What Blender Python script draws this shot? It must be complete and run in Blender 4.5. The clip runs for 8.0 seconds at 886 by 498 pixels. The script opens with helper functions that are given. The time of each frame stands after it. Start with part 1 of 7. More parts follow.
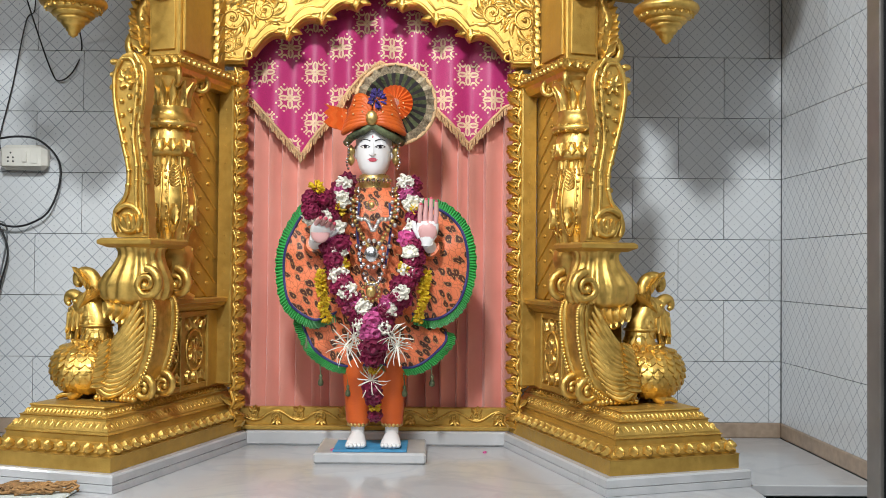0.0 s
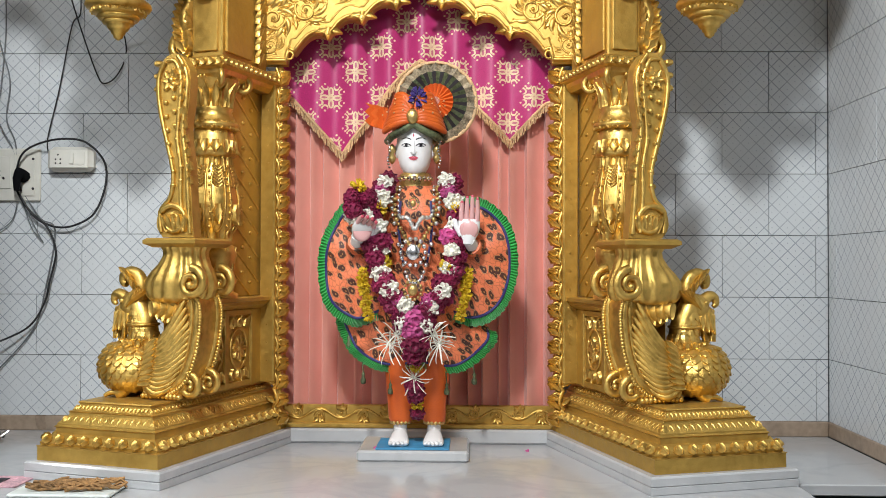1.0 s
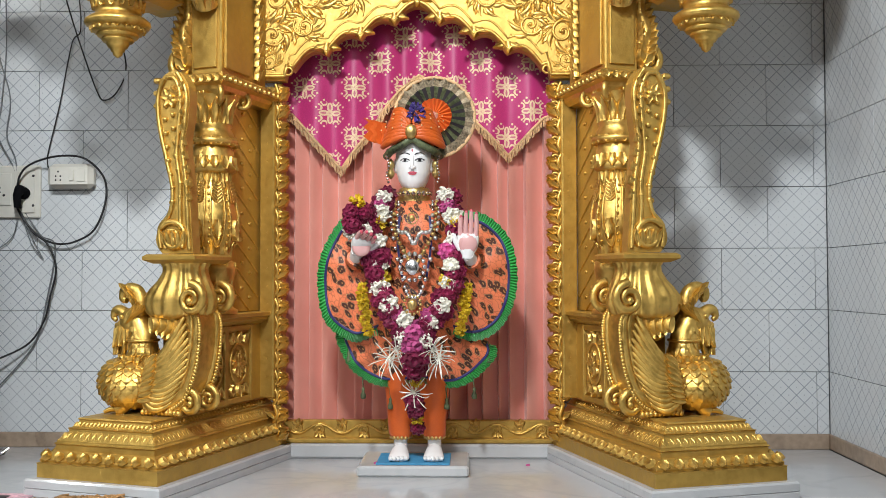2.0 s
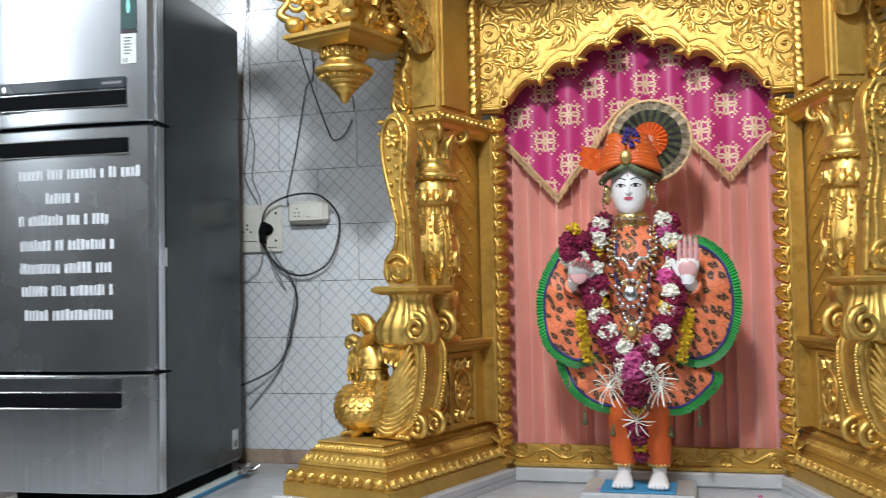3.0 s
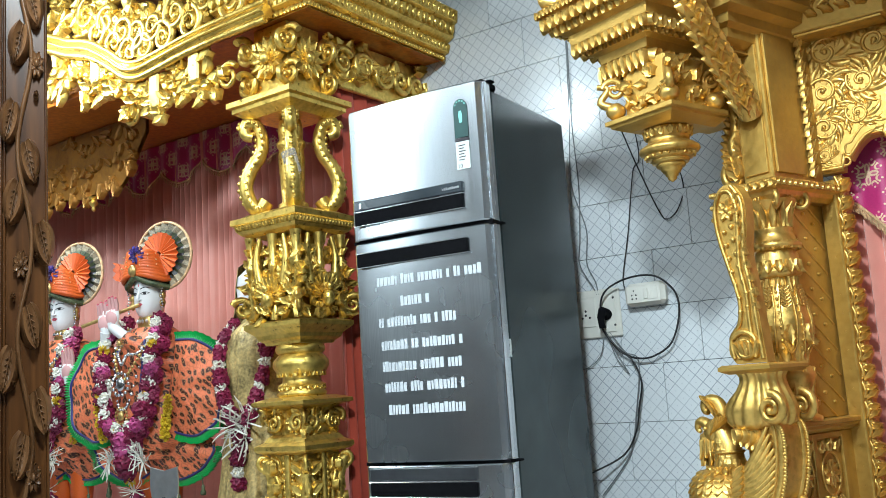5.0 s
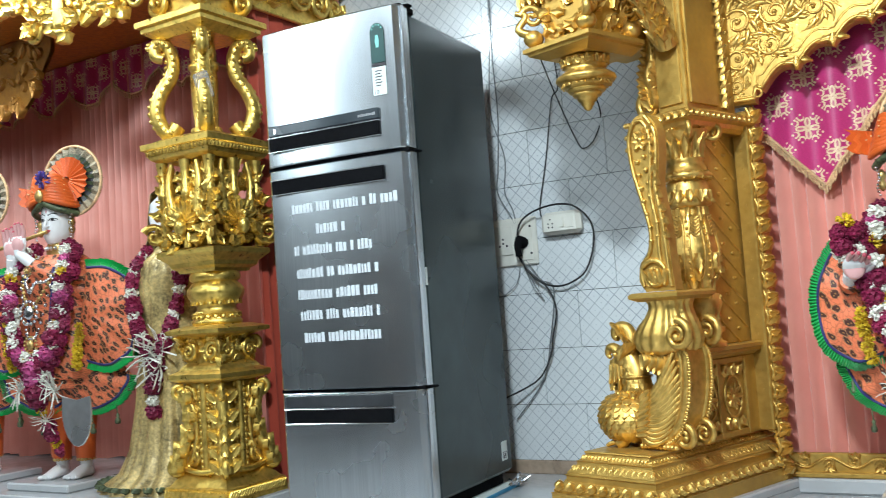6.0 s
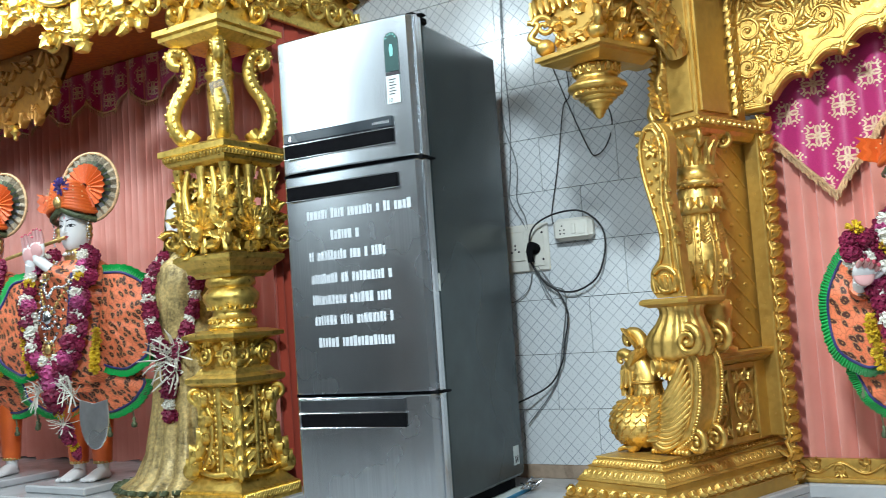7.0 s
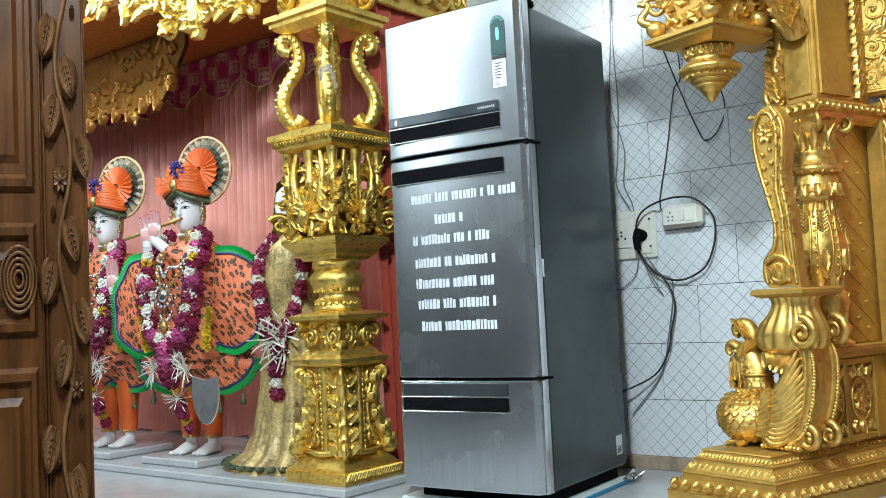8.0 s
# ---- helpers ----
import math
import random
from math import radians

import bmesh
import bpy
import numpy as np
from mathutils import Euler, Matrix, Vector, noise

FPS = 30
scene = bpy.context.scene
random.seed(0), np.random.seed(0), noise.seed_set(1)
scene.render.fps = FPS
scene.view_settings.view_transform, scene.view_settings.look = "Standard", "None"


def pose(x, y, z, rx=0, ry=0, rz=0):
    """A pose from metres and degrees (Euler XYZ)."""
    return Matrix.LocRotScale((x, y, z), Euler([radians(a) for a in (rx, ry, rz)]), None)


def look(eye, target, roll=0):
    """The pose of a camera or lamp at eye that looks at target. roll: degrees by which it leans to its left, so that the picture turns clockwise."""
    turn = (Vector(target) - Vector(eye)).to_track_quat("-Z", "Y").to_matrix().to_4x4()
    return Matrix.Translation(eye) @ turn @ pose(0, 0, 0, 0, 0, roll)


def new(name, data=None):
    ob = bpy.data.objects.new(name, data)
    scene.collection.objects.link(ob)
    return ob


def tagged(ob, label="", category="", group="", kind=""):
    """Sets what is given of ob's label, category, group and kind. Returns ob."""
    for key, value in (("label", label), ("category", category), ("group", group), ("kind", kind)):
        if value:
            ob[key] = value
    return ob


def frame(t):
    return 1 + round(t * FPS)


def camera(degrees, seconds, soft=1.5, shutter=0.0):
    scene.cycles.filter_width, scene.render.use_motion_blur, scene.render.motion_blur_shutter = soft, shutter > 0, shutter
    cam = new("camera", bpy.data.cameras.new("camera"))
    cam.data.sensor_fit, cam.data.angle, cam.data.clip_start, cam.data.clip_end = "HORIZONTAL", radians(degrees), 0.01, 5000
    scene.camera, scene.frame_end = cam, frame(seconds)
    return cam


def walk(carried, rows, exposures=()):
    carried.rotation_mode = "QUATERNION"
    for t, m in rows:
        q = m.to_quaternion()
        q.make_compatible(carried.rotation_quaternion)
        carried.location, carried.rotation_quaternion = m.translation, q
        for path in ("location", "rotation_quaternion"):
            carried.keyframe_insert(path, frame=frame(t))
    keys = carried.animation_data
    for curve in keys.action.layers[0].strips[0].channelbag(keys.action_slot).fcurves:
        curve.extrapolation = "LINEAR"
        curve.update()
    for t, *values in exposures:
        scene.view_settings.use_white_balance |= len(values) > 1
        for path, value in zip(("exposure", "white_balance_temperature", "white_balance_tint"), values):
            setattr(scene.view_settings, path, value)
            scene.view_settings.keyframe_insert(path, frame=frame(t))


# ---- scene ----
cam = camera(50.0, 8.0, soft=0.75, shutter=0.15)
PATH = [
    (0, (0.192, -0.168, 0.556), (0.215, 1.831, 0.596), 0.5),
    (0.5, (0.188, -0.164, 0.547), (0.179, 1.835, 0.593), 0.3),
    (1, (0.185, -0.166, 0.555), (0.126, 1.832, 0.591), 0.2),
    (2.3, (0.192, -0.173, 0.562), (0.126, 1.824, 0.63), -0.3),
    (2.5, (0.194, -0.179, 0.576), (0.055, 1.816, 0.628), -0.3),
    (3, (0.231, -0.202, 0.605), (-0.304, 1.723, 0.698), -1.2),
    (3.5, (0.229, -0.208, 0.605), (-0.561, 1.61, 0.874), -5.6),
    (4, (0.231, -0.21, 0.607), (-0.774, 1.496, 0.891), -4.5),
    (4.5, (0.234, -0.214, 0.609), (-0.901, 1.406, 0.91), -4.1),
    (4.7, (0.235, -0.219, 0.607), (-0.914, 1.39, 0.91), -3.9),
    (5.8, (0.259, -0.17, 0.613), (-0.858, 1.478, 0.805), -4.0),
    (6, (0.259, -0.182, 0.611), (-0.78, 1.522, 0.746), -4.1),
    (6.5, (0.275, -0.215, 0.61), (-0.657, 1.548, 0.759), -4.8),
    (7, (0.274, -0.213, 0.613), (-0.785, 1.478, 0.76), -4.0),
    (7.5, (0.27, -0.212, 0.616), (-0.935, 1.379, 0.745), -3.1),
    (8, (0.27, -0.201, 0.613), (-0.97, 1.362, 0.742), -2.8),
]
EXPOSURES = [(0.0, -0.32, 6600, 8), (2.4, -0.38, 6550, 8), (3.0, -0.48, 6300, 8), (3.5, -0.24, 5850, 0), (5.0, -0.2, 5850, -2), (6.5, -0.24, 5900, -1), (8.0, -0.16, 5900, -2)]
walk(cam, [(t, look(eye, target, roll)) for t, eye, target, roll in PATH], EXPOSURES)

# ---- light ----
world = bpy.data.worlds.new("world")
scene.world = world
world.use_nodes = True
world.node_tree.nodes["Background"].inputs[0].default_value = (0.9, 0.95, 1.0, 1)
world.node_tree.nodes["Background"].inputs[1].default_value = 0.05


def area_lamp(name, eye, target, sx, sy, watts, colour):
    data = bpy.data.lights.new(name, "AREA")
    data.shape, data.size, data.size_y, data.energy, data.color = "RECTANGLE", sx, sy, watts, colour
    ob = new(name, data)
    ob.matrix_world = look(eye, target)
    return ob


COOL = (0.93, 0.97, 1.0)
area_lamp("hanging_lamp_light", (-0.2, 0.1, 2.6), (0.0, 2.6, 0.5), 0.24, 0.24, 112, COOL)
area_lamp("unseen_panel_light", (-1.7, 0.2, 2.86), (-1.4, 2.6, 0.8), 0.5, 0.3, 42, COOL)
area_lamp("hanging_lamp_light", (-2.62, 0.55, 2.44), (-1.6, 3.0, 1.2), 0.11, 0.11, 15, COOL)
# Added low frontal fill; no fixture is known there.
area_lamp("unseen_panel_light", (-0.2, -3.0, 2.3), (-0.4, 3.0, 0.9), 1.6, 0.5, 40, COOL)
# Added fill in front of the left shrine, lifting its curtain and statues.
area_lamp("shrine_fill_light", (-3.4, 1.75, 2.3), (-3.2, 2.6, 0.6), 0.7, 0.2, 25, COOL)
# Unseen fills added to brighten the hall that steel and gold reflect.
for spot, watts in (((-4.7, -2.2, 2.45), 115), ((0.9, -3.0, 2.5), 60)):
    hall_fill = bpy.data.lights.new("hall_fill_light", "POINT")
    hall_fill.energy, hall_fill.color, hall_fill.shadow_soft_size = watts, COOL, 0.25
    new("hall_fill_light", hall_fill).location = spot


# ---- materials ----
def mat(name, rough=0.5, metal=0.0):
    m = bpy.data.materials.new(name)
    m.use_nodes = True
    b = m.node_tree.nodes["Principled BSDF"]
    b.inputs["Roughness"].default_value, b.inputs["Metallic"].default_value = rough, metal
    return m, m.node_tree, b


def put(nt, kind, links=(), operation="", feature="", data_type="", blend_type=""):
    n = nt.nodes.new(kind)
    if operation:
        n.operation = operation
    if feature:
        n.feature = feature
    if data_type:
        n.data_type = data_type
    if blend_type:
        n.blend_type = blend_type
    for socket, source in links:
        if isinstance(source, bpy.types.NodeSocket):
            nt.links.new(source, n.inputs[socket])
        else:
            n.inputs[socket].default_value = source
    return n


def calc(nt, op, a, b=0.0, c=0.0):
    return put(nt, "ShaderNodeMath", [(0, a), (1, b), (2, c)], operation=op).outputs[0]


def blend(nt, f, a, b, mode="MIX"):
    n = put(nt, "ShaderNodeMix", [], data_type="RGBA", blend_type=mode)
    for i, v in ((0, f), (6, a), (7, b)):
        if isinstance(v, bpy.types.NodeSocket):
            nt.links.new(v, n.inputs[i])
        else:
            n.inputs[i].default_value = v if i == 0 else (*v, 1)
    return n.outputs[2]


def ramp(nt, f, stops):
    n = put(nt, "ShaderNodeValToRGB", [(0, f)])
    while len(n.color_ramp.elements) < len(stops):
        n.color_ramp.elements.new(0.5)
    for e, (p, c) in zip(n.color_ramp.elements, stops):
        e.position, e.color = p, (*c, 1) if len(c) == 3 else c
    return n.outputs[0]


def grain(nt, scale, detail=4.0, where=None, rough=0.5):
    links = [("Scale", scale), ("Detail", detail), ("Roughness", rough)]
    if where is not None:
        links.append(("Vector", where))
    return put(nt, "ShaderNodeTexNoise", links).outputs["Fac"]


def relief(nt, b, height, strength, distance):
    n = put(nt, "ShaderNodeBump", [("Height", height), ("Strength", strength), ("Distance", distance)])
    nt.links.new(n.outputs[0], b.inputs["Normal"])


def place_of(nt):
    return put(nt, "ShaderNodeNewGeometry").outputs["Position"]


def plain(name, colour, rough=0.5, metal=0.0, vary=0.12, scale=30.0, bump=0.15, dist=0.002):
    """A surface of one colour with fine grain and broad unevenness."""
    m, nt, b = mat(name, rough, metal)
    p = place_of(nt)
    f1, f2 = grain(nt, scale, 5, p), grain(nt, scale * 0.12, 2, p)
    f = calc(nt, "ADD", calc(nt, "MULTIPLY", f1, 0.5), calc(nt, "MULTIPLY", f2, 0.5))
    dark = tuple(c * (1 - 2 * vary) for c in colour)
    lite = tuple(min(1, c * (1 + 2 * vary)) for c in colour)
    nt.links.new(ramp(nt, f, [(0.3, dark), (0.7, lite)]), b.inputs["Base Color"])
    r = put(nt, "ShaderNodeMapRange", [(0, f2), (1, 0.3), (2, 0.7), (3, max(0.03, rough - 0.08)), (4, min(1, rough + 0.1))])
    nt.links.new(r.outputs[0], b.inputs["Roughness"])
    if bump:
        relief(nt, b, f1, bump, dist)
    return m


def gold_paint(name, colour, deep, rough=0.3, metal=0.85):
    m, nt, b = mat(name, rough, metal)
    p = place_of(nt)
    big, mid, fine = grain(nt, 9, 3, p), grain(nt, 55, 4, p), grain(nt, 240, 3, p)
    f = calc(nt, "ADD", calc(nt, "MULTIPLY", big, 0.45), calc(nt, "MULTIPLY", mid, 0.55))
    nt.links.new(ramp(nt, f, [(0.32, deep), (0.55, colour), (0.75, tuple(min(1, c * 1.18) for c in colour))]), b.inputs["Base Color"])
    r = put(nt, "ShaderNodeMapRange", [(0, mid), (1, 0.3), (2, 0.7), (3, rough - 0.08), (4, rough + 0.16)])
    nt.links.new(r.outputs[0], b.inputs["Roughness"])
    relief(nt, b, calc(nt, "ADD", calc(nt, "MULTIPLY", mid, 0.8), calc(nt, "MULTIPLY", fine, 0.3)), 0.35, 0.004)
    return m


GOLD = gold_paint("gold_paint", (0.74, 0.485, 0.13), (0.50, 0.30, 0.065), 0.37, 0.88)
# Same paint as GOLD, toned down where flat faces catch too much light.
GOLD_FLAT = gold_paint("gold_paint_toned_down", (0.57, 0.36, 0.085), (0.47, 0.285, 0.06), 0.42, 0.68)
GOLD_LEFT = gold_paint("bright_gold_paint", (0.84, 0.60, 0.15), (0.54, 0.34, 0.065), 0.34, 0.9)
BRASS = plain("antique_brass", (0.55, 0.38, 0.14), 0.35, 0.8, 0.2, 90, 0.4)


def tile_paint():
    """White glazed wall tile with an etched lattice of thin grey lines and a dot in each diamond."""
    m, nt, b = mat("lattice_wall_tile", 0.15)
    p = put(nt, "ShaderNodeSeparateXYZ", [(0, place_of(nt))])
    s = calc(nt, "ADD", p.outputs[0], p.outputs[1])
    z = calc(nt, "ADD", p.outputs[2], -0.05)
    edges, cells = [], []
    for op in ("ADD", "SUBTRACT"):
        u = calc(nt, "DIVIDE", calc(nt, op, s, z), 0.0508)
        d = calc(nt, "ABSOLUTE", calc(nt, "SUBTRACT", calc(nt, "FRACT", calc(nt, "ADD", u, 40.0)), 0.5))
        edges.append(calc(nt, "GREATER_THAN", d, 0.455))
        cells.append(calc(nt, "LESS_THAN", d, 0.045))
    line = calc(nt, "MAXIMUM", edges[0], edges[1])
    dot = calc(nt, "MULTIPLY", cells[0], cells[1])
    worn = grain(nt, 7, 4, place_of(nt))
    keep = put(nt, "ShaderNodeMapRange", [(0, worn), (1, 0.3), (2, 0.6), (3, 0.35), (4, 0.85)]).outputs[0]
    f = calc(nt, "MULTIPLY", calc(nt, "MAXIMUM", line, dot), keep)
    base = ramp(nt, grain(nt, 1.5, 2, place_of(nt)), [(0.3, (0.64, 0.66, 0.68)), (0.7, (0.68, 0.70, 0.72))])
    mottled = blend(nt, calc(nt, "MULTIPLY", grain(nt, 160, 3, place_of(nt)), 0.16), base, (0.45, 0.47, 0.5))
    nt.links.new(blend(nt, f, mottled, (0.30, 0.33, 0.37)), b.inputs["Base Color"])
    relief(nt, b, calc(nt, "SUBTRACT", calc(nt, "MULTIPLY", grain(nt, 5, 2, place_of(nt)), 0.5), calc(nt, "MULTIPLY", f, 0.6)), 0.06, 0.001)
    return m


def marble_paint():
    m, nt, b = mat("polished_white_marble", 0.1)
    p = place_of(nt)
    veins = put(nt, "ShaderNodeTexNoise", [("Vector", p), ("Scale", 3.0), ("Detail", 8.0), ("Distortion", 1.6)]).outputs["Fac"]
    v = ramp(nt, veins, [(0.44, (0.50, 0.50, 0.51)), (0.5, (0.46, 0.465, 0.475)), (0.56, (0.51, 0.51, 0.52))])
    nt.links.new(blend(nt, calc(nt, "MULTIPLY", grain(nt, 60, 4, p), 0.12), v, (0.42, 0.42, 0.44)), b.inputs["Base Color"])
    r = put(nt, "ShaderNodeMapRange", [(0, grain(nt, 12, 3, p)), (1, 0.3), (2, 0.7), (3, 0.06), (4, 0.2)])
    nt.links.new(r.outputs[0], b.inputs["Roughness"])
    return m


def steel_paint():
    """Brushed steel, grain running up and down."""
    m, nt, b = mat("brushed_steel", 0.28, 1.0)
    co = put(nt, "ShaderNodeTexCoord").outputs["Object"]
    st = put(nt, "ShaderNodeMapping", [("Vector", co), ("Scale", (420, 420, 3))])
    f = grain(nt, 1.0, 3, st.outputs[0])
    nt.links.new(ramp(nt, f, [(0.3, (0.54, 0.57, 0.60)), (0.7, (0.67, 0.70, 0.73))]), b.inputs["Base Color"])
    smear = grain(nt, 5, 3, co)
    r = put(nt, "ShaderNodeMapRange", [(0, smear), (1, 0.3), (2, 0.7), (3, 0.24), (4, 0.29)])
    nt.links.new(r.outputs[0], b.inputs["Roughness"])
    relief(nt, b, f, 0.05, 0.0005)
    return m


def wood_paint(name, colour, deep, rough=0.3):
    m, nt, b = mat(name, rough)
    st = put(nt, "ShaderNodeMapping", [("Vector", place_of(nt)), ("Scale", (40, 40, 3))])
    f = put(nt, "ShaderNodeTexNoise", [("Vector", st.outputs[0]), ("Scale", 1.0), ("Detail", 6.0), ("Distortion", 0.6)]).outputs["Fac"]
    nt.links.new(ramp(nt, f, [(0.3, deep), (0.65, colour)]), b.inputs["Base Color"])
    b.inputs["Specular IOR Level"].default_value = 0.3
    relief(nt, b, f, 0.15, 0.002)
    return m


def cloth(name, colour, deep, rough=0.55, sheen=0.3):
    m, nt, b = mat(name, rough)
    p = place_of(nt)
    f = calc(nt, "ADD", calc(nt, "MULTIPLY", grain(nt, 6, 3, p), 0.6), calc(nt, "MULTIPLY", grain(nt, 700, 2, p), 0.4))
    nt.links.new(ramp(nt, f, [(0.35, deep), (0.65, colour)]), b.inputs["Base Color"])
    b.inputs["Sheen Weight"].default_value = sheen
    relief(nt, b, grain(nt, 900, 2, p), 0.12, 0.0006)
    return m


def valance_cloth():
    """Magenta brocade with a staggered pattern of cream and gold four-petalled motifs with curled corners."""
    m, nt, b = mat("magenta_brocade", 0.45)
    p = put(nt, "ShaderNodeSeparateXYZ", [(0, place_of(nt))])
    x, z = calc(nt, "ADD", p.outputs[0], -0.02 + 8.0), calc(nt, "ADD", p.outputs[2], 8.0)
    half = 0.0812
    u = calc(nt, "DIVIDE", calc(nt, "ADD", x, z), 2 * half)
    v = calc(nt, "DIVIDE", calc(nt, "SUBTRACT", x, z), 2 * half)
    a = calc(nt, "SUBTRACT", calc(nt, "FRACT", u), 0.5)
    c = calc(nt, "SUBTRACT", calc(nt, "FRACT", calc(nt, "ADD", v, 8.0)), 0.5)
    au, cu = calc(nt, "ABSOLUTE", a), calc(nt, "ABSOLUTE", c)
    hi, lo = calc(nt, "MAXIMUM", au, cu), calc(nt, "MINIMUM", au, cu)

    def spot(x, y, radius):
        dx, dy = calc(nt, "SUBTRACT", hi, x), calc(nt, "SUBTRACT", lo, y)
        return calc(nt, "LESS_THAN", calc(nt, "ADD", calc(nt, "MULTIPLY", dx, dx), calc(nt, "MULTIPLY", dy, dy)), radius * radius)

    p1 = calc(nt, "ABSOLUTE", calc(nt, "MULTIPLY", calc(nt, "ADD", a, c), 0.7071))
    p2 = calc(nt, "ABSOLUTE", calc(nt, "MULTIPLY", calc(nt, "SUBTRACT", a, c), 0.7071))
    far, near = calc(nt, "MAXIMUM", p1, p2), calc(nt, "MINIMUM", p1, p2)

    def oval(at, rx, ry):
        dx, dy = calc(nt, "DIVIDE", calc(nt, "SUBTRACT", far, at), rx), calc(nt, "DIVIDE", near, ry)
        return calc(nt, "LESS_THAN", calc(nt, "ADD", calc(nt, "MULTIPLY", dx, dx), calc(nt, "MULTIPLY", dy, dy)), 1.0)

    petal = calc(nt, "SUBTRACT", oval(0.16, 0.14, 0.08), calc(nt, "MULTIPLY", oval(0.175, 0.08, 0.028), 0.75))
    curl = calc(nt, "SUBTRACT", spot(0.30, 0.088, 0.082), calc(nt, "MULTIPLY", spot(0.328, 0.112, 0.062), 1.0))
    knob = calc(nt, "MAXIMUM", spot(0.372, 0.15, 0.03), spot(0.375, 0.04, 0.028))
    eye = calc(nt, "MULTIPLY", calc(nt, "LESS_THAN", hi, 0.035), 0.6)
    f = calc(nt, "MAXIMUM", calc(nt, "MAXIMUM", knob, curl), calc(nt, "MAXIMUM", petal, eye))
    w = grain(nt, 500, 2, place_of(nt))
    ground = ramp(nt, w, [(0.3, (0.36, 0.012, 0.11)), (0.7, (0.56, 0.03, 0.19))])
    thread = ramp(nt, w, [(0.3, (0.64, 0.42, 0.24)), (0.7, (0.86, 0.66, 0.46))])
    nt.links.new(blend(nt, f, ground, thread), b.inputs["Base Color"])
    relief(nt, b, f, 0.3, 0.001)
    b.inputs["Sheen Weight"].default_value = 0.3
    return m


def paisley_cloth():
    """Coral silk with brown and gold paisley marks, stitched sequins and fine scrolling lines."""
    m, nt, b = mat("coral_paisley_silk", 0.5)
    p = place_of(nt)
    wobble = put(nt, "ShaderNodeTexNoise", [("Vector", p), ("Scale", 25.0)]).outputs["Color"]
    small = put(nt, "ShaderNodeVectorMath", [(0, wobble), (1, (0.03, 0.03, 0.03))], operation="MULTIPLY")
    bent = put(nt, "ShaderNodeVectorMath", [(0, p), (1, small.outputs[0])], operation="ADD")
    q = put(nt, "ShaderNodeSeparateXYZ", [(0, bent.outputs[0])])
    slant = calc(nt, "MULTIPLY", q.outputs[2], 0.45)
    flat = put(nt, "ShaderNodeCombineXYZ", [(0, calc(nt, "ADD", q.outputs[0], slant)), (1, calc(nt, "MULTIPLY", q.outputs[2], 0.72))])
    cell = put(nt, "ShaderNodeTexVoronoi")
    cell.voronoi_dimensions = "2D"
    nt.links.new(flat.outputs[0], cell.inputs["Vector"])
    cell.inputs["Scale"].default_value, cell.inputs["Randomness"].default_value = 40.0, 0.85
    d = cell.outputs["Distance"]
    marks = ramp(nt, d, [(0.0, (0.45, 0.22, 0.07)), (0.06, (0.45, 0.22, 0.07)), (0.09, (0.06, 0.018, 0.012)), (0.29, (0.09, 0.026, 0.016)),
                         (0.31, (0.72, 0.40, 0.18)), (0.345, (0.20, 0.045, 0.02)), (0.375, (0.80, 0.20, 0.085)), (1.0, (0.82, 0.23, 0.10))])
    d2 = put(nt, "ShaderNodeTexVoronoi", [("Vector", flat.outputs[0]), ("Scale", 75.0)], feature="DISTANCE_TO_EDGE").outputs["Distance"]
    lines = calc(nt, "MULTIPLY", calc(nt, "LESS_THAN", d2, 0.05), calc(nt, "GREATER_THAN", d, 0.38))
    nt.links.new(blend(nt, calc(nt, "MULTIPLY", lines, 0.6), marks, (0.42, 0.10, 0.04)), b.inputs["Base Color"])
    relief(nt, b, d, 0.25, 0.002)
    return m


TILE, MARBLE, STEEL = tile_paint(), marble_paint(), steel_paint()
GROUT = plain("dark_grout", (0.16, 0.16, 0.17), 0.9)
SKIRTING = plain("beige_stone_skirting", (0.36, 0.27, 0.2), 0.35, 0, 0.15, 50)
PLASTER = plain("white_wall_paint", (0.72, 0.73, 0.75), 0.7, 0, 0.04, 20)
# Hall greys kept dark to dim the reflections in the lower fridge doors.
HALL_WALL = plain("warm_grey_wall_paint", (0.20, 0.19, 0.18), 0.7, 0, 0.05, 20)
HALL_FLOOR = plain("grey_hall_floor", (0.10, 0.095, 0.09), 0.3, 0, 0.1, 15)
# Shade under the platform and ledge is put into this near-black colour.
NEAR_BLACK = plain("near_black", (0.015, 0.018, 0.02), 0.6)
CHARCOAL = plain("charcoal_enamel", (0.034, 0.046, 0.048), 0.22, 0.3, 0.3, 9, 0.05)
BLACK = plain("black_plastic_and_slot_shade", (0.005, 0.005, 0.006), 0.8, 0, 0.2, 60, 0.05)
# Gloss cut so the raised handle blocks read as dark slots.
BLACK.node_tree.nodes["Principled BSDF"].inputs["Specular IOR Level"].default_value = 0.06
CHROME = plain("satin_chrome", (0.75, 0.76, 0.78), 0.15, 1.0, 0.04)
SWITCH = plain("ivory_switch_plastic", (0.68, 0.66, 0.60), 0.35, 0, 0.04)
PAPER = plain("printed_paper", (0.62, 0.66, 0.64), 0.5, 0, 0.05)
LETTER = plain("white_lettering", (0.6, 0.62, 0.65), 0.5, 0, 0.04)
PINK = cloth("salmon_pink_satin", (0.80, 0.36, 0.29), (0.70, 0.28, 0.22), 0.42)
RED_CLOTH = cloth("red_satin", (0.50, 0.07, 0.035), (0.40, 0.05, 0.025))
VALANCE = valance_cloth()
FRINGE = plain("cream_gold_fringe", (0.66, 0.42, 0.22), 0.7, 0, 0.25, 200, 0.6)
PAISLEY = paisley_cloth()
GREEN = cloth("green_satin_ruffle", (0.03, 0.46, 0.08), (0.015, 0.30, 0.05))
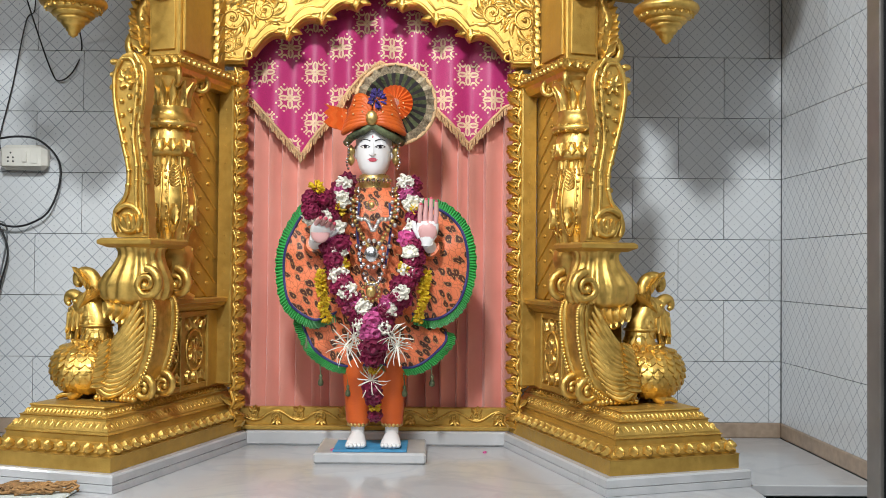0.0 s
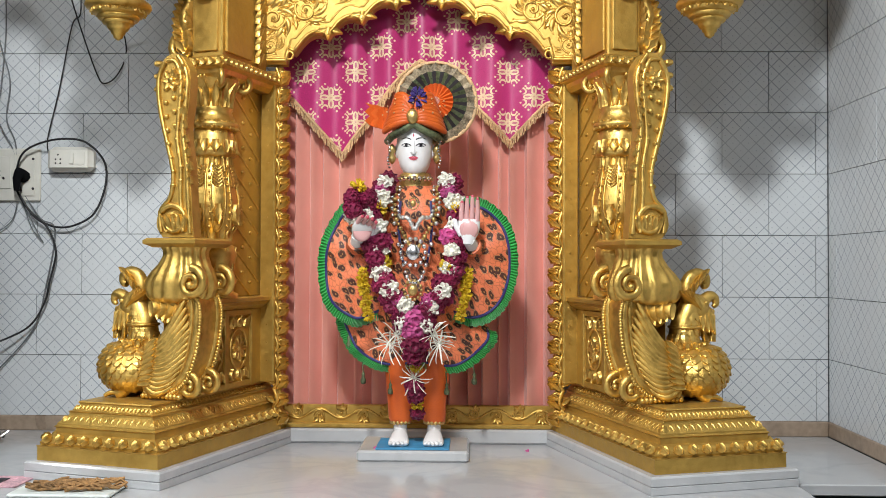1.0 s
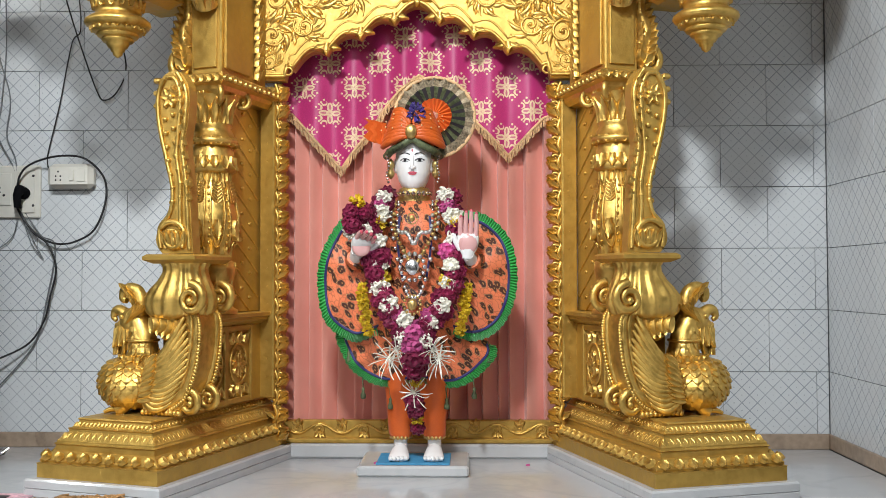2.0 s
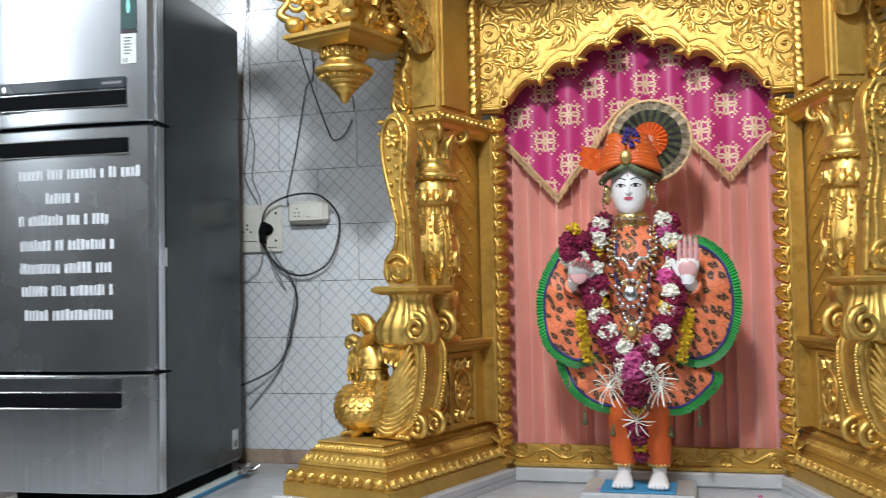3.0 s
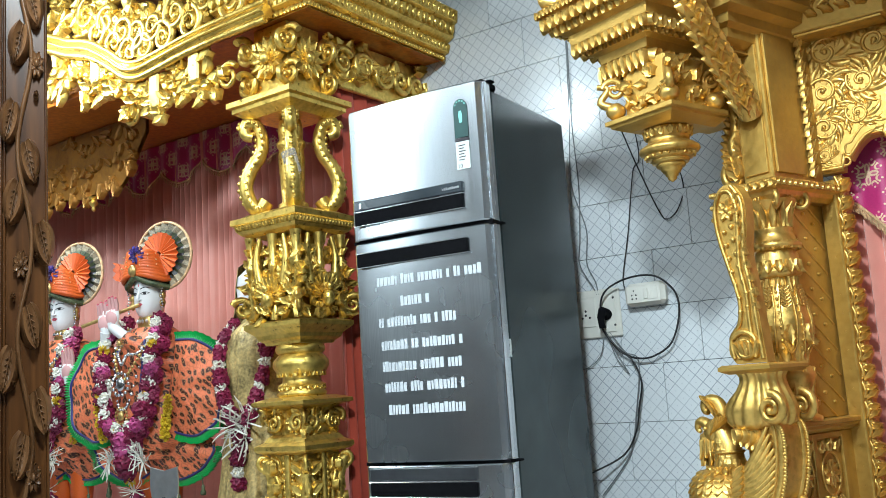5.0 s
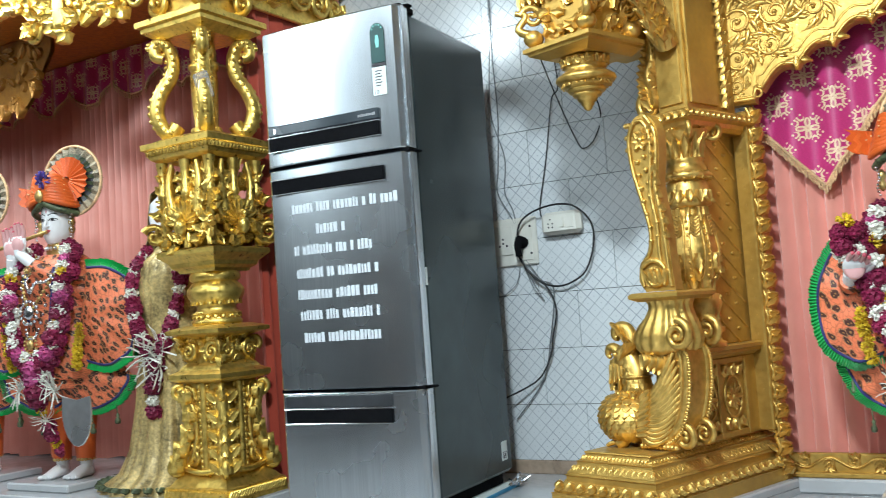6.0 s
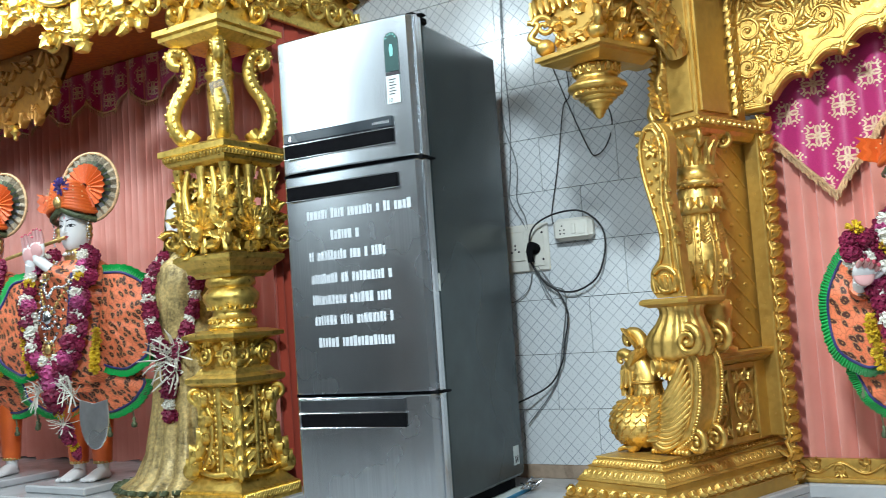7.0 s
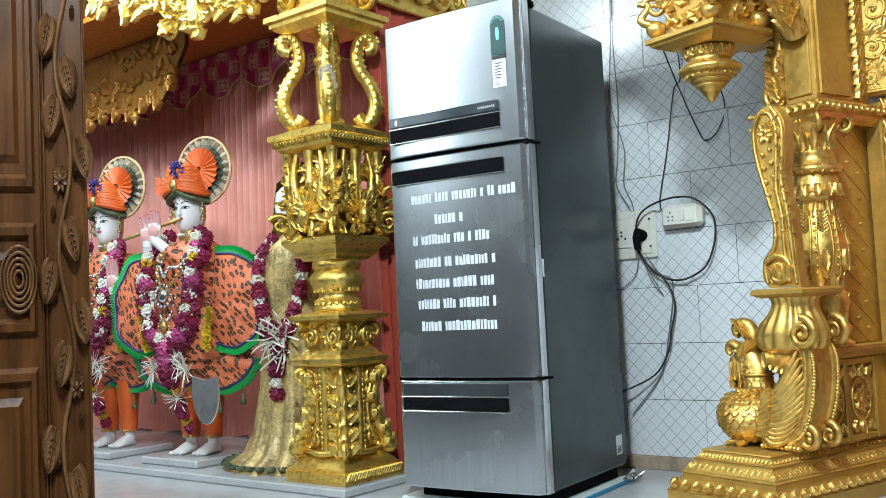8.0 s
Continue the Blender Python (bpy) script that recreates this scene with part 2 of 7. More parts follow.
NAVY = cloth("navy_piping", (0.02, 0.02, 0.16), (0.012, 0.012, 0.09))
ORANGE = cloth("orange_silk", (0.72, 0.135, 0.014), (0.52, 0.075, 0.008), 0.5, 0.05)
PURPLE = cloth("violet_plume", (0.06, 0.03, 0.25), (0.03, 0.012, 0.14), 0.8)
SKIN = plain("polished_white_stone", (0.78, 0.76, 0.76), 0.22, 0, 0.02, 12, 0.02)
INK = plain("dark_paint", (0.02, 0.015, 0.02), 0.4)
ROUGE = plain("rose_paint", (0.55, 0.08, 0.12), 0.4)
PALM = plain("rose_tinted_stone", (0.66, 0.36, 0.35), 0.3, 0, 0.05, 20, 0.02)
BROCADE = plain("dark_green_brocade", (0.10, 0.12, 0.06), 0.5, 0.2, 0.5, 120, 0.7)
GOLD_CLOTH = plain("gold_tissue_cloth", (0.45, 0.33, 0.13), 0.4, 0.3, 0.4, 90, 0.8)
ROSE = plain("maroon_petals", (0.20, 0.008, 0.048), 0.6, 0, 0.3, 60, 0.2)
PINKROSE = plain("pink_petals", (0.46, 0.07, 0.22), 0.6, 0, 0.3, 60, 0.2)
WHITEPETAL = plain("white_petals", (0.78, 0.75, 0.66), 0.6, 0, 0.12, 60, 0.2)
MARIGOLD = plain("yellow_petals", (0.80, 0.48, 0.02), 0.7, 0, 0.25, 80, 0.3)
TEAK = wood_paint("polished_teak", (0.125, 0.048, 0.013), (0.045, 0.016, 0.005))
# Lighter teak for raised carving; its highlights are put into the colour.
TEAK_LIT = wood_paint("highlit_teak", (0.21, 0.10, 0.04), (0.08, 0.034, 0.012))
ORANGE_WOOD = wood_paint("orange_lacquer", (0.55, 0.17, 0.02), (0.36, 0.09, 0.012))
BLUE_MAT = plain("blue_mat", (0.05, 0.25, 0.45), 0.6)
CABLE = plain("black_cable", (0.012, 0.012, 0.014), 0.5)
GREY_WIRE = plain("grey_wire", (0.16, 0.17, 0.18), 0.5)
STRAW = plain("brown_straw", (0.30, 0.16, 0.06), 0.8, 0, 0.4, 120, 0.6)
SILVER = plain("silver_metal", (0.75, 0.75, 0.76), 0.25, 1.0, 0.08)


# ---- geometry kit ----
class Geo:
    """Collects faces of one mesh; m places what is added next."""

    def __init__(self, m=None):
        self.base = m or Matrix.Identity(4)
        self.m = Matrix.Identity(4)
        self.v, self.f, self.s, self.slot = [], [], [], []
        self.k, self.angle = 0, 75

    def add(self, verts, faces, smooth=True):
        t = self.base @ self.m
        flip = t.to_3x3().determinant() < 0
        n = len(self.v)
        self.v.extend(t @ Vector(p) for p in verts)
        for f in faces:
            f = [n + i for i in f]
            self.f.append(f[::-1] if flip else f)
            self.s.append(smooth)
            self.slot.append(self.k)
        return self

    def grid(self, rows, wrap=False, smooth=True, caps=False):
        n, w = len(rows), len(rows[0])
        verts = [p for r in rows for p in r]
        faces = [(i * w + j, i * w + (j + 1) % w, (i + 1) * w + (j + 1) % w, (i + 1) * w + j)
                 for i in range(n - 1) for j in range(w if wrap else w - 1)]
        if caps:
            faces += [tuple(range(w))[::-1], tuple(range((n - 1) * w, n * w))]
        return self.add(verts, faces, smooth)

    def box(self, a, b, r=0.0):
        """A box from corner a to corner b with chamfered edges."""
        (x0, y0, z0), (x1, y1, z1) = a, b
        r = min(r, 0.45 * min(x1 - x0, y1 - y0, z1 - z0))
        if r <= 0:
            v = [(x, y, z) for z in (z0, z1) for y in (y0, y1) for x in (x0, x1)]
            return self.add(v, [(0, 2, 3, 1), (4, 5, 7, 6), (0, 1, 5, 4), (2, 6, 7, 3), (0, 4, 6, 2), (1, 3, 7, 5)], False)
        rows = []
        for z, d in ((z0, r), (z0 + r, 0), (z1 - r, 0), (z1, r)):
            X0, X1, Y0, Y1 = x0 + d, x1 - d, y0 + d, y1 - d
            q = r if d == 0 else r * 0.6
            rows.append([(X0 + q, Y0, z), (X1 - q, Y0, z), (X1, Y0 + q, z), (X1, Y1 - q, z), (X1 - q, Y1, z), (X0 + q, Y1, z), (X0, Y1 - q, z), (X0, Y0 + q, z)])
        return self.grid(rows, True, False, True)

    def lathe(self, prof, c=(0, 0, 0), seg=20, flute=0, depth=0.0, square=False):
        """A turned form from (radius, height) pairs; flute: how many lobes round it."""
        rows = []
        for r, z in prof:
            row = []
            for i in range(seg):
                a = 2 * math.pi * (i + (0.5 if square else 0)) / seg
                q = r * (1 + depth * math.cos(flute * a)) if flute else r
                row.append((c[0] + q * math.cos(a), c[1] + q * math.sin(a), c[2] + z))
            rows.append(row)
        return self.grid(rows, True, not square, True)

    def tube(self, path, radius, seg=6, flat=1.0, caps=True):
        """A swept round bar; radius is a number or a function of 0..1."""
        pts = [Vector(p) for p in path]
        rows, up = [], Vector((0.13, 0.21, 0.97))
        for i, p in enumerate(pts):
            d = (pts[min(i + 1, len(pts) - 1)] - pts[max(i - 1, 0)]).normalized()
            a = d.cross(up)
            if a.length < 1e-4:
                a = d.cross(Vector((1, 0, 0)))
            a.normalize()
            b = a.cross(d)
            up = b
            r = radius(i / (len(pts) - 1)) if callable(radius) else radius
            rows.append([p + r * (math.cos(t) * a + flat * math.sin(t) * b) for t in (2 * math.pi * j / seg for j in range(seg))])
        return self.grid(rows, True, True, caps)

    def ball(self, c, r, seg=10, rings=6):
        rx, ry, rz = r if isinstance(r, (tuple, list)) else (r, r, r)
        rows = [[(c[0] + rx * math.sin(t) * math.cos(p), c[1] + ry * math.sin(t) * math.sin(p), c[2] - rz * math.cos(t))
                 for p in (2 * math.pi * j / seg for j in range(seg))] for t in (math.pi * (i + 0.02) / (rings + 0.04) for i in range(rings + 1))]
        return self.grid(rows, True, True, True)

    def leaf(self, p, along, out, length, width, curl=0.35, lobes=0, n=6):
        """A carved leaf from p along one way, standing off by out, its tip rolled over."""
        p, a, o = Vector(p), Vector(along).normalized(), Vector(out)
        o = (o - a * o.dot(a)).normalized()
        s = a.cross(o)
        curl *= 0.45
        rows = []
        for i in range(n + 1):
            t = i / n
            w = 1.25 * width * (math.sin(math.pi * min(0.985, 0.12 + t * 0.87)) ** 0.6) * (1 + (0.24 * math.cos(lobes * t * math.pi * 2) if lobes else 0))
            lift = curl * length * t * t
            mid = p + a * length * (t - 0.25 * curl * t ** 3) + o * (lift + 0.10 * width)
            rows.append([mid - s * w * 0.5 - o * width * 0.30, mid - s * w * 0.27 + o * width * 0.12, mid - o * 0.06 * width, mid + s * w * 0.27 + o * width * 0.12, mid + s * w * 0.5 - o * width * 0.30])
        k = len(rows)
        verts = [q for r in rows for q in r]
        m = len(verts)
        back = [q - o * width * 0.18 for q in verts]
        faces = [(i * 5 + j, i * 5 + j + 1, i * 5 + j + 6, i * 5 + j + 5) for i in range(k - 1) for j in range(4)]
        faces += [tuple(m + q for q in f[::-1]) for f in faces]
        ring = [j for j in range(5)] + [i * 5 + 4 for i in range(1, k)] + [(k - 1) * 5 + j for j in (3, 2, 1, 0)] + [i * 5 for i in range(k - 2, 0, -1)]
        faces += [(ring[i], m + ring[i], m + ring[(i + 1) % len(ring)], ring[(i + 1) % len(ring)]) for i in range(len(ring))]
        return self.add(verts + back, faces)

    def scroll(self, c, ax, ay, r, turns=1.4, start=0.0, thick=None, hand=1, seg=6, tail=0.0):
        """A carved volute in the plane of ax and ay: it winds from radius r to its eye."""
        c, ax, ay = Vector(c), Vector(ax).normalized(), Vector(ay).normalized()
        n = int(14 * turns) + 3
        pts = []
        for i in range(n + 1):
            t = i / n
            a = start + hand * turns * 2 * math.pi * t
            q = r * (1 - 0.82 * t)
            pts.append(c + ax * q * math.cos(a) + ay * q * math.sin(a))
        thick = thick or r * 0.2
        self.tube(pts, lambda t: thick * (1.05 - 0.45 * t), seg)
        return self.ball(pts[-1], thick * 0.95, 6, 4)

    def prism(self, outline, lo, hi, to3, bevel=0.0):
        """A plate from a closed outline in a plane: to3(a, b, depth) gives the place."""
        n = len(outline)
        ca, cb = sum(p[0] for p in outline) / n, sum(p[1] for p in outline) / n
        rows = []
        for d, inset in ((lo, 0), (hi - bevel, 0), (hi, bevel)):
            ring = []
            for a, b in outline:
                l = math.hypot(a - ca, b - cb) or 1
                k = 1 - inset / l
                ring.append(to3(ca + (a - ca) * k, cb + (b - cb) * k, d))
            rows.append(ring)
        return self.grid(rows, True, False, True)

    def mesh(self, name, materials):
        me = bpy.data.meshes.new(name)
        me.from_pydata([tuple(p) for p in self.v], [], self.f)
        for m in materials:
            me.materials.append(m)
        me.polygons.foreach_set("use_smooth", self.s)
        if len(materials) > 1:
            me.polygons.foreach_set("material_index", self.slot)
        me.validate()
        me.update()
        me.set_sharp_from_angle(angle=radians(self.angle))
        if len(me.polygons) == len(self.s):
            me.polygons.foreach_set("use_smooth", self.s)
        return me


def part(name, geo, material, parent, label=""):
    ms = material if isinstance(material, (list, tuple)) else [material]
    ob = new(name, geo.mesh(name, ms))
    ob.parent = parent
    if label:
        tagged(ob, label)
    return ob


def thing(name, label, category, group="", kind="", at=None):
    ob = new(name)
    ob.empty_display_size = 0.05
    if at is not None:
        ob.matrix_world = at
    return tagged(ob, label, category, group, kind)


def solo(name, geo, material, label, category, group="", kind=""):
    ms = material if isinstance(material, (list, tuple)) else [material]
    return tagged(new(name, geo.mesh(name, ms)), label, category, group, kind)


def lerp_curve(keys, n):
    """A smooth curve through a few places."""
    keys = [Vector(k) for k in keys]
    out = []
    for i in range(len(keys) - 1):
        p0, p1, p2, p3 = keys[max(i - 1, 0)], keys[i], keys[i + 1], keys[min(i + 2, len(keys) - 1)]
        for j in range(n):
            t = j / n
            out.append(0.5 * ((2 * p1) + (p2 - p0) * t + (2 * p0 - 5 * p1 + 4 * p2 - p3) * t * t + (3 * p1 - p0 - 3 * p2 + p3) * t ** 3))
    out.append(keys[-1])
    return out


# ---- the setting ----
CX = 0.022                    # middle of the main shrine
WALL_Y, RIGHT_X = 3.0, 1.368  # tiled back wall and right-hand wall
TH, TL, TB = 0.203, 0.305, 0.05   # tile height and length, top of the skirting


def structure(name, geo, material, label="", category=""):
    return tagged(new(name, geo.mesh(name, [material])), label, category, kind="structure")


structure("wall_north", Geo().box((-5.2, WALL_Y, -0.5), (1.6, WALL_Y + 0.15, 2.95)), GROUT, "back wall clad in white lattice-etched tiles", "wall")
structure("wall_east", Geo().box((RIGHT_X, 1.02, -0.5), (1.55, WALL_Y - 0.002, 2.95)), GROUT, "side wall clad in white lattice-etched tiles", "wall")
structure("floor", Geo().box((-5.2, 0.9, -0.06), (1.02, WALL_Y - 0.002, 0.0), 0.004), MARBLE, "polished white marble shrine platform", "floor")
structure("ledge", Geo().box((1.024, 2.30, -0.03), (RIGHT_X - 0.012, WALL_Y - 0.002, 0.0), 0.003), MARBLE, "polished marble ledge beside the shrine", "ledge")
# Both blocks are solid; the dark below the edges is painted on them.
structure("platform_side", Geo().box((-5.2, 0.93, -0.5), (0.985, WALL_Y - 0.003, -0.063)), NEAR_BLACK, "platform side with its shade painted black", "platform")
structure("recess", Geo().box((1.03, 2.37, -0.5), (RIGHT_X - 0.003, WALL_Y - 0.003, -0.033)), NEAR_BLACK, "block painted black as the shade under the ledge", "platform")
structure("ground", Geo().box((-7, -6, -0.55), (4, 3.1, -0.503)), HALL_FLOOR, "polished grey hall floor", "floor")
structure("ceiling", Geo().box((-7, -6, 2.95), (4, 3.2, 3.05)), PLASTER, "white painted ceiling", "ceiling")
structure("wall_south", Geo().box((-7, -6.15, -0.5), (4, -6, 2.95)), HALL_WALL, "unseen grey hall wall, dark for the fridge reflections", "wall")
structure("wall_west", Geo().box((-7.15, -6, -0.5), (-7, 3.1, 2.95)), HALL_WALL, "unseen grey hall wall, dark for the fridge reflections", "wall")
structure("wall_far_east", Geo().box((4, -6, -0.5), (4.15, 1.0, 2.95)), HALL_WALL, "unseen grey hall wall, dark for the fridge reflections", "wall")
structure("wall_shrine_end", Geo().box((-5.35, 1.0, -0.5), (-5.2, WALL_Y + 0.15, 2.95)), PLASTER, "white painted end wall", "wall")

g = Geo()
g.box((-2.3, WALL_Y - 0.014, 0.0), (RIGHT_X - 0.012, WALL_Y - 0.001, TB), 0.003)
structure("baseboard", g, SKIRTING, "low beige stone skirting along the wall", "skirting")
g = Geo()
g.box((RIGHT_X - 0.012, 1.05, 0.0), (RIGHT_X - 0.001, WALL_Y - 0.001, TB), 0.003)
structure("baseboard_east", g, SKIRTING, "low beige stone skirting along the wall", "skirting")

# jamb of the doorway on the other side of the opening, with a near-black panel added beyond it
g = Geo()
g.box((0.7385, 0.985, -0.5), (0.744, 1.02, 2.3), 0.001)
structure("door_frame", g, plain("grey_metal_edge", (0.16, 0.15, 0.14), 0.4, 0.4), "thin grey metal door edge", "door frame")
structure("dark_panel", Geo().box((0.7445, 0.99, -0.5), (1.6, 1.015, 2.48)), NEAR_BLACK, "near-black panel beyond the metal door edge", "door")
structure("lintel", Geo().box((-7, 0.93, 2.48), (4, 1.08, 2.95)), PLASTER, "white wall above the doorway", "wall")


def tile_mesh(w, h, d=0.009):
    gap, r = 0.0009, 0.0004
    x, z = w / 2 - gap, h / 2 - gap
    g = Geo()
    rows = [[(sx * (x - o), y, sz * (z - o)) for sx, sz in ((-1, -1), (1, -1), (1, 1), (-1, 1))] for y, o in ((0, 0), (-d + r, 0), (-d, r))]
    g.grid(rows, True, False, True)
    return g.mesh("tile", [TILE])


wall_n, wall_e = bpy.data.objects["wall_north"], bpy.data.objects["wall_east"]
TILE_CACHE = {}


def lay_tile(parent, x0, x1, z, height, east=False):
    key = (round(x1 - x0, 4), round(height, 4))
    if key not in TILE_CACHE:
        TILE_CACHE[key] = tile_mesh(*key)
    ob = new("tile", TILE_CACHE[key])
    ob.parent = parent
    c = (x0 + x1) / 2
    ob.matrix_world = pose(RIGHT_X - 0.0005, c, z + height / 2, 0, 0, -90) if east else pose(c, WALL_Y - 0.0005, z + height / 2)


# ---- gilded main shrine ----
TURN = 17.3
ORIGIN = (0.60, 2.155)


def side_frame(sign):
    """Local axes of one flank: x outward, y deep, z up."""
    c, s = math.cos(radians(TURN)), math.sin(radians(TURN))
    return Matrix(((sign * c, -sign * s, 0, CX + sign * ORIGIN[0]), (s, c, 0, ORIGIN[1]), (0, 0, 1, 0), (0, 0, 0, 1)))


def ogee_band(g, x0, y0, x1, y1, prof):
    """Moulding round three or four sides: prof holds (inset, height)."""
    rows = [[(x0 + i, y0 + i, z), (x1 - i, y0 + i, z), (x1 - i, y1, z), (x0 + i, y1, z)] for i, z in prof]
    g.grid(rows, True, False, True)


def bead_row(g, a, b, out, n, w, h, z, lean=0.4, kind="egg"):
    """Carved eggs or leaves in a row from a to b on a moulding."""
    a, b, o = Vector(a), Vector(b), Vector(out).normalized()
    step = (b - a) / n
    up = (Vector((0, 0, 1)) - o * lean).normalized()
    for i in range(n):
        p = a + step * (i + 0.5)
        if kind == "drop":
            g.leaf(Vector((p.x, p.y, z)) + up * h, -up, o, h, w, 0.15, 0, 5)
        elif kind == "egg":
            g.leaf((p.x, p.y, z), -up * 0 + up, o, h, w, 0.05, 0, 4)
        else:
            side = step.normalized()
            g.leaf((p.x, p.y, z + h), -up, o, h, w * 0.55, 0.25, 2, 5)
            g.leaf(Vector((p.x, p.y, z)) - side * w * 0.4, up + side * 0.25, o, h * 1.0, w * 0.42, 0.1, 0, 4)
            g.leaf(Vector((p.x, p.y, z)) + side * w * 0.4, up - side * 0.25, o, h * 1.0, w * 0.42, 0.1, 0, 4)


def spiral_vine(g, p, along, out, length, n, r, seg=5):
    """A running stem of alternating volutes with leaves."""
    p, a, o = Vector(p), Vector(along).normalized(), Vector(out).normalized()
    s = a.cross(o)
    stem = [p + a * length * t + s * r * 0.5 * math.sin(t * n * math.pi) for t in (i / (n * 6) for i in range(n * 6 + 1))]
    g.tube(stem, r * 0.14, seg)
    for i in range(n):
        c = p + a * length * (i + 0.5) / n
        h = 1 if i % 2 else -1
        g.scroll(c + s * h * r * 0.15, a, s, r * 0.62, 1.3, math.pi, r * 0.13, h, seg)
        for q in (-0.9, 0.2, 1.0):
            g.leaf(c + s * h * r * 0.3, s * h + a * q, o, r * 0.9, r * 0.42, 0.5, 2, 4)


def turned(g, prof, c, seg=20, flute=0, depth=0.0):
    g.lathe(prof, c, seg, flute, depth)


def leaf_ring(g, c, r, z, n, h, w, curl=0.4, up=1, lobes=0, turn=0.0):
    for i in range(n):
        a = 2 * math.pi * (i + turn) / n
        d = Vector((math.cos(a), math.sin(a), 0))
        g.leaf((c[0] + d.x * r, c[1] + d.y * r, z), (0, 0, up), d, h, w, curl, lobes, 5)


BIRD_Y = 0.235               # middle plane of the bird on its base


def scale_plate(g, p, out, down, w, l):
    """One pointed, ridged scale lying on a rounded breast."""
    p, o, d = Vector(p), Vector(out).normalized(), Vector(down)
    d = (d - o * d.dot(o)).normalized()
    t = d.cross(o)
    rim = [p - t * w * 0.5, p - t * w * 0.54 + d * l * 0.45 + o * 0.002, p - t * w * 0.3 + d * l * 0.78 + o * 0.003, p + d * l + o * 0.0035,
           p + t * w * 0.3 + d * l * 0.78 + o * 0.003, p + t * w * 0.54 + d * l * 0.45 + o * 0.002, p + t * w * 0.5]
    ridge = [p + o * 0.001, p + d * l * 0.5 + o * 0.0045, p + d * l * 0.8 + o * 0.005]
    low = [q - o * 0.009 for q in rim]
    faces = [(0, 7, 8, 1), (1, 8, 9, 2), (2, 9, 3), (3, 9, 4), (4, 9, 8, 5), (5, 8, 7, 6)]
    faces += [(i, i + 1, 11 + i, 10 + i) for i in range(6)]
    g.add(rim + ridge + low, faces, False)


def bird(g):
    """Gilded guardian bird facing outward along +x: round scaled breast, crested head, wing swept up into the corbel."""
    Y = BIRD_Y
    c, r = Vector((0.258, Y, 0.277)), Vector((0.088, 0.09, 0.077))
    g.ball(c, tuple(r), 24, 14)
    for k in range(9):           # breast scales, row under row
        lat = 1.0 - 0.22 * k
        n = max(7, int(21 * math.cos(lat * 0.88)))
        for i in range(n):
            a = 2 * math.pi * (i + 0.5 * (k % 2)) / n
            u = Vector((math.cos(lat) * math.cos(a), math.cos(lat) * math.sin(a), math.sin(lat)))
            nrm = Vector((u.x / r.x, u.y / r.y, u.z / r.z)).normalized()
            scale_plate(g, c + Vector((u.x * r.x, u.y * r.y, u.z * r.z)), nrm, (0, 0, -1), 2 * math.pi * r.x * math.cos(lat) / n * 0.96, 0.026)
    neck = lerp_curve([(0.232, Y, 0.325), (0.222, Y, 0.37), (0.226, Y, 0.41), (0.245, Y, 0.452)], 6)
    g.tube(neck, lambda t: 0.046 - 0.018 * t, 16)
    leaf_ring(g, (0.236, Y), 0.05, 0.335, 18, 0.02, 0.02, 0.5)
    g.tube([(0.225 + 0.042 * math.cos(a), Y + 0.042 * math.sin(a), 0.392) for a in (2 * math.pi * k / 20 for k in range(21))], 0.004, 6)
    g.ball((0.258, Y, 0.446), (0.04, 0.032, 0.036), 14, 10)
    g.ball((0.284, Y, 0.43), (0.026, 0.022, 0.022), 12, 8)
    g.tube(lerp_curve([(0.276, Y, 0.458), (0.300, Y, 0.474), (0.316, Y, 0.472), (0.322, Y, 0.455), (0.313, Y, 0.446)], 5), lambda t: 0.019 - 0.013 * t, 10)
    g.tube(lerp_curve([(0.28, Y, 0.43), (0.302, Y, 0.428), (0.314, Y, 0.437)], 5), lambda t: 0.016 - 0.01 * t, 8)
    g.tube(lerp_curve([(0.238, Y, 0.46), (0.232, Y, 0.498), (0.243, Y, 0.526), (0.266, Y, 0.536), (0.287, Y, 0.528), (0.29, Y, 0.508), (0.279, Y, 0.503)], 5), lambda t: 0.022 - 0.012 * t, 12)
    for k in range(6):
        for w in (-1, 1):
            g.leaf((0.238 + 0.006 * k, Y + w * 0.014, 0.47 + 0.011 * k), (-0.35 + 0.2 * k, w * 0.3, 0.8), (-0.3, w, 0), 0.034, 0.014, 0.2, 0, 5)
    for k in range(4):
        for i in range(11):
            a = 2 * math.pi * (i + 0.5 * (k % 2)) / 11
            rr = 0.03 + 0.003 * k
            scale_plate(g, (0.234 - 0.004 * k + rr * math.cos(a), Y + rr * math.sin(a), 0.43 - 0.019 * k), (math.cos(a), math.sin(a), 0.1), (0, 0, -1), 0.018, 0.026)
    for w in (-1, 1):
        g.ball((0.278, Y + w * 0.027, 0.457), (0.008, 0.005, 0.007), 8, 6)
        for k in range(5):       # flame-like cheek and crest feathers
            t = k / 4
            g.leaf((0.262 - 0.02 * t, Y + w * 0.03, 0.44 + 0.025 * t), (-0.55 - 0.3 * t, w * 0.12, 0.75 - 0.35 * t), (0, w, 0.1), 0.062, 0.017, 0.12, 0, 6)
            g.leaf((0.29 - 0.012 * k, Y + w * 0.02, 0.43), (0.22 - 0.12 * k, w * 0.08, -1), (0.2, w, 0), 0.062 - 0.006 * k, 0.017, 0.08, 0, 6)
    g.tube(lerp_curve([(0.296, Y, 0.432), (0.292, Y, 0.40), (0.286, Y, 0.372), (0.296, Y, 0.338)], 5), lambda t: 0.02 - 0.014 * t, 9)
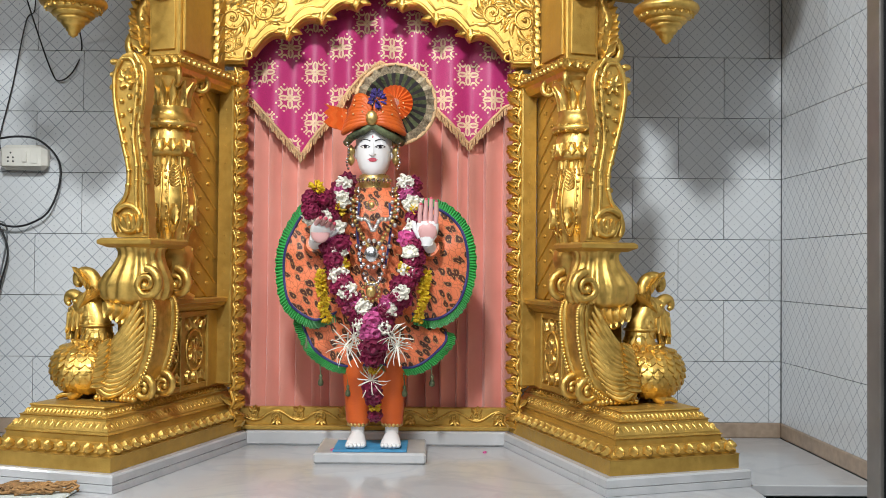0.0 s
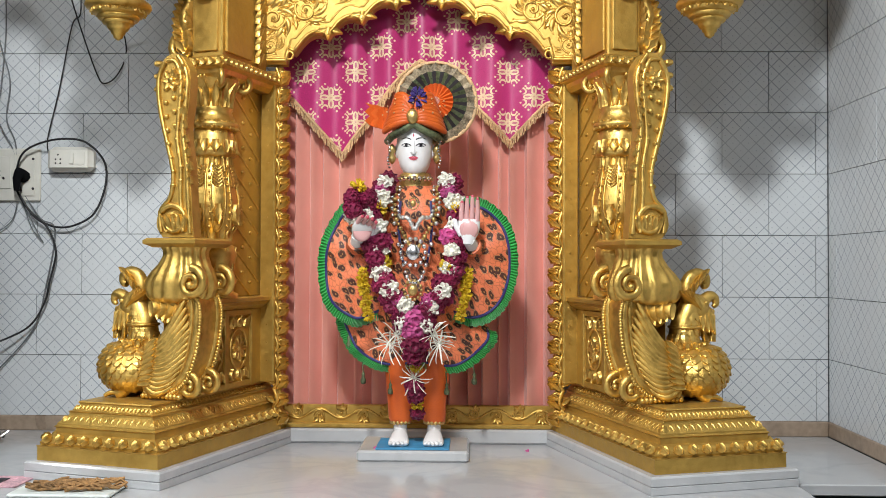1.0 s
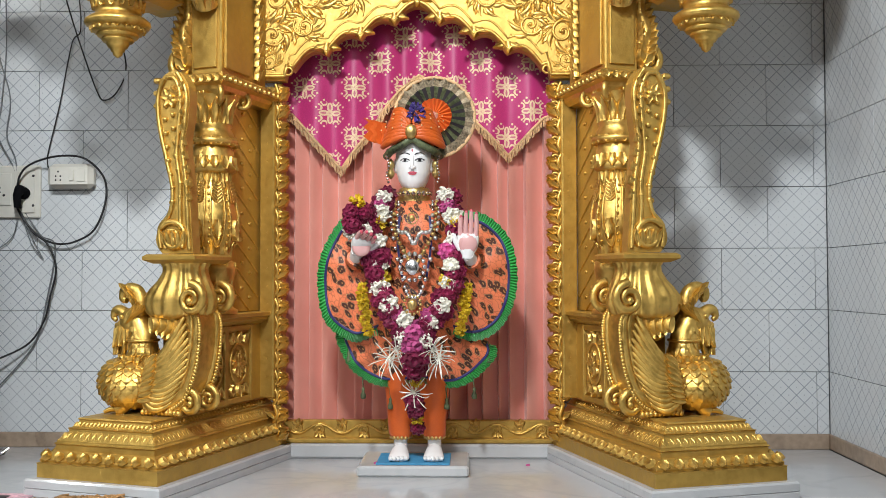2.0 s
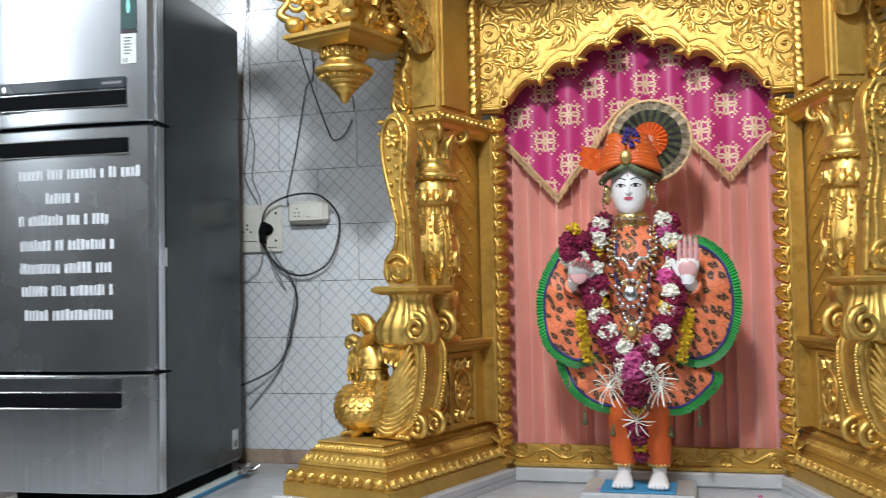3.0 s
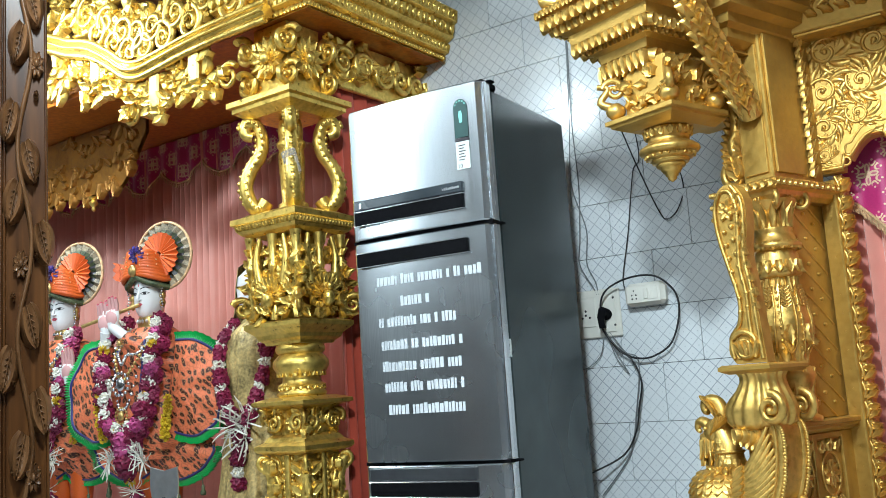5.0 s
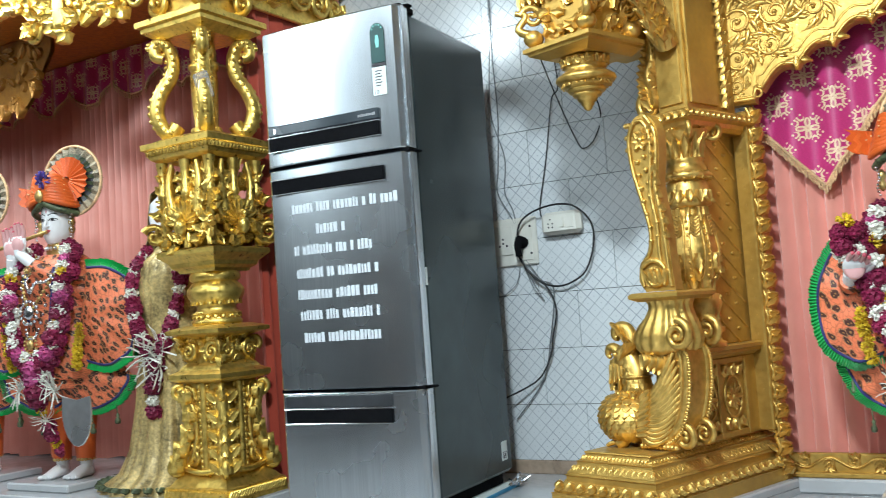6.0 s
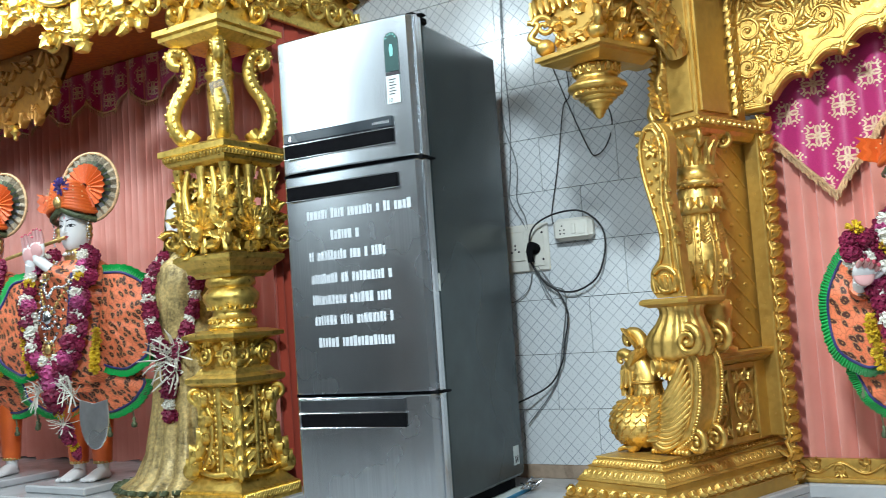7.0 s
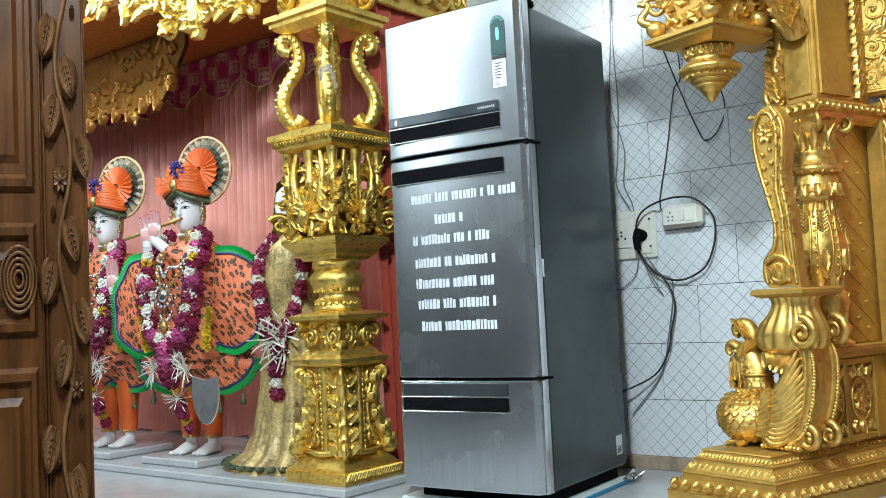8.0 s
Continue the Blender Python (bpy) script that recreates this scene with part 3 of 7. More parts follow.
    for k in range(3):
        g.leaf((0.308, Y + 0.012 * (k - 1), 0.425), (-0.08, 0.1 * (k - 1), -1), (1, 0.4 * (k - 1), 0), 0.075, 0.018, 0.08, 0, 6)
    for w in (-1, 1):            # thick feet with three claws
        g.tube([(0.25, Y + w * 0.036, 0.228), (0.256, Y + w * 0.042, 0.21), (0.272, Y + w * 0.044, 0.203)], 0.018, 10)
        for k in (-1, 0, 1):
            g.tube(lerp_curve([(0.262, Y + w * 0.044, 0.206), (0.288, Y + w * 0.044 + k * 0.012, 0.206), (0.303, Y + w * 0.044 + k * 0.019, 0.198)], 3), lambda t: 0.010 - 0.005 * t, 7)
    # wing and tail mass, its swept rim and the feathers between
    edge = lerp_curve([(0.175, Y, 0.206), (0.115, Y, 0.212), (0.06, Y, 0.25), (0.03, Y, 0.32), (0.018, Y, 0.395), (0.02, Y, 0.455), (0.045, Y, 0.49)], 8)
    web = [(p.x, p.z) for p in edge] + [(0.075, 0.47), (0.085, 0.43), (0.1, 0.385), (0.13, 0.355), (0.18, 0.335), (0.2, 0.27), (0.19, 0.21)]
    g.prism(web, -0.045, 0.045, lambda a, b, d: (a, Y + d, b), 0.0)
    g.ball((0.175, Y, 0.27), (0.065, 0.066, 0.062), 16, 10)
    for w in (-1, 1):
        g.tube([p + Vector((0.004, w * 0.046, 0.004)) for p in edge], lambda t: 0.0125 - 0.003 * t, 9)
        g.tube([p + Vector((0.02, w * 0.047, 0.008)) for p in edge[6:]], lambda t: 0.006, 7)
        for k in range(5, len(edge), 1):
            g.ball(edge[k] + Vector((-0.008, w * 0.052, -0.004)), 0.0066, 6, 5)
        for k in range(13):      # long feathers curving up into the rim
            t = k / 12
            a = Vector((0.172 - 0.02 * t, Y + w * (0.066 - 0.008 * t), 0.236 + 0.095 * t))
            b = Vector((float(np.interp(t, [0, 0.35, 0.7, 1], [0.09, 0.052, 0.04, 0.058])), Y + w * 0.05, 0.235 + 0.225 * t))
            m = a.lerp(b, 0.5) + Vector((0.0, w * 0.012, -0.024))
            g.tube(lerp_curve([a, m, b], 6), lambda q: 0.0088 * math.sin(math.pi * min(0.96, 0.22 + 0.7 * q)) + 0.002, 7)
        for k in range(8):       # short coverts over the shoulder
            t = k / 7
            g.leaf((0.186 - 0.02 * t, Y + w * (0.075 - 0.004 * t), 0.236 + 0.095 * t), (-0.9, 0, 0.1 + 0.6 * t), (0, w, 0), 0.05, 0.02, 0.1, 0, 6)
        g.scroll((0.148, Y + w * 0.068, 0.238), (1, 0, 0), (0, 0, 1), 0.03, 1.4, 2.4, 0.009, -1)
        g.scroll((0.045, Y + w * 0.046, 0.232), (1, 0, 0), (0, 0, 1), 0.037, 1.5, 0.6, 0.011, 1)
        for k in range(10):      # knobbed skirt along the base
            g.ball((0.07 + 0.0125 * k, Y + w * 0.052, 0.203), (0.008, 0.012, 0.009), 8, 5)
        for k in range(4):
            g.leaf((0.09 + 0.024 * k, Y + w * 0.05, 0.21), (-0.8, 0, 0.5), (0, w, 0.2), 0.05, 0.02, 0.2, 0, 5)


COLUMN_PROFILE = [(0.066, 0.46), (0.066, 0.472), (0.055, 0.478), (0.05, 0.495), (0.062, 0.502), (0.064, 0.515), (0.05, 0.52), (0.046, 0.535), (0.056, 0.56),
                  (0.062, 0.585), (0.058, 0.61), (0.04, 0.618), (0.044, 0.64), (0.058, 0.665), (0.066, 0.70), (0.066, 0.745), (0.058, 0.79), (0.047, 0.84), (0.043, 0.865),
                  (0.058, 0.872), (0.06, 0.885), (0.056, 0.905), (0.054, 0.93), (0.048, 0.945), (0.064, 0.952), (0.066, 0.962), (0.056, 0.97), (0.052, 0.985), (0.046, 1.0),
                  (0.05, 1.006), (0.046, 1.012), (0.044, 1.03), (0.05, 1.055), (0.062, 1.075), (0.066, 1.09)]
COLUMN_PROFILE = [(r * 1.14, z) for r, z in COLUMN_PROFILE]


def flank(sign):
    """One splayed flank of the shrine: stepped base, pedestal, baluster, brackets, hanging capital and cornice."""
    M = side_frame(sign)
    side = thing("shrine_flank", "gold-painted carved shrine flank with baluster and stepped base", "shrine", "flanks of the main shrine")
    W, D = 0.415, 0.70
    g = Geo(M)
    ogee_band(g, 0, 0, W, D, [(0, 0.001), (0, 0.018), (0.003, 0.02), (0, 0.022), (0, 0.04), (0.004, 0.045)])
    part("plinth", g, MARBLE, side, "white marble plinth slab")
    g = Geo(M)
    i = 0.022
    ogee_band(g, 0, 0, W, D, [(i, 0.0455), (i, 0.08), (i - 0.002, 0.083), (i + 0.006, 0.085), (i + 0.004, 0.092), (i + 0.022, 0.108), (i + 0.032, 0.112), (i + 0.032, 0.127),
                              (i + 0.028, 0.13), (i + 0.034, 0.134), (i + 0.034, 0.138), (i + 0.052, 0.156), (i + 0.055, 0.159), (i + 0.055, 0.165), (i + 0.052, 0.168), (i + 0.06, 0.17), (i + 0.073, 0.184),
                              (i + 0.073, 0.187), (i + 0.07, 0.19), (i + 0.072, 0.193)])
    part("stepped_base", g, GOLD_FLAT, side)
    for name, q, z, h, n1, n2, kind in (("leaf_moulding", i + 0.008, 0.086, 0.026, 9, 16, "leaf"), ("egg_moulding", i + 0.038, 0.136, 0.024, 15, 28, "egg"), ("bead_moulding", i + 0.062, 0.171, 0.014, 20, 38, "egg")):
        g = Geo(M)
        w = (W - 2 * q) / n1
        bead_row(g, (q, q, 0), (W - q, q, 0), (0, -1, 0), n1, w * 0.95, h, z, 0.9, kind)
        w2 = (D - q - 0.03) / n2
        bead_row(g, (q, D - 0.03, 0), (q, q, 0), (-1, 0, 0), n2, w2 * 0.95, h, z, 0.9, kind)
        bead_row(g, (W - q, q, 0), (W - q, D - 0.03, 0), (1, 0, 0), n2, w2 * 0.95, h, z, 0.9, kind)
        part(name, g, GOLD, side)

    # pedestal under the baluster, with a rosette panel towards the middle
    g = Geo(M)
    g.box((0.075, 0.29, 0.193), (0.2, 0.63, 0.425), 0.003)
    ped = part("pedestal", g, GOLD_FLAT, side)
    g = Geo(M)
    ogee_band(g, 0.04, 0.255, 0.235, 0.66, [(0.03, 0.425), (0.022, 0.432), (0.01, 0.438), (0.008, 0.446), (0.0, 0.449), (0.0, 0.459), (0.004, 0.462)])
    part("pedestal_cap", g, GOLD_FLAT, ped)
    for y0, y1 in ((0.285, 0.30), (0.40, 0.42), (0.545, 0.565)):
        part("panel_stile", Geo(M).box((0.066, y0, 0.194), (0.0755, y1, 0.424), 0.002), GOLD_FLAT, ped)
    for z0, z1 in ((0.196, 0.212), (0.408, 0.424)):
        part("panel_rail", Geo(M).box((0.067, 0.30, z0), (0.0755, 0.545, z1), 0.002), GOLD_FLAT, ped)
    for yc in (0.4825, 0.35):
        g = Geo(M)
        c = Vector((0.072, yc, 0.31))
        g.tube([c + Vector((0, 0.045 * math.cos(a), 0.06 * math.sin(a))) for a in (2 * math.pi * k / 20 for k in range(21))], 0.004, 6)
        g.ball(c, (0.008, 0.010, 0.010), 8, 5)
        for k in range(8):
            a = 2 * math.pi * k / 8
            d = Vector((0, math.cos(a), math.sin(a)))
            g.leaf(c + d * 0.008, d, (-1, 0, 0), 0.032, 0.02, 0.2, 0, 4)
        for sy in (-1, 1):
            for sz in (-1, 1):
                g.leaf(c + Vector((0, sy * 0.03, sz * 0.062)), (0, sy * 0.5, sz), (-1, 0, 0), 0.035, 0.026, 0.3, 2, 4)
        for sz in (-1, 1):
            g.leaf(c + Vector((0, 0, sz * 0.062)), (0, 0, sz), (-1, 0, 0), 0.036, 0.026, 0.3, 2, 4)
        tagged(part("rosette_panel", g, GOLD, ped), kind="stuff")

    # baluster
    c = (0.112, 0.40)
    col = part("baluster", Geo(M).lathe(COLUMN_PROFILE, (c[0], c[1], 0), 36), GOLD, side)
    for ring in ((0.054, 0.528, 9, 0.082, 0.036, 0.25, 1, 2), (0.05, 0.62, 12, 0.055, 0.028, 0.45, 1, 2), (0.05, 0.868, 12, 0.085, 0.026, 0.1, -1, 2), (0.064, 0.915, 14, 0.04, 0.026, 0.45, -1, 2),
                 (0.066, 0.97, 18, 0.026, 0.022, 0.5, -1, 0), (0.052, 1.01, 14, 0.075, 0.026, 0.55, 1, 2), (0.06, 0.882, 20, 0.016, 0.018, 0.2, 1, 0)):
        g = Geo(M)
        leaf_ring(g, c, *ring)
        part("leaf_ring", g, GOLD, col)
    for k in range(8):           # ribbed cartouches round the belly
        a = 2 * math.pi * k / 8
        g = Geo(M)
        d = Vector((math.cos(a), math.sin(a), 0))
        s = Vector((-d.y, d.x, 0))
        C = Vector((c[0], c[1], 0))
        def on(z, o):
            r = float(np.interp(z, [p[1] for p in COLUMN_PROFILE], [p[0] for p in COLUMN_PROFILE]))
            w = Vector((math.cos(a + o / r), math.sin(a + o / r), 0))
            return C + w * (r + 0.002) + Vector((0, 0, z))
        g.tube([on(0.745 + 0.095 * math.sin(t), 0.021 * math.cos(t)) for t in (2 * math.pi * j / 16 for j in range(17))], 0.0036, 5)
        for j in range(6):
            g.leaf(on(0.78 + 0.01 * j, 0), s + Vector((0, 0, 0.8)), d, 0.02, 0.008, 0.1, 0, 3)
            g.leaf(on(0.78 + 0.01 * j, 0), -s + Vector((0, 0, 0.8)), d, 0.02, 0.008, 0.1, 0, 3)
        g.leaf(on(0.73, 0), (0, 0, -1), d, 0.06, 0.026, 0.15, 3, 6)
        for j in range(9):
            g.ball(on(0.665 + 0.02 * j, math.pi / 8 * 0.058), 0.0052, 6, 4)
        part("cartouche", g, GOLD, col)
    g = Geo(M)
    ogee_band(g, c[0] - 0.09, c[1] - 0.09, c[0] + 0.09, c[1] + 0.24, [(0.03, 1.088), (0.018, 1.1), (0.014, 1.112), (0.0, 1.118), (0.0, 1.14), (0.006, 1.145)])
    for sx in (-1, 1):
        for sy in (-1, 1):
            g.scroll((c[0] + sx * 0.06, c[1] + sy * 0.06, 1.085), (sx, sy, 0), (0, 0, 1), 0.026, 1.3, 1.2, 0.009, -1)
    for k in range(4):
        a = math.pi / 2 * k
        g.scroll((c[0] + 0.066 * math.cos(a), c[1] + 0.066 * math.sin(a), 1.092), (-math.sin(a), math.cos(a), 0), (0, 0, 1), 0.018, 1.2, 0.3, 0.006, 1)
    bead_row(g, (c[0] - 0.092, c[1] + 0.24, 0), (c[0] - 0.092, c[1] - 0.09, 0), (-1, 0, 0), 12, 0.024, 0.018, 1.12, 0, "egg")
    bead_row(g, (c[0] - 0.09, c[1] - 0.092, 0), (c[0] + 0.09, c[1] - 0.092, 0), (0, -1, 0), 7, 0.024, 0.018, 1.12, 0, "egg")
    part("capital", g, GOLD, side)

    # splay panel behind the baluster with slanting strips, and the plain jamb
    g = Geo(M)
    g.box((0.085, 0.43, 0.463), (0.115, 0.63, 1.12), 0.002)
    g.box((0.03, 0.615, 0.194), (0.08, 0.70, 1.16), 0.004)
    part("jamb_panel", g, GOLD_FLAT, side)
    g = Geo(M)
    for k in range(10):
        z = 0.43 + 0.075 * k
        g.tube([(0.084, 0.612, z), (0.084, 0.47, z + 0.105)], 0.0035, 5)
    for k in range(9):
        g.ball((0.084, 0.565, 0.505 + 0.075 * k), (0.004, 0.01, 0.006), 6, 4)
        g.ball((0.084, 0.52, 0.535 + 0.075 * k), (0.004, 0.01, 0.006), 6, 4)
    part("slanting_strip", g, GOLD, side)

    MB = M @ Matrix.Translation((-0.03, 0.04, 0))
    # corbel over the bird's tail, carrying a slab and the tall S-shaped bracket
    def flat(a, b, d):
        return (a, 0.2 + d, b)
    g = Geo(MB)
    rows = []
    for z, rx, ry, x in ((0.452, 0.05, 0.05, 0.14), (0.456, 0.078, 0.066, 0.14), (0.47, 0.094, 0.074, 0.138), (0.49, 0.1, 0.078, 0.138), (0.512, 0.098, 0.078, 0.137), (0.535, 0.086, 0.071, 0.132),
                         (0.558, 0.07, 0.062, 0.126), (0.58, 0.06, 0.057, 0.122), (0.594, 0.06, 0.058, 0.121), (0.604, 0.066, 0.064, 0.121)):
        ring = []
        for j in range(96):
            a = 2 * math.pi * j / 96
            swirl = 16 * a + 1.1 * math.sin((z - 0.45) * 26)
            k = 1 + 0.055 * math.cos(swirl) * abs(math.cos(swirl)) ** 0.3 * min(1, (z - 0.445) * 30)
            ring.append((x + rx * k * math.cos(a), 0.2 + ry * k * math.sin(a), z))
        rows.append(ring)
    g.grid(rows, True, True, True)
    corbel = part("corbel", g, GOLD, side, "swirling fluted gold corbel")
    for y in (0.13, 0.27):
        g = Geo(MB)
        g.scroll((0.058, y, 0.508), (1, 0, 0), (0, 0, 1), 0.042, 1.6, 1.57, 0.012, 1)
        part("volute", g, GOLD, corbel)
    g = Geo(MB)
    for k in range(4):
        g.leaf((0.12 + 0.022 * k, 0.15 - 0.004 * k, 0.458), (0.2 - 0.14 * k, 0.0, -1), (0.2, -1, 0), 0.062 - 0.006 * k, 0.03, 0.35, 0, 6)
    g.tube(lerp_curve([(0.2, 0.2, 0.455), (0.19, 0.19, 0.43), (0.165, 0.185, 0.405), (0.14, 0.19, 0.42)], 5), lambda t: 0.02 - 0.008 * t, 9)
    part("curled_tongue", g, GOLD, corbel)
    g = Geo(MB)
    ogee_band(g, 0.04, 0.12, 0.205, 0.30, [(0.02, 0.603), (0.006, 0.61), (0.0, 0.613), (0.0, 0.622), (0.008, 0.628)])
    part("slab", g, GOLD_FLAT, side)
    g = Geo(MB)
    out = lerp_curve([(0.165, 0.63, 0), (0.185, 0.66, 0), (0.178, 0.70, 0), (0.15, 0.735, 0), (0.14, 0.80, 0), (0.16, 0.88, 0), (0.185, 0.98, 0), (0.19, 1.06, 0), (0.165, 1.115, 0), (0.12, 1.125, 0),
                      (0.085, 1.08, 0), (0.085, 1.0, 0), (0.095, 0.92, 0), (0.082, 0.82, 0), (0.075, 0.72, 0), (0.068, 0.63, 0)], 4)
    g.prism([(p.x, p.y) for p in out][::-1], -0.045, -0.01, flat, 0.0)
    part("bracket_body", g, GOLD_FLAT, side)
    g = Geo(MB)
    yf = 0.152
    lanes = [[(0.168, 0.645), (0.172, 0.70), (0.14, 0.74), (0.132, 0.80), (0.15, 0.88), (0.175, 0.98), (0.18, 1.06), (0.16, 1.105)],
             [(0.10, 0.645), (0.108, 0.74), (0.108, 0.82), (0.12, 0.90), (0.112, 1.0), (0.11, 1.06), (0.128, 1.105), (0.155, 1.11)],
             [(0.078, 0.64), (0.084, 0.72), (0.09, 0.82), (0.103, 0.92), (0.093, 1.0), (0.092, 1.07), (0.12, 1.12)]]
    for lane in lanes:
        g.tube(lerp_curve([(x, yf, z) for x, z in lane], 4), 0.0062, 6)
    for k in range(9):
        t = k / 8
        z = 0.77 + 0.3 * t
        x = float(np.interp(z, [0.70, 0.80, 0.88, 0.98, 1.06], [0.125, 0.118, 0.134, 0.145, 0.145]))
        g.ball((x + 0.012, yf, z), 0.0075, 7, 5)
        g.ball((x - 0.012, yf, z + 0.012), 0.0075, 7, 5)
        g.ball((float(np.interp(z, [0.70, 0.80, 0.88, 0.98, 1.06], [0.165, 0.143, 0.162, 0.187, 0.192])) + 0.004, 0.18, z), 0.008, 7, 5)
        g.leaf((x - 0.03, yf, z), (-0.6, -0.1, 0.8), (0, -1, 0), 0.032, 0.02, 0.4, 2, 4)
    g.scroll((0.13, yf, 0.675), (1, 0, 0), (0, 0, 1), 0.045, 1.6, 0.6, 0.0085, 1)
    for k in range(7):
        a = 2 * math.pi * k / 7
        g.leaf((0.137, yf, 1.055), (math.cos(a), 0, math.sin(a)), (0, -1, 0), 0.032, 0.02, 0.3, 2, 4)
    g.ball((0.137, yf - 0.004, 1.055), 0.01, 8, 5)
    for k in range(5):
        g.leaf((0.10 + 0.012 * k, yf, 0.645), (0.15 * (k - 2), -0.1, 1), (0, -1, 0), 0.05, 0.02, 0.3, 0, 4)
    for k in range(3):
        g.box((0.185, 0.165, 1.03 + 0.035 * k), (0.208, 0.235, 1.045 + 0.035 * k), 0.004)
    part("bracket_carving", g, GOLD, side)

    # pier above the capital
    g = Geo(M)
    g.box((0.05, 0.345, 1.146), (0.15, 0.60, 1.62), 0.004)
    pier = part("pier", g, GOLD_FLAT, side)
    part("pier_panel", Geo(M).box((0.062, 0.338, 1.165), (0.138, 0.3455, 1.60), 0.002), GOLD_FLAT, pier)
    part("pier_panel", Geo(M).box((0.042, 0.36, 1.165), (0.0505, 0.50, 1.60), 0.002), GOLD_FLAT, pier)
    g = Geo(M)
    for k in range(11):
        g.leaf((0.04, 0.53, 1.16 + 0.04 * k), (0, 0.45, 1), (-1, 0, 0), 0.042, 0.022, 0.4, 2, 4)
        g.leaf((0.04, 0.545, 1.17 + 0.04 * k), (0, -0.45, 1), (-1, 0, 0), 0.042, 0.022, 0.4, 2, 4)
    tagged(part("pier_carving", g, GOLD, side), kind="stuff")
    g = Geo(M)      # scrolled ear on the outer face of the pier
    for y in (0.36, 0.45, 0.53):
        g.scroll((0.19, y, 1.185), (1, 0, 0), (0, 0, 1), 0.04, 1.5, 1.2, 0.013, -1)
        g.tube(lerp_curve([(0.165, y, 1.225), (0.185, y, 1.27), (0.165, y, 1.33), (0.18, y, 1.40), (0.21, y, 1.44)], 5), lambda t: 0.02 - 0.006 * t, 7)
    part("pier_scroll", g, GOLD, side)
    g = Geo(M)
    for k in range(14):
        t = k / 13
        for s in (-1, 1):
            g.leaf((0.175 + 0.01 * math.sin(7 * t), 0.352 + 0.002 * k, 1.17 + 0.27 * t), (0.5 * s, -0.15, 0.8), (0.2, -1, 0), 0.05, 0.03, 0.5, 2, 4)
    tagged(part("pier_foliage", g, GOLD, side), kind="stuff")

    # hanging capital with its pointed drop
    h = (0.255, 0.155)
    pend = part("hanging_drop", Geo(M).lathe([(0.002, 1.165), (0.012, 1.172), (0.014, 1.18), (0.018, 1.182), (0.02, 1.19), (0.025, 1.192), (0.03, 1.2), (0.031, 1.206), (0.04, 1.208), (0.043, 1.213), (0.042, 1.217), (0.052, 1.22), (0.056, 1.226), (0.055, 1.23), (0.066, 1.234), (0.07, 1.24), (0.069, 1.244),
                                               (0.082, 1.248), (0.088, 1.256), (0.086, 1.264), (0.075, 1.272), (0.06, 1.28), (0.06, 1.292), (0.068, 1.3), (0.07, 1.318), (0.06, 1.325)], (*h, 0), 28, 0, 0), GOLD, side)
    g = Geo(M)
    leaf_ring(g, h, 0.066, 1.275, 20, 0.04, 0.026, 0.15, -1)
    leaf_ring(g, h, 0.064, 1.295, 16, 0.025, 0.024, 0.5, 1)
    part("petal_ring", g, GOLD, pend)
    g = Geo(M)
    q = 0.125
    ogee_band(g, h[0] - q, h[1] - q, h[0] + q, h[1] + q, [(0.05, 1.322), (0.03, 1.33), (0.012, 1.338), (0.01, 1.345), (0.0, 1.348), (0.0, 1.36), (0.02, 1.366)])
    g.box((h[0] - 0.08, h[1] - 0.08, 1.36), (h[0] + 0.08, h[1] + 0.3, 1.52), 0.004)
    part("hanging_capital", g, GOLD_FLAT, side)
    g = Geo(M)
    rnd = random.Random(11)
    for k in range(46):          # little birds, scrolls and foliage crowding the block
        face = k % 3
        u, z = rnd.uniform(-0.1, 0.1), rnd.uniform(1.37, 1.5)
        if face == 0:
            p, o = Vector((h[0] + u, h[1] - 0.085, z)), Vector((0, -1, 0))
        elif face == 1:
            p, o = Vector((h[0] + 0.085, h[1] + u + 0.03, z)), Vector((1, 0, 0))
        else:
            p, o = Vector((h[0] - 0.085, h[1] + u + 0.03, z)), Vector((-1, 0, 0))
        g.leaf(p, (rnd.uniform(-1, 1) * abs(o.y), rnd.uniform(-1, 1) * abs(o.x), rnd.uniform(-0.6, 1)), o, rnd.uniform(0.035, 0.06), rnd.uniform(0.02, 0.034), 0.5, 2, 4)
    for sx in (-1, 1):
        for sy in (-1, 1):
            p = (h[0] + sx * 0.1, h[1] + sy * 0.1)
            g.ball((p[0], p[1], 1.39), (0.03, 0.03, 0.026), 8, 6)
            g.tube(lerp_curve([(p[0], p[1], 1.4), (p[0] + sx * 0.03, p[1] + sy * 0.03, 1.42), (p[0] + sx * 0.012, p[1] + sy * 0.012, 1.46), (p[0] + sx * 0.035, p[1] + sy * 0.035, 1.47)], 4), lambda t: 0.014 - 0.006 * t, 7)
            g.scroll((p[0], p[1], 1.455), (sx, sy, 0), (0, 0, 1), 0.035, 1.3, 0.2, 0.01, 1)
    tagged(part("capital_carving", g, GOLD, side), kind="stuff")

    # cornice
    g = Geo(M)
    steps = [(0.16, 1.52), (0.15, 1.535), (0.12, 1.55), (0.115, 1.575), (0.095, 1.585), (0.09, 1.61), (0.06, 1.62), (0.055, 1.65), (0.03, 1.66), (0.028, 1.70), (0.0, 1.71), (0.0, 1.745), (0.02, 1.75), (0.02, 1.80)]
    for x0, x1, y0 in ((0.10, 0.52, -0.06), (-0.06, 0.24, 0.10)):
        ogee_band(g, x0, y0, x1, 0.66, steps)
    part("cornice", g, GOLD_FLAT, side)
    g = Geo(M)
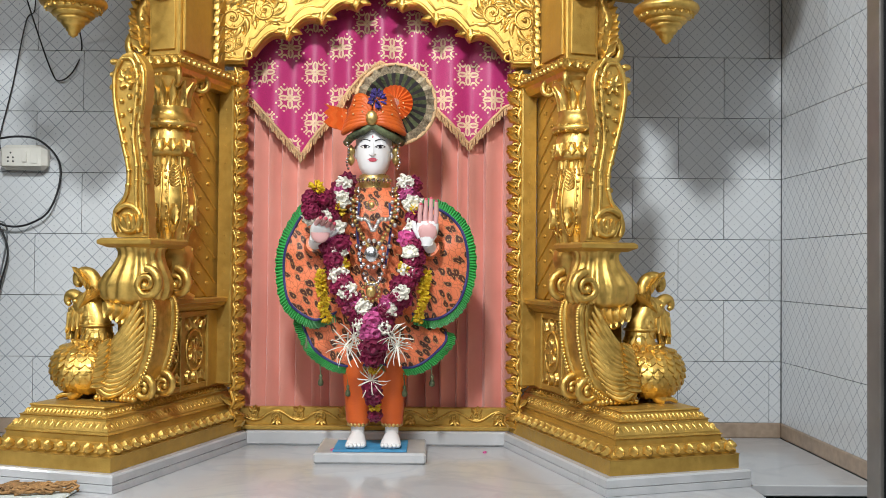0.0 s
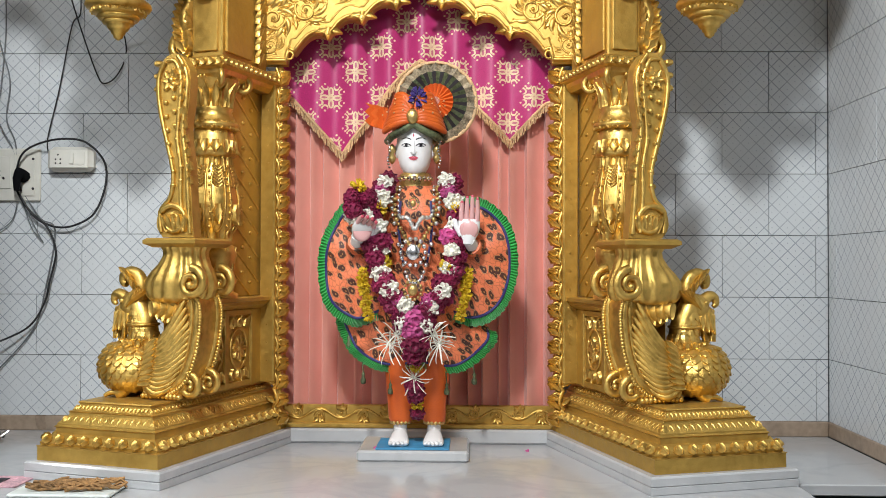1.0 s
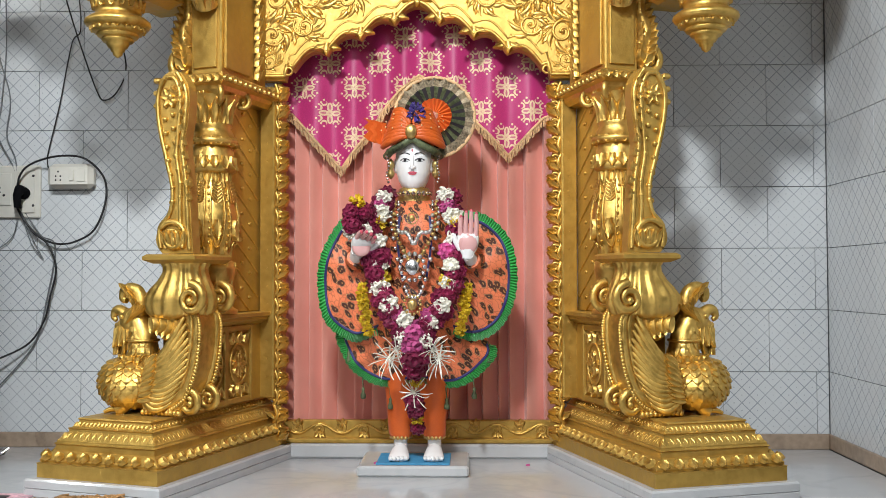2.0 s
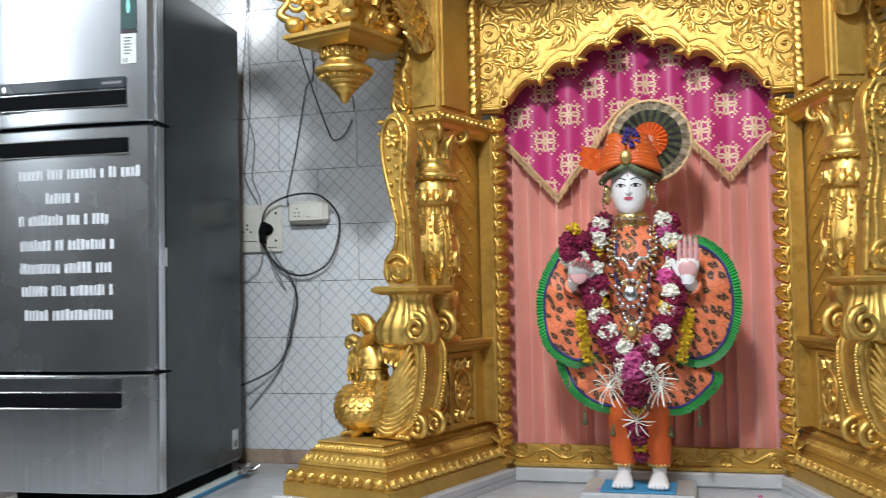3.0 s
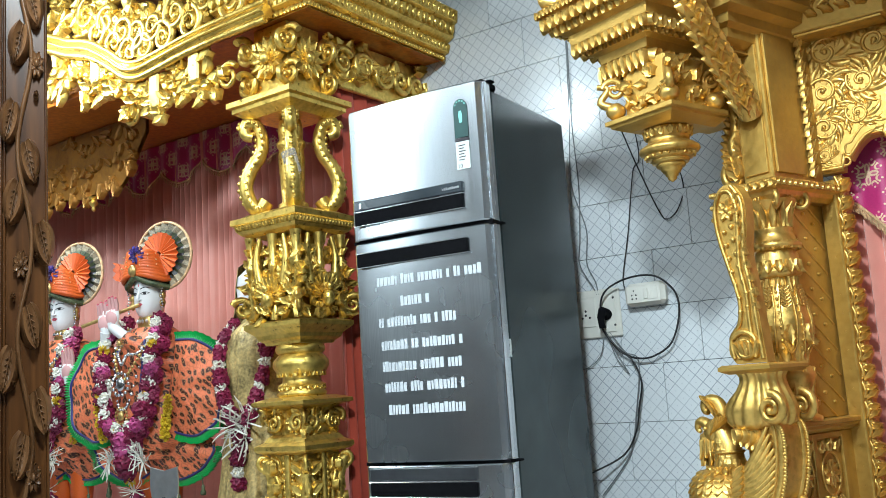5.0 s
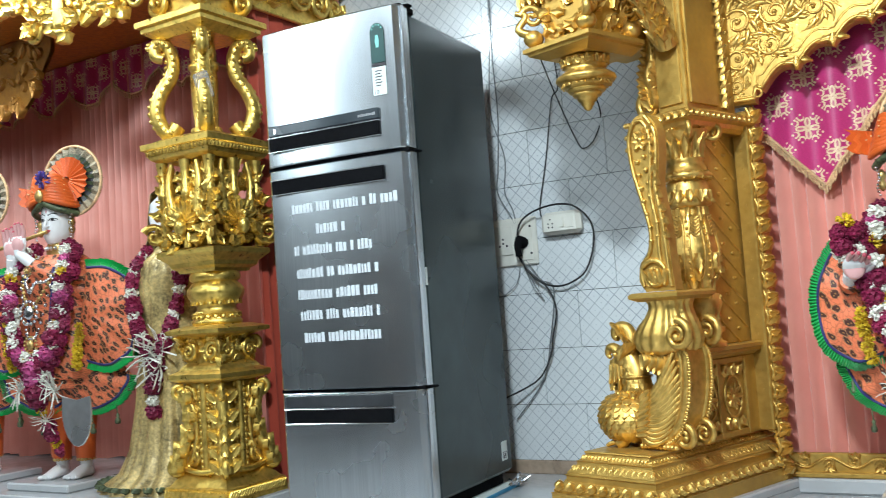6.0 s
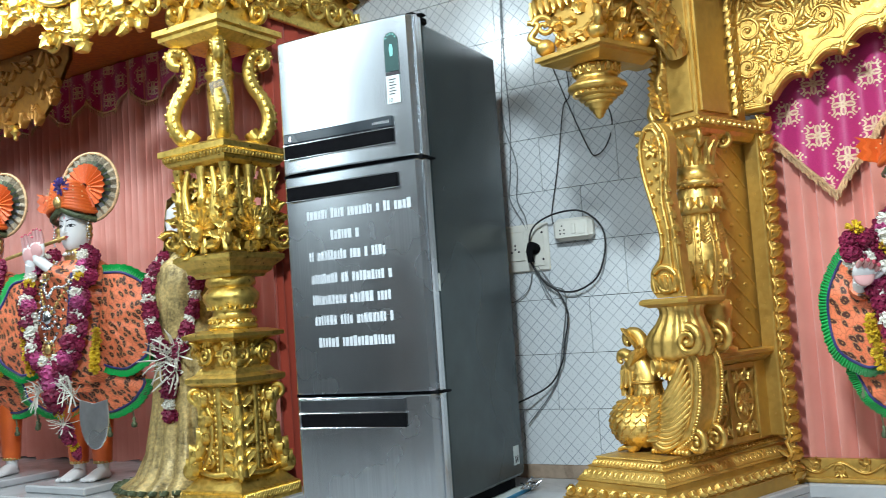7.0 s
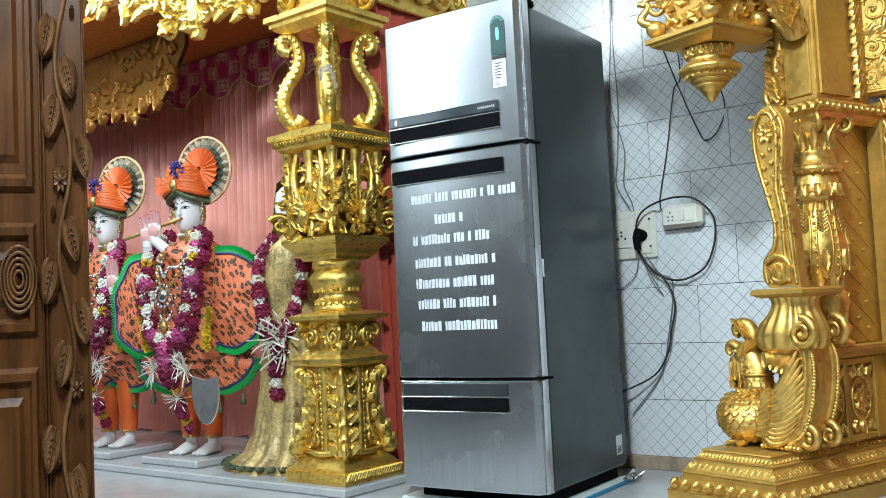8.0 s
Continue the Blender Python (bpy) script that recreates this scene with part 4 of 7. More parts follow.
    for inset, z, h2, n, kind in ((0.135, 1.545, -0.05, 7, "drop"), (0.105, 1.582, 0.022, 13, "egg"), (0.074, 1.618, -0.034, 11, "drop"), (0.04, 1.655, 0.028, 13, "egg"), (0.012, 1.705, -0.034, 13, "drop"), (0.0, 1.715, 0.02, 26, "egg")):
        inset -= 0.012
        a0, a1, b0, b1 = 0.10 + inset, 0.52 - inset, -0.06 + inset, 0.62
        hh = abs(h2)
        bead_row(g, (a0, b0, 0), (a1, b0, 0), (0, -1, 0), n, (a1 - a0) / n, hh, z - (hh if h2 < 0 else 0), -0.25, kind)
        bead_row(g, (a1, b0, 0), (a1, b1, 0), (1, 0, 0), int(n * 1.5), (b1 - b0) / n / 1.5, hh, z - (hh if h2 < 0 else 0), -0.25, kind)
        bead_row(g, (a0, b1, 0), (a0, b0, 0), (-1, 0, 0), int(n * 1.5), (b1 - b0) / n / 1.5, hh, z - (hh if h2 < 0 else 0), -0.25, kind)
    for x, y, sx in ((0.50, -0.04, 1),):      # small bird-like knob on the outer corner
        g.tube(lerp_curve([(x - sx * 0.05, y + 0.05, 1.76), (x, y, 1.765), (x + sx * 0.012, y - 0.012, 1.79), (x + sx * 0.03, y - 0.03, 1.805)], 4), lambda t: 0.03 - 0.016 * t, 8)
        g.leaf((x - 0.03, y + 0.03, 1.765), (-sx * 0.6, 0.4, 0.7), (sx, -1, 0), 0.06, 0.05, 0.2, 2, 4)
    for k in range(5):           # cresting above
        g.scroll((0.15 + 0.08 * k, -0.03, 1.81), (1, 0, 0), (0, 0, 1), 0.04, 1.3, 0, 0.012, 1 if k % 2 else -1)
        g.leaf((0.15 + 0.08 * k, -0.03, 1.79), (0, 0, 1), (0, -1, 0), 0.1, 0.06, 0.3, 2, 5)
    tagged(part("cornice_carving", g, GOLD, side), kind="stuff")
    for k in range(7):           # scalloped drops under the lowest moulding
        for axis in (0, 1):
            g = Geo(M)
            u = 0.235 + 0.03 * k if axis == 0 else 0.09 + 0.06 * k
            p, o, w = (Vector((u, 0.075, 1.55)), Vector((0, -1, 0)), 0.028) if axis == 0 else (Vector((0.385, u, 1.55)), Vector((1, 0, 0)), 0.055)
            g.leaf(p, (0, 0, -1), o, 0.06, w, 0.1, 2, 5)
            part("scallop_drop", g, GOLD, side)

    # leafy strut leaning out from the pier to the cornice
    g = Geo(M)
    spine = lerp_curve([(0.09, 0.33, 1.34), (0.07, 0.25, 1.42), (0.05, 0.14, 1.50), (0.02, 0.03, 1.58), (-0.02, -0.05, 1.68), (-0.05, -0.09, 1.76)], 6)
    g.tube(spine, lambda t: 0.034 - 0.008 * t, 10)
    for k in range(1, len(spine) - 1, 2):
        d = (spine[k + 1] - spine[k - 1]).normalized()
        for a in (-1.3, -0.65, 0.0, 0.65, 1.3):
            o = Vector((math.sin(a), 0.0, -math.cos(a))) + Vector((0, -0.4, 0))
            g.leaf(spine[k] + o * 0.024, d + Vector((math.cos(a), 0, math.sin(a))) * a * 0.35, o, 0.075, 0.036, 0.35, 2, 7)
    tagged(part("leafy_strut", g, GOLD, side), kind="stuff")
    bg = Geo(M)
    bird(bg)
    solo("bird_sculpture", bg, GOLD, "gold-painted carved guardian bird with scaled breast on the shrine base", "sculpture", "birds of the main shrine")
    return side


flank(-1)
flank(1)

# arch panel with a cusped lower edge
arch = thing("shrine_arch", "gold-painted arch panel carved with scrolls and cusps", "arch")


def arch_edge(x):
    """Height of the cusped edge at a distance from the middle."""
    a = abs(x)
    if a > 0.405:
        return 1.178
    base = 1.392 - 0.41 * a - 0.10 * a * a
    cusp = 0.030 * abs(math.sin(math.pi * (a + 0.035) / 0.105)) - 0.012
    return base + cusp


g = Geo()
xs = [CX + (-0.53 + 1.06 * k / 212) for k in range(213)]
rows = []
for y, o in ((2.79, 0.0), (2.752, 0.0), (2.745, 0.006)):
    rows.append([(x, y, arch_edge(x - CX) + o) for x in xs])
rows.append([(x, 2.745, 1.95) for x in xs])
rows.append([(x, 2.79, 1.95) for x in xs])
g.grid(rows, False, False)
part("arch_panel", g, GOLD_FLAT, arch)
g = Geo()
g.tube([(x, 2.744, arch_edge(x - CX) + 0.012) for x in xs], 0.006, 6)
g.tube([(x, 2.746, arch_edge(x - CX) + 0.045 if abs(x - CX) < 0.41 else arch_edge(x - CX) + 0.02) for x in xs[::3]], 0.004, 5)
for k in range(-3, 4):
    x = CX + 0.105 * k - (0.035 if k > 0 else -0.035 if k < 0 else 0)
    g.leaf((x, 2.745, arch_edge(x - CX) + 0.035), (0, -0.1, -1), (0, -1, 0), 0.042, 0.026, 0.1, 2, 6)
    for s in (-1, 1):
        g.leaf((x, 2.745, arch_edge(x - CX) + 0.03), (s, -0.05, -0.35), (0, -1, 0), 0.05, 0.018, 0.2, 2, 6)
for s in (-1, 1):
    g.tube([(CX + s * 0.40 + 0.012 * math.cos(t), 2.744, 1.205 + 0.012 * math.sin(t)) for t in (k * 0.5 for k in range(14))], 0.004, 5)
part("arch_edging", g, GOLD, arch)
g = Geo()
rnd = random.Random(5)
for s in (-1, 1):
    # running scrolls over the spandrel
    nodes = [(0.46, 1.235, 0.03), (0.45, 1.32, 0.05), (0.35, 1.345, 0.045), (0.44, 1.43, 0.055), (0.33, 1.44, 0.055), (0.22, 1.43, 0.045), (0.42, 1.55, 0.06), (0.28, 1.55, 0.06), (0.14, 1.49, 0.045),
             (0.14, 1.60, 0.06), (0.05, 1.53, 0.045), (0.42, 1.69, 0.06), (0.27, 1.69, 0.06), (0.12, 1.73, 0.06), (0.03, 1.66, 0.05), (0.4, 1.82, 0.06), (0.25, 1.83, 0.06), (0.1, 1.86, 0.06)]
    for k, (x, z, r) in enumerate(nodes):
        hand = s * (1 if k % 2 else -1)
        g.scroll((CX + s * x, 2.744, z), (1, 0, 0), (0, 0, 1), r * 0.8, 1.35, rnd.uniform(0, 6.28), r * 0.11, hand, 6)
        turn0 = rnd.uniform(0, 6.28)
        for j in range(8):       # swirling acanthus lobes thrown off the volute
            reach, bend = r * rnd.uniform(1.3, 1.8), hand * rnd.uniform(0.8, 1.3)
            lobe = [Vector((CX + s * x, 2.75, z)) + Vector((math.cos(turn0 + j * 0.785 + bend * q / 6), 0, math.sin(turn0 + j * 0.785 + bend * q / 6))) * (r * 0.55 + (reach - r * 0.55) * q / 6) for q in range(7)]
            if min(p.z - arch_edge(p.x - CX) for p in lobe) > 0.03 and max(abs(p.x - CX) for p in lobe) < 0.5:
                g.tube(lobe, lambda q: r * (0.05 + 0.17 * math.sin(math.pi * min(0.97, 0.1 + 0.86 * q))), 7)
                g.tube([p + Vector((0, -0.0055, 0)) for p in lobe], r * 0.045, 5)
        for j in range(16):
            a = rnd.uniform(0, 6.28)
            d = Vector((math.cos(a), 0, math.sin(a)))
            g.leaf(Vector((CX + s * x, 2.745, z)) + d * r * rnd.uniform(0.35, 1.1), Vector((math.cos(a + 0.8 * hand), 0, math.sin(a + 0.8 * hand))), (0, -1, 0), r * rnd.uniform(0.5, 0.8), r * 0.3, 0.08, 2, 6)
        g.ball((CX + s * x, 2.743, z), r * 0.15, 6, 4)
tagged(part("scroll_carving", g, GOLD, arch), kind="stuff")
g = Geo()
for s in (-1, 1):
    g.box((CX + s * 0.515 - 0.012, 2.735, 1.17), (CX + s * 0.515 + 0.012, 2.7445, 1.95), 0.003)
part("arch_border", g, GOLD, arch)
# Out of view; reaches forward so its shadow darkens the arch top.
part("soffit", Geo().box((CX - 0.64, 1.98, 1.80), (CX + 0.64, 2.79, 1.84), 0.004), GOLD_FLAT, arch, "gold-painted soffit, out of view, shading the arch")
for s in (-1, 1):                # stepped corner beams under the soffit
    a, b = sorted((CX + s * 0.225, CX + s * 0.50))
    beam = part("corner_beam", Geo().box((a, 2.64, 1.595), (b, 2.7445, 1.80), 0.004), GOLD_FLAT, arch)
    part("beam_fillet", Geo().box((a + 0.012, 2.652, 1.588), (b - 0.012, 2.735, 1.596), 0.002), GOLD, beam)
    g = Geo()
    for k in range(6):
        x = a + (b - a) * (k + 0.5) / 6
        g.leaf((x - 0.012, 2.638, 1.66), (0.8, 0, 0.6), (0, -1, 0), 0.05, 0.024, 0.2, 2, 6)
        g.leaf((x - 0.012, 2.638, 1.66), (0.8, 0, -0.6), (0, -1, 0), 0.05, 0.024, 0.2, 2, 6)
    tagged(part("beam_foliage", g, GOLD, beam), kind="stuff")

# leafy uprights beside the curtain and the carved sill under it
for s in (-1, 1):
    up = thing("leafy_upright", "gold-painted openwork strip of curling leaves", "carving", "leafy uprights of the main shrine")
    g = Geo()
    x = CX + s * 0.437
    g.box((x - 0.012, 2.775, 0.046), (x + 0.012, 2.80, 1.175), 0.003)
    part("backing", g, GOLD_FLAT, up)
    for k in range(20):
        z = 0.06 + 0.0555 * k
        g = Geo()
        g.tube(lerp_curve([(x + s * 0.012, 2.772, z), (x - s * 0.002, 2.766, z + 0.025), (x + s * 0.008, 2.77, z + 0.055)], 4), 0.006, 6)
        g.scroll((x - s * 0.012, 2.768, z + 0.038), (1, 0, 0), (0, 0, 1), 0.014, 1.2, 0.4, 0.005, s)
        g.leaf((x, 2.77, z + 0.005), (-s, -0.15, 0.6), (0, -1, 0), 0.05, 0.021, 0.5, 2, 6)
        g.leaf((x, 2.77, z + 0.03), (-s, -0.2, 0.25), (0, -1, 0), 0.046, 0.02, 0.6, 2, 6)
        g.leaf((x + s * 0.006, 2.77, z + 0.015), (s * 0.8, -0.1, 0.7), (0, -1, 0), 0.036, 0.019, 0.5, 2, 5)
        part("leaf_scroll", g, GOLD, up)
sill = thing("carved_sill", "low gold-painted sill board with running scrolls", "sill")
g = Geo().box((CX - 0.43, 2.84, 0.046), (CX + 0.43, 2.862, 0.115), 0.003)
g.box((CX - 0.43, 2.815, 0.046), (CX + 0.43, 2.8405, 0.06), 0.003)
part("board", g, GOLD_FLAT, sill)
g = Geo()
spiral_vine(g, (CX - 0.42, 2.838, 0.088), (1, 0, 0), (0, -1, 0), 0.84, 12, 0.03)
part("vine_carving", g, GOLD, sill)
g = Geo().box((CX - 0.55, 2.80, 0.001), (CX + 0.55, 2.99, 0.0455), 0.006)
solo("marble_step", g, MARBLE, "low white marble step behind the figure", "step")


def pleated(name, x0, x1, y, z0, z1, n, depth, material, label, seed, along_y=False):
    """A gathered curtain, its pleats uneven, with thickness."""
    rnd2 = random.Random(seed)
    w = [rnd2.uniform(0.6, 1.5) for _ in range(n)]
    tot = sum(w)
    prof, x = [], x0
    for q in w:
        step = (x1 - x0) * q / tot
        for j, (t, d) in enumerate(((0.0, 0.0), (0.04, 0.75), (0.1, 1.0), (0.2, 0.95), (0.45, 0.6), (0.7, 0.3), (0.9, 0.1), (0.97, 0.03))):
            prof.append((x + step * t, depth * d * (0.5 + 0.5 * q)))
        x += step
    prof.append((x1, 0))
    rows = []
    for i in range(9):
        t = i / 8
        z = z0 + (z1 - z0) * t
        row = []
        for k, (a, d) in enumerate(prof):
            ww = 0.004 * math.sin(k * 0.35 + i * 0.9 + seed)
            b = y - d * (1.0 - 0.35 * t) - ww
            zz = z + (0.008 * math.sin(a * 21 + seed) if i == 0 else 0)
            row.append((b, a, zz) if along_y else (a, b, zz))
        rows.append(row)
    back = [[(p[0] + 0.004, p[1], p[2]) if along_y else (p[0], p[1] + 0.004, p[2]) for p in r] for r in rows]
    g = Geo()
    g.grid(rows)
    g.grid([r[::-1] for r in back])
    return solo(name, g, material, label, "curtain")


pleated("curtain", CX - 0.445, CX + 0.445, 2.915, 0.085, 1.5, 19, 0.042, PINK, "salmon-pink satin curtain hanging in soft pleats", 3)


def valance(name, x0, x1, y, top, points, label, depth=0.012, fringe=0.026):
    """Pointed valance: points lists (x, height) of its lower edge."""
    n = 120
    px, pz = [p[0] for p in points], [p[1] for p in points]
    lower = [(x0 + (x1 - x0) * k / n, float(np.interp(x0 + (x1 - x0) * k / n, px, pz))) for k in range(n + 1)]
    v = thing(name, label, "valance")
    rows = []
    for i in range(7):
        t = i / 6
        rows.append([(x, y - depth * math.sin(x * 55 + 0.5 * math.sin(9 * x)) * (1 - 0.5 * t) - 0.004, z + (top - z) * t) for x, z in lower])
    g = Geo().grid(rows)
    g.grid([[(a, b + 0.004, c) for a, b, c in r][::-1] for r in rows])
    part("cloth", g, VALANCE, v)
    g = Geo()
    edge = [(x, y - depth * math.sin(x * 55 + 0.5 * math.sin(9 * x)) - 0.008, z) for x, z in lower]
    g.tube(edge, 0.005, 5)
    for k in range(0, n * 2):
        t = k / (n * 2)
        i = min(int(t * n), n - 1)
        f = t * n - i
        p = Vector(edge[i]).lerp(Vector(edge[i + 1]), f)
        g.tube([p, p + Vector((0.002 * math.sin(k * 2.1), -0.003, -fringe * 0.5)), p + Vector((0.003 * math.sin(k * 1.3), -0.001, -fringe))], 0.0022, 4)
    part("fringe", g, FRINGE, v, "cream and gold thread fringe")
    return v


valance("valance", CX - 0.44, CX + 0.44, 2.862, 1.46,
        [(CX - 0.44, 1.10), (CX - 0.41, 1.09), (CX - 0.25, 0.912), (CX - 0.06, 1.17), (CX + 0.0, 1.21), (CX + 0.08, 1.17), (CX + 0.285, 0.955), (CX + 0.40, 1.075), (CX + 0.44, 1.085)],
        "pointed magenta brocade valance with cream and gold motifs")


# ---- refrigerator ----
FR = pose(-1.28, 2.18, 0.0, 0, 0, 4.2)      # front right foot; x to the right along its front, y into its depth
FW, FD, FH = 0.532, 0.61, 1.558


def rounded_front(g, x0, x1, z0, z1, y0=0.0, bulge=0.012, r=0.03, depth=0.055):
    """A door slab with a gently bowed face and rolled upright edges."""
    prof = []
    for k in range(25):
        t = k / 24
        x = x0 + (x1 - x0) * t
        e = min(t, 1 - t) * (x1 - x0)
        roll = (1 - math.sqrt(max(0.0, 1 - (1 - min(1, e / r)) ** 2))) * r * 0.8
        prof.append((x, y0 - bulge * (1 - (2 * t - 1) ** 2) + roll))
    prof += [(x1, y0 + depth), (x0, y0 + depth)]
    rows = [[(x, y + o, z) for x, y in prof] for z, o in ((z0, 0.004), (z0 + 0.004, 0), (z1 - 0.004, 0), (z1, 0.004))]
    g.grid(rows, True, True, True)


fridge = thing("refrigerator", "tall three-door brushed-steel refrigerator with charcoal sides", "refrigerator")
g = Geo(FR)
g.box((-FW + 0.004, 0.062, 0.05), (-0.004, FD, FH - 0.012), 0.012)
part("cabinet", g, CHARCOAL, fridge, "charcoal enamelled cabinet")
g = Geo(FR)
g.box((-FW + 0.03, 0.08, 0.0), (-0.03, FD - 0.03, 0.05), 0.004)
part("base", g, BLACK, fridge)
DOORS = [(0.055, 0.392), (0.402, 1.106), (1.118, FH)]
doors = []
for z0, z1 in DOORS:
    g = Geo(FR)
    g.angle = 25
    rounded_front(g, -FW, 0.0, z0, z1)
    doors.append(part("door", g, STEEL, fridge, "brushed steel door"))
for (z0, z1), d in zip(DOORS, doors):      # bright trim down the hinge edge
    g = Geo(FR)
    g.box((-0.0005, 0.012, z0 + 0.003), (0.003, 0.03, z1 - 0.003), 0.001)
    part("edge_trim", g, CHROME, d)
    g = Geo(FR)
    g.box((-0.02, 0.045, z1 + 0.001), (0.012, 0.075, z1 + 0.008), 0.003)
    part("hinge", g, BLACK, d)
for z in (0.397, 1.112):
    part("gasket", Geo(FR).box((-FW + 0.006, 0.012, z - 0.0048), (-0.002, 0.06, z + 0.0058), 0), BLACK, fridge)


def handle_slot(z0, z1, x0, x1, owner):
    g = Geo(FR)
    # Shade of the recessed grip is painted as a raised black block.
    g.box((x0, -0.0175, z0), (x1, 0.0, z1), 0.004)
    s = part("handle_slot_black", g, BLACK, owner, "raised black block painted as the dark handle slot")
    g = Geo(FR)
    for zz in (z0, z1):
        g.box((x0 - 0.003, -0.0185, zz - 0.0015), (x1 + 0.003, -0.011, zz + 0.0015), 0.001)
    part("handle_trim", g, CHROME, owner)
    return s


handle_slot(1.164, 1.21, -0.5, -0.085, doors[2])
handle_slot(1.026, 1.072, -0.5, -0.08, doors[1])
handle_slot(0.297, 0.342, -0.495, -0.105, doors[0])
g = Geo(FR)
g.box((-0.5, -0.0175, 1.214), (-0.083, -0.004, 1.248), 0.003)
badge = part("name_strip", g, plain("slate_gloss", (0.035, 0.042, 0.05), 0.2, 0.1, 0.05), doors[2], "dark glossy strip above the handle")
g = Geo(FR)
for k in range(9):
    g.box((-0.155 + 0.007 * k, -0.0185, 1.226), (-0.150 + 0.007 * k, -0.0174, 1.233 + 0.001 * (k % 3)), 0)
part("badge", g, CHROME, badge)
part("emblem", Geo(FR).box((-0.476, -0.0185, 1.222), (-0.468, -0.0174, 1.238), 0.0004), CHROME, badge)
g = Geo(FR)
g.box((-0.495, -0.0155, 0.346), (-0.105, 0.0, 0.386), 0.003)
part("grip_strip", g, plain("dark_brushed_steel", (0.13, 0.135, 0.145), 0.32, 0.85, 0.06), doors[0], "dark steel grip strip above the drawer handle")
# energy label and small print stickers
g = Geo(FR)
out = [(-0.1, 1.385), (-0.052, 1.385), (-0.052, 1.48)] + [(-0.076 + 0.024 * math.cos(a), 1.48 + 0.028 * math.sin(a)) for a in (math.pi * k / 10 for k in range(1, 10))] + [(-0.1, 1.48)]
g.prism(out, 0.0, 0.0012, lambda a, b, d: (a, -0.0075 - d, b))
lab = part("energy_label", g, plain("dark_green_print", (0.01, 0.05, 0.045), 0.4), doors[2], "dark green arched energy label")
g = Geo(FR)
out = [(-0.080, 1.432), (-0.072, 1.432), (-0.069, 1.452), (-0.072, 1.47), (-0.080, 1.47), (-0.083, 1.452)]
g.prism(out, 0.0, 0.0006, lambda a, b, d: (a, -0.0088 - d, b))
for k in range(5):
    a = math.pi * (0.15 + 0.175 * k)
    g.box((-0.076 + 0.019 * math.cos(a) - 0.002, -0.0096, 1.482 + 0.02 * math.sin(a) - 0.002), (-0.076 + 0.019 * math.cos(a) + 0.002, -0.0088, 1.482 + 0.02 * math.sin(a) + 0.002), 0)
part("label_mark", g, plain("teal_print", (0.25, 0.62, 0.55), 0.5), lab)
g = Geo(FR)
g.box((-0.1, -0.0084, 1.374), (-0.052, -0.0074, 1.383), 0)
part("label_strip", g, INK, doors[2])
g = Geo(FR)
g.box((-0.1, -0.0084, 1.285), (-0.052, -0.0074, 1.372), 0)
card = part("paper_label", g, PAPER, doors[2], "pale printed sticker")
g = Geo(FR)
for k in range(6):
    g.box((-0.09, -0.0090, 1.358 - 0.009 * k), (-0.065 - 0.006 * (k % 2), -0.0085, 1.361 - 0.009 * k), 0)
part("print_bar", g, INK, card)
txt = bpy.data.curves.new("number", "FONT")
txt.body, txt.size, txt.extrude = "10", 0.018, 0.0003
num = new("number", txt)
num.data.materials.append(INK)
num.parent = card
num.matrix_world = FR @ pose(-0.097, -0.0088, 1.289, 90)
# lines of donors' lettering, each kept as plain bars
rnd = random.Random(9)
for z, x0, x1 in ((0.958, -0.43, -0.05), (0.888, -0.34, -0.23), (0.825, -0.43, -0.14), (0.752, -0.425, -0.135), (0.685, -0.425, -0.13), (0.62, -0.42, -0.13), (0.55, -0.41, -0.135)):
    g = Geo(FR)
    x = x0
    while x < x1:
        w = rnd.uniform(0.006, 0.013)
        yb = -0.012 * (1 - (2 * (x + FW) / FW - 1) ** 2)
        h = rnd.uniform(0.028, 0.034)
        g.box((x, yb - 0.0012, z), (x + w, yb + 0.002, z + h * 0.95), 0)
        x += w + (0.016 if rnd.random() < 0.13 else 0.0035)
    part("lettering_bar", g, LETTER, doors[1], "line of white lettering")
g = Geo(FR)
g.box((-0.0035, 0.52, 0.095), (-0.0026, 0.565, 0.16), 0)
st = part("sticker", g, PAPER, fridge, "small white sticker")
g = Geo(FR)
rnd = random.Random(4)
for i in range(5):
    for j in range(4):
        if rnd.random() < 0.6:
            g.box((-0.0025, 0.53 + 0.006 * i, 0.102 + 0.006 * j), (-0.0018, 0.535 + 0.006 * i, 0.107 + 0.006 * j), 0)
part("print_mark", g, INK, st)
g = Geo(FR)
g.box((-0.0035, 0.062, 0.70), (-0.001, 0.072, 0.755), 0.001)
part("hinge_cap", g, PAPER, fridge)
g = Geo(FR)
g.box((-0.09, 0.03, FH - 0.012), (-0.01, 0.12, FH + 0.012), 0.005)
part("hinge_cover", g, BLACK, fridge)
g = Geo()
g.m = FR
g.box((-FW - 0.03, 0.04, 0.0), (0.02, 0.6, 0.012), 0.003)
solo("board", g, PAPER, "thin white board with a blue edge under the refrigerator", "board")
g = Geo(FR)
g.box((0.0205, 0.04, 0.001), (0.026, 0.6, 0.014), 0.002)
g.m = Matrix.Identity(4)
solo("blue_strip", g, BLUE_MAT, "blue edging strip lying beside the refrigerator", "strip")
g = Geo(FR)
rnd = random.Random(8)
for k in range(7):
    a = Vector((0.03 + rnd.uniform(0, 0.02), 0.5 + rnd.uniform(0, 0.1), 0.02))
    g.tube([a + Vector((rnd.uniform(-0.02, 0.02), rnd.uniform(-0.04, 0.04), rnd.uniform(-0.008, 0.025))) for _ in range(5)], 0.004, 5)
solo("tangled_foil", g, SILVER, "crumpled bit of silver wire beside the refrigerator", "scrap")

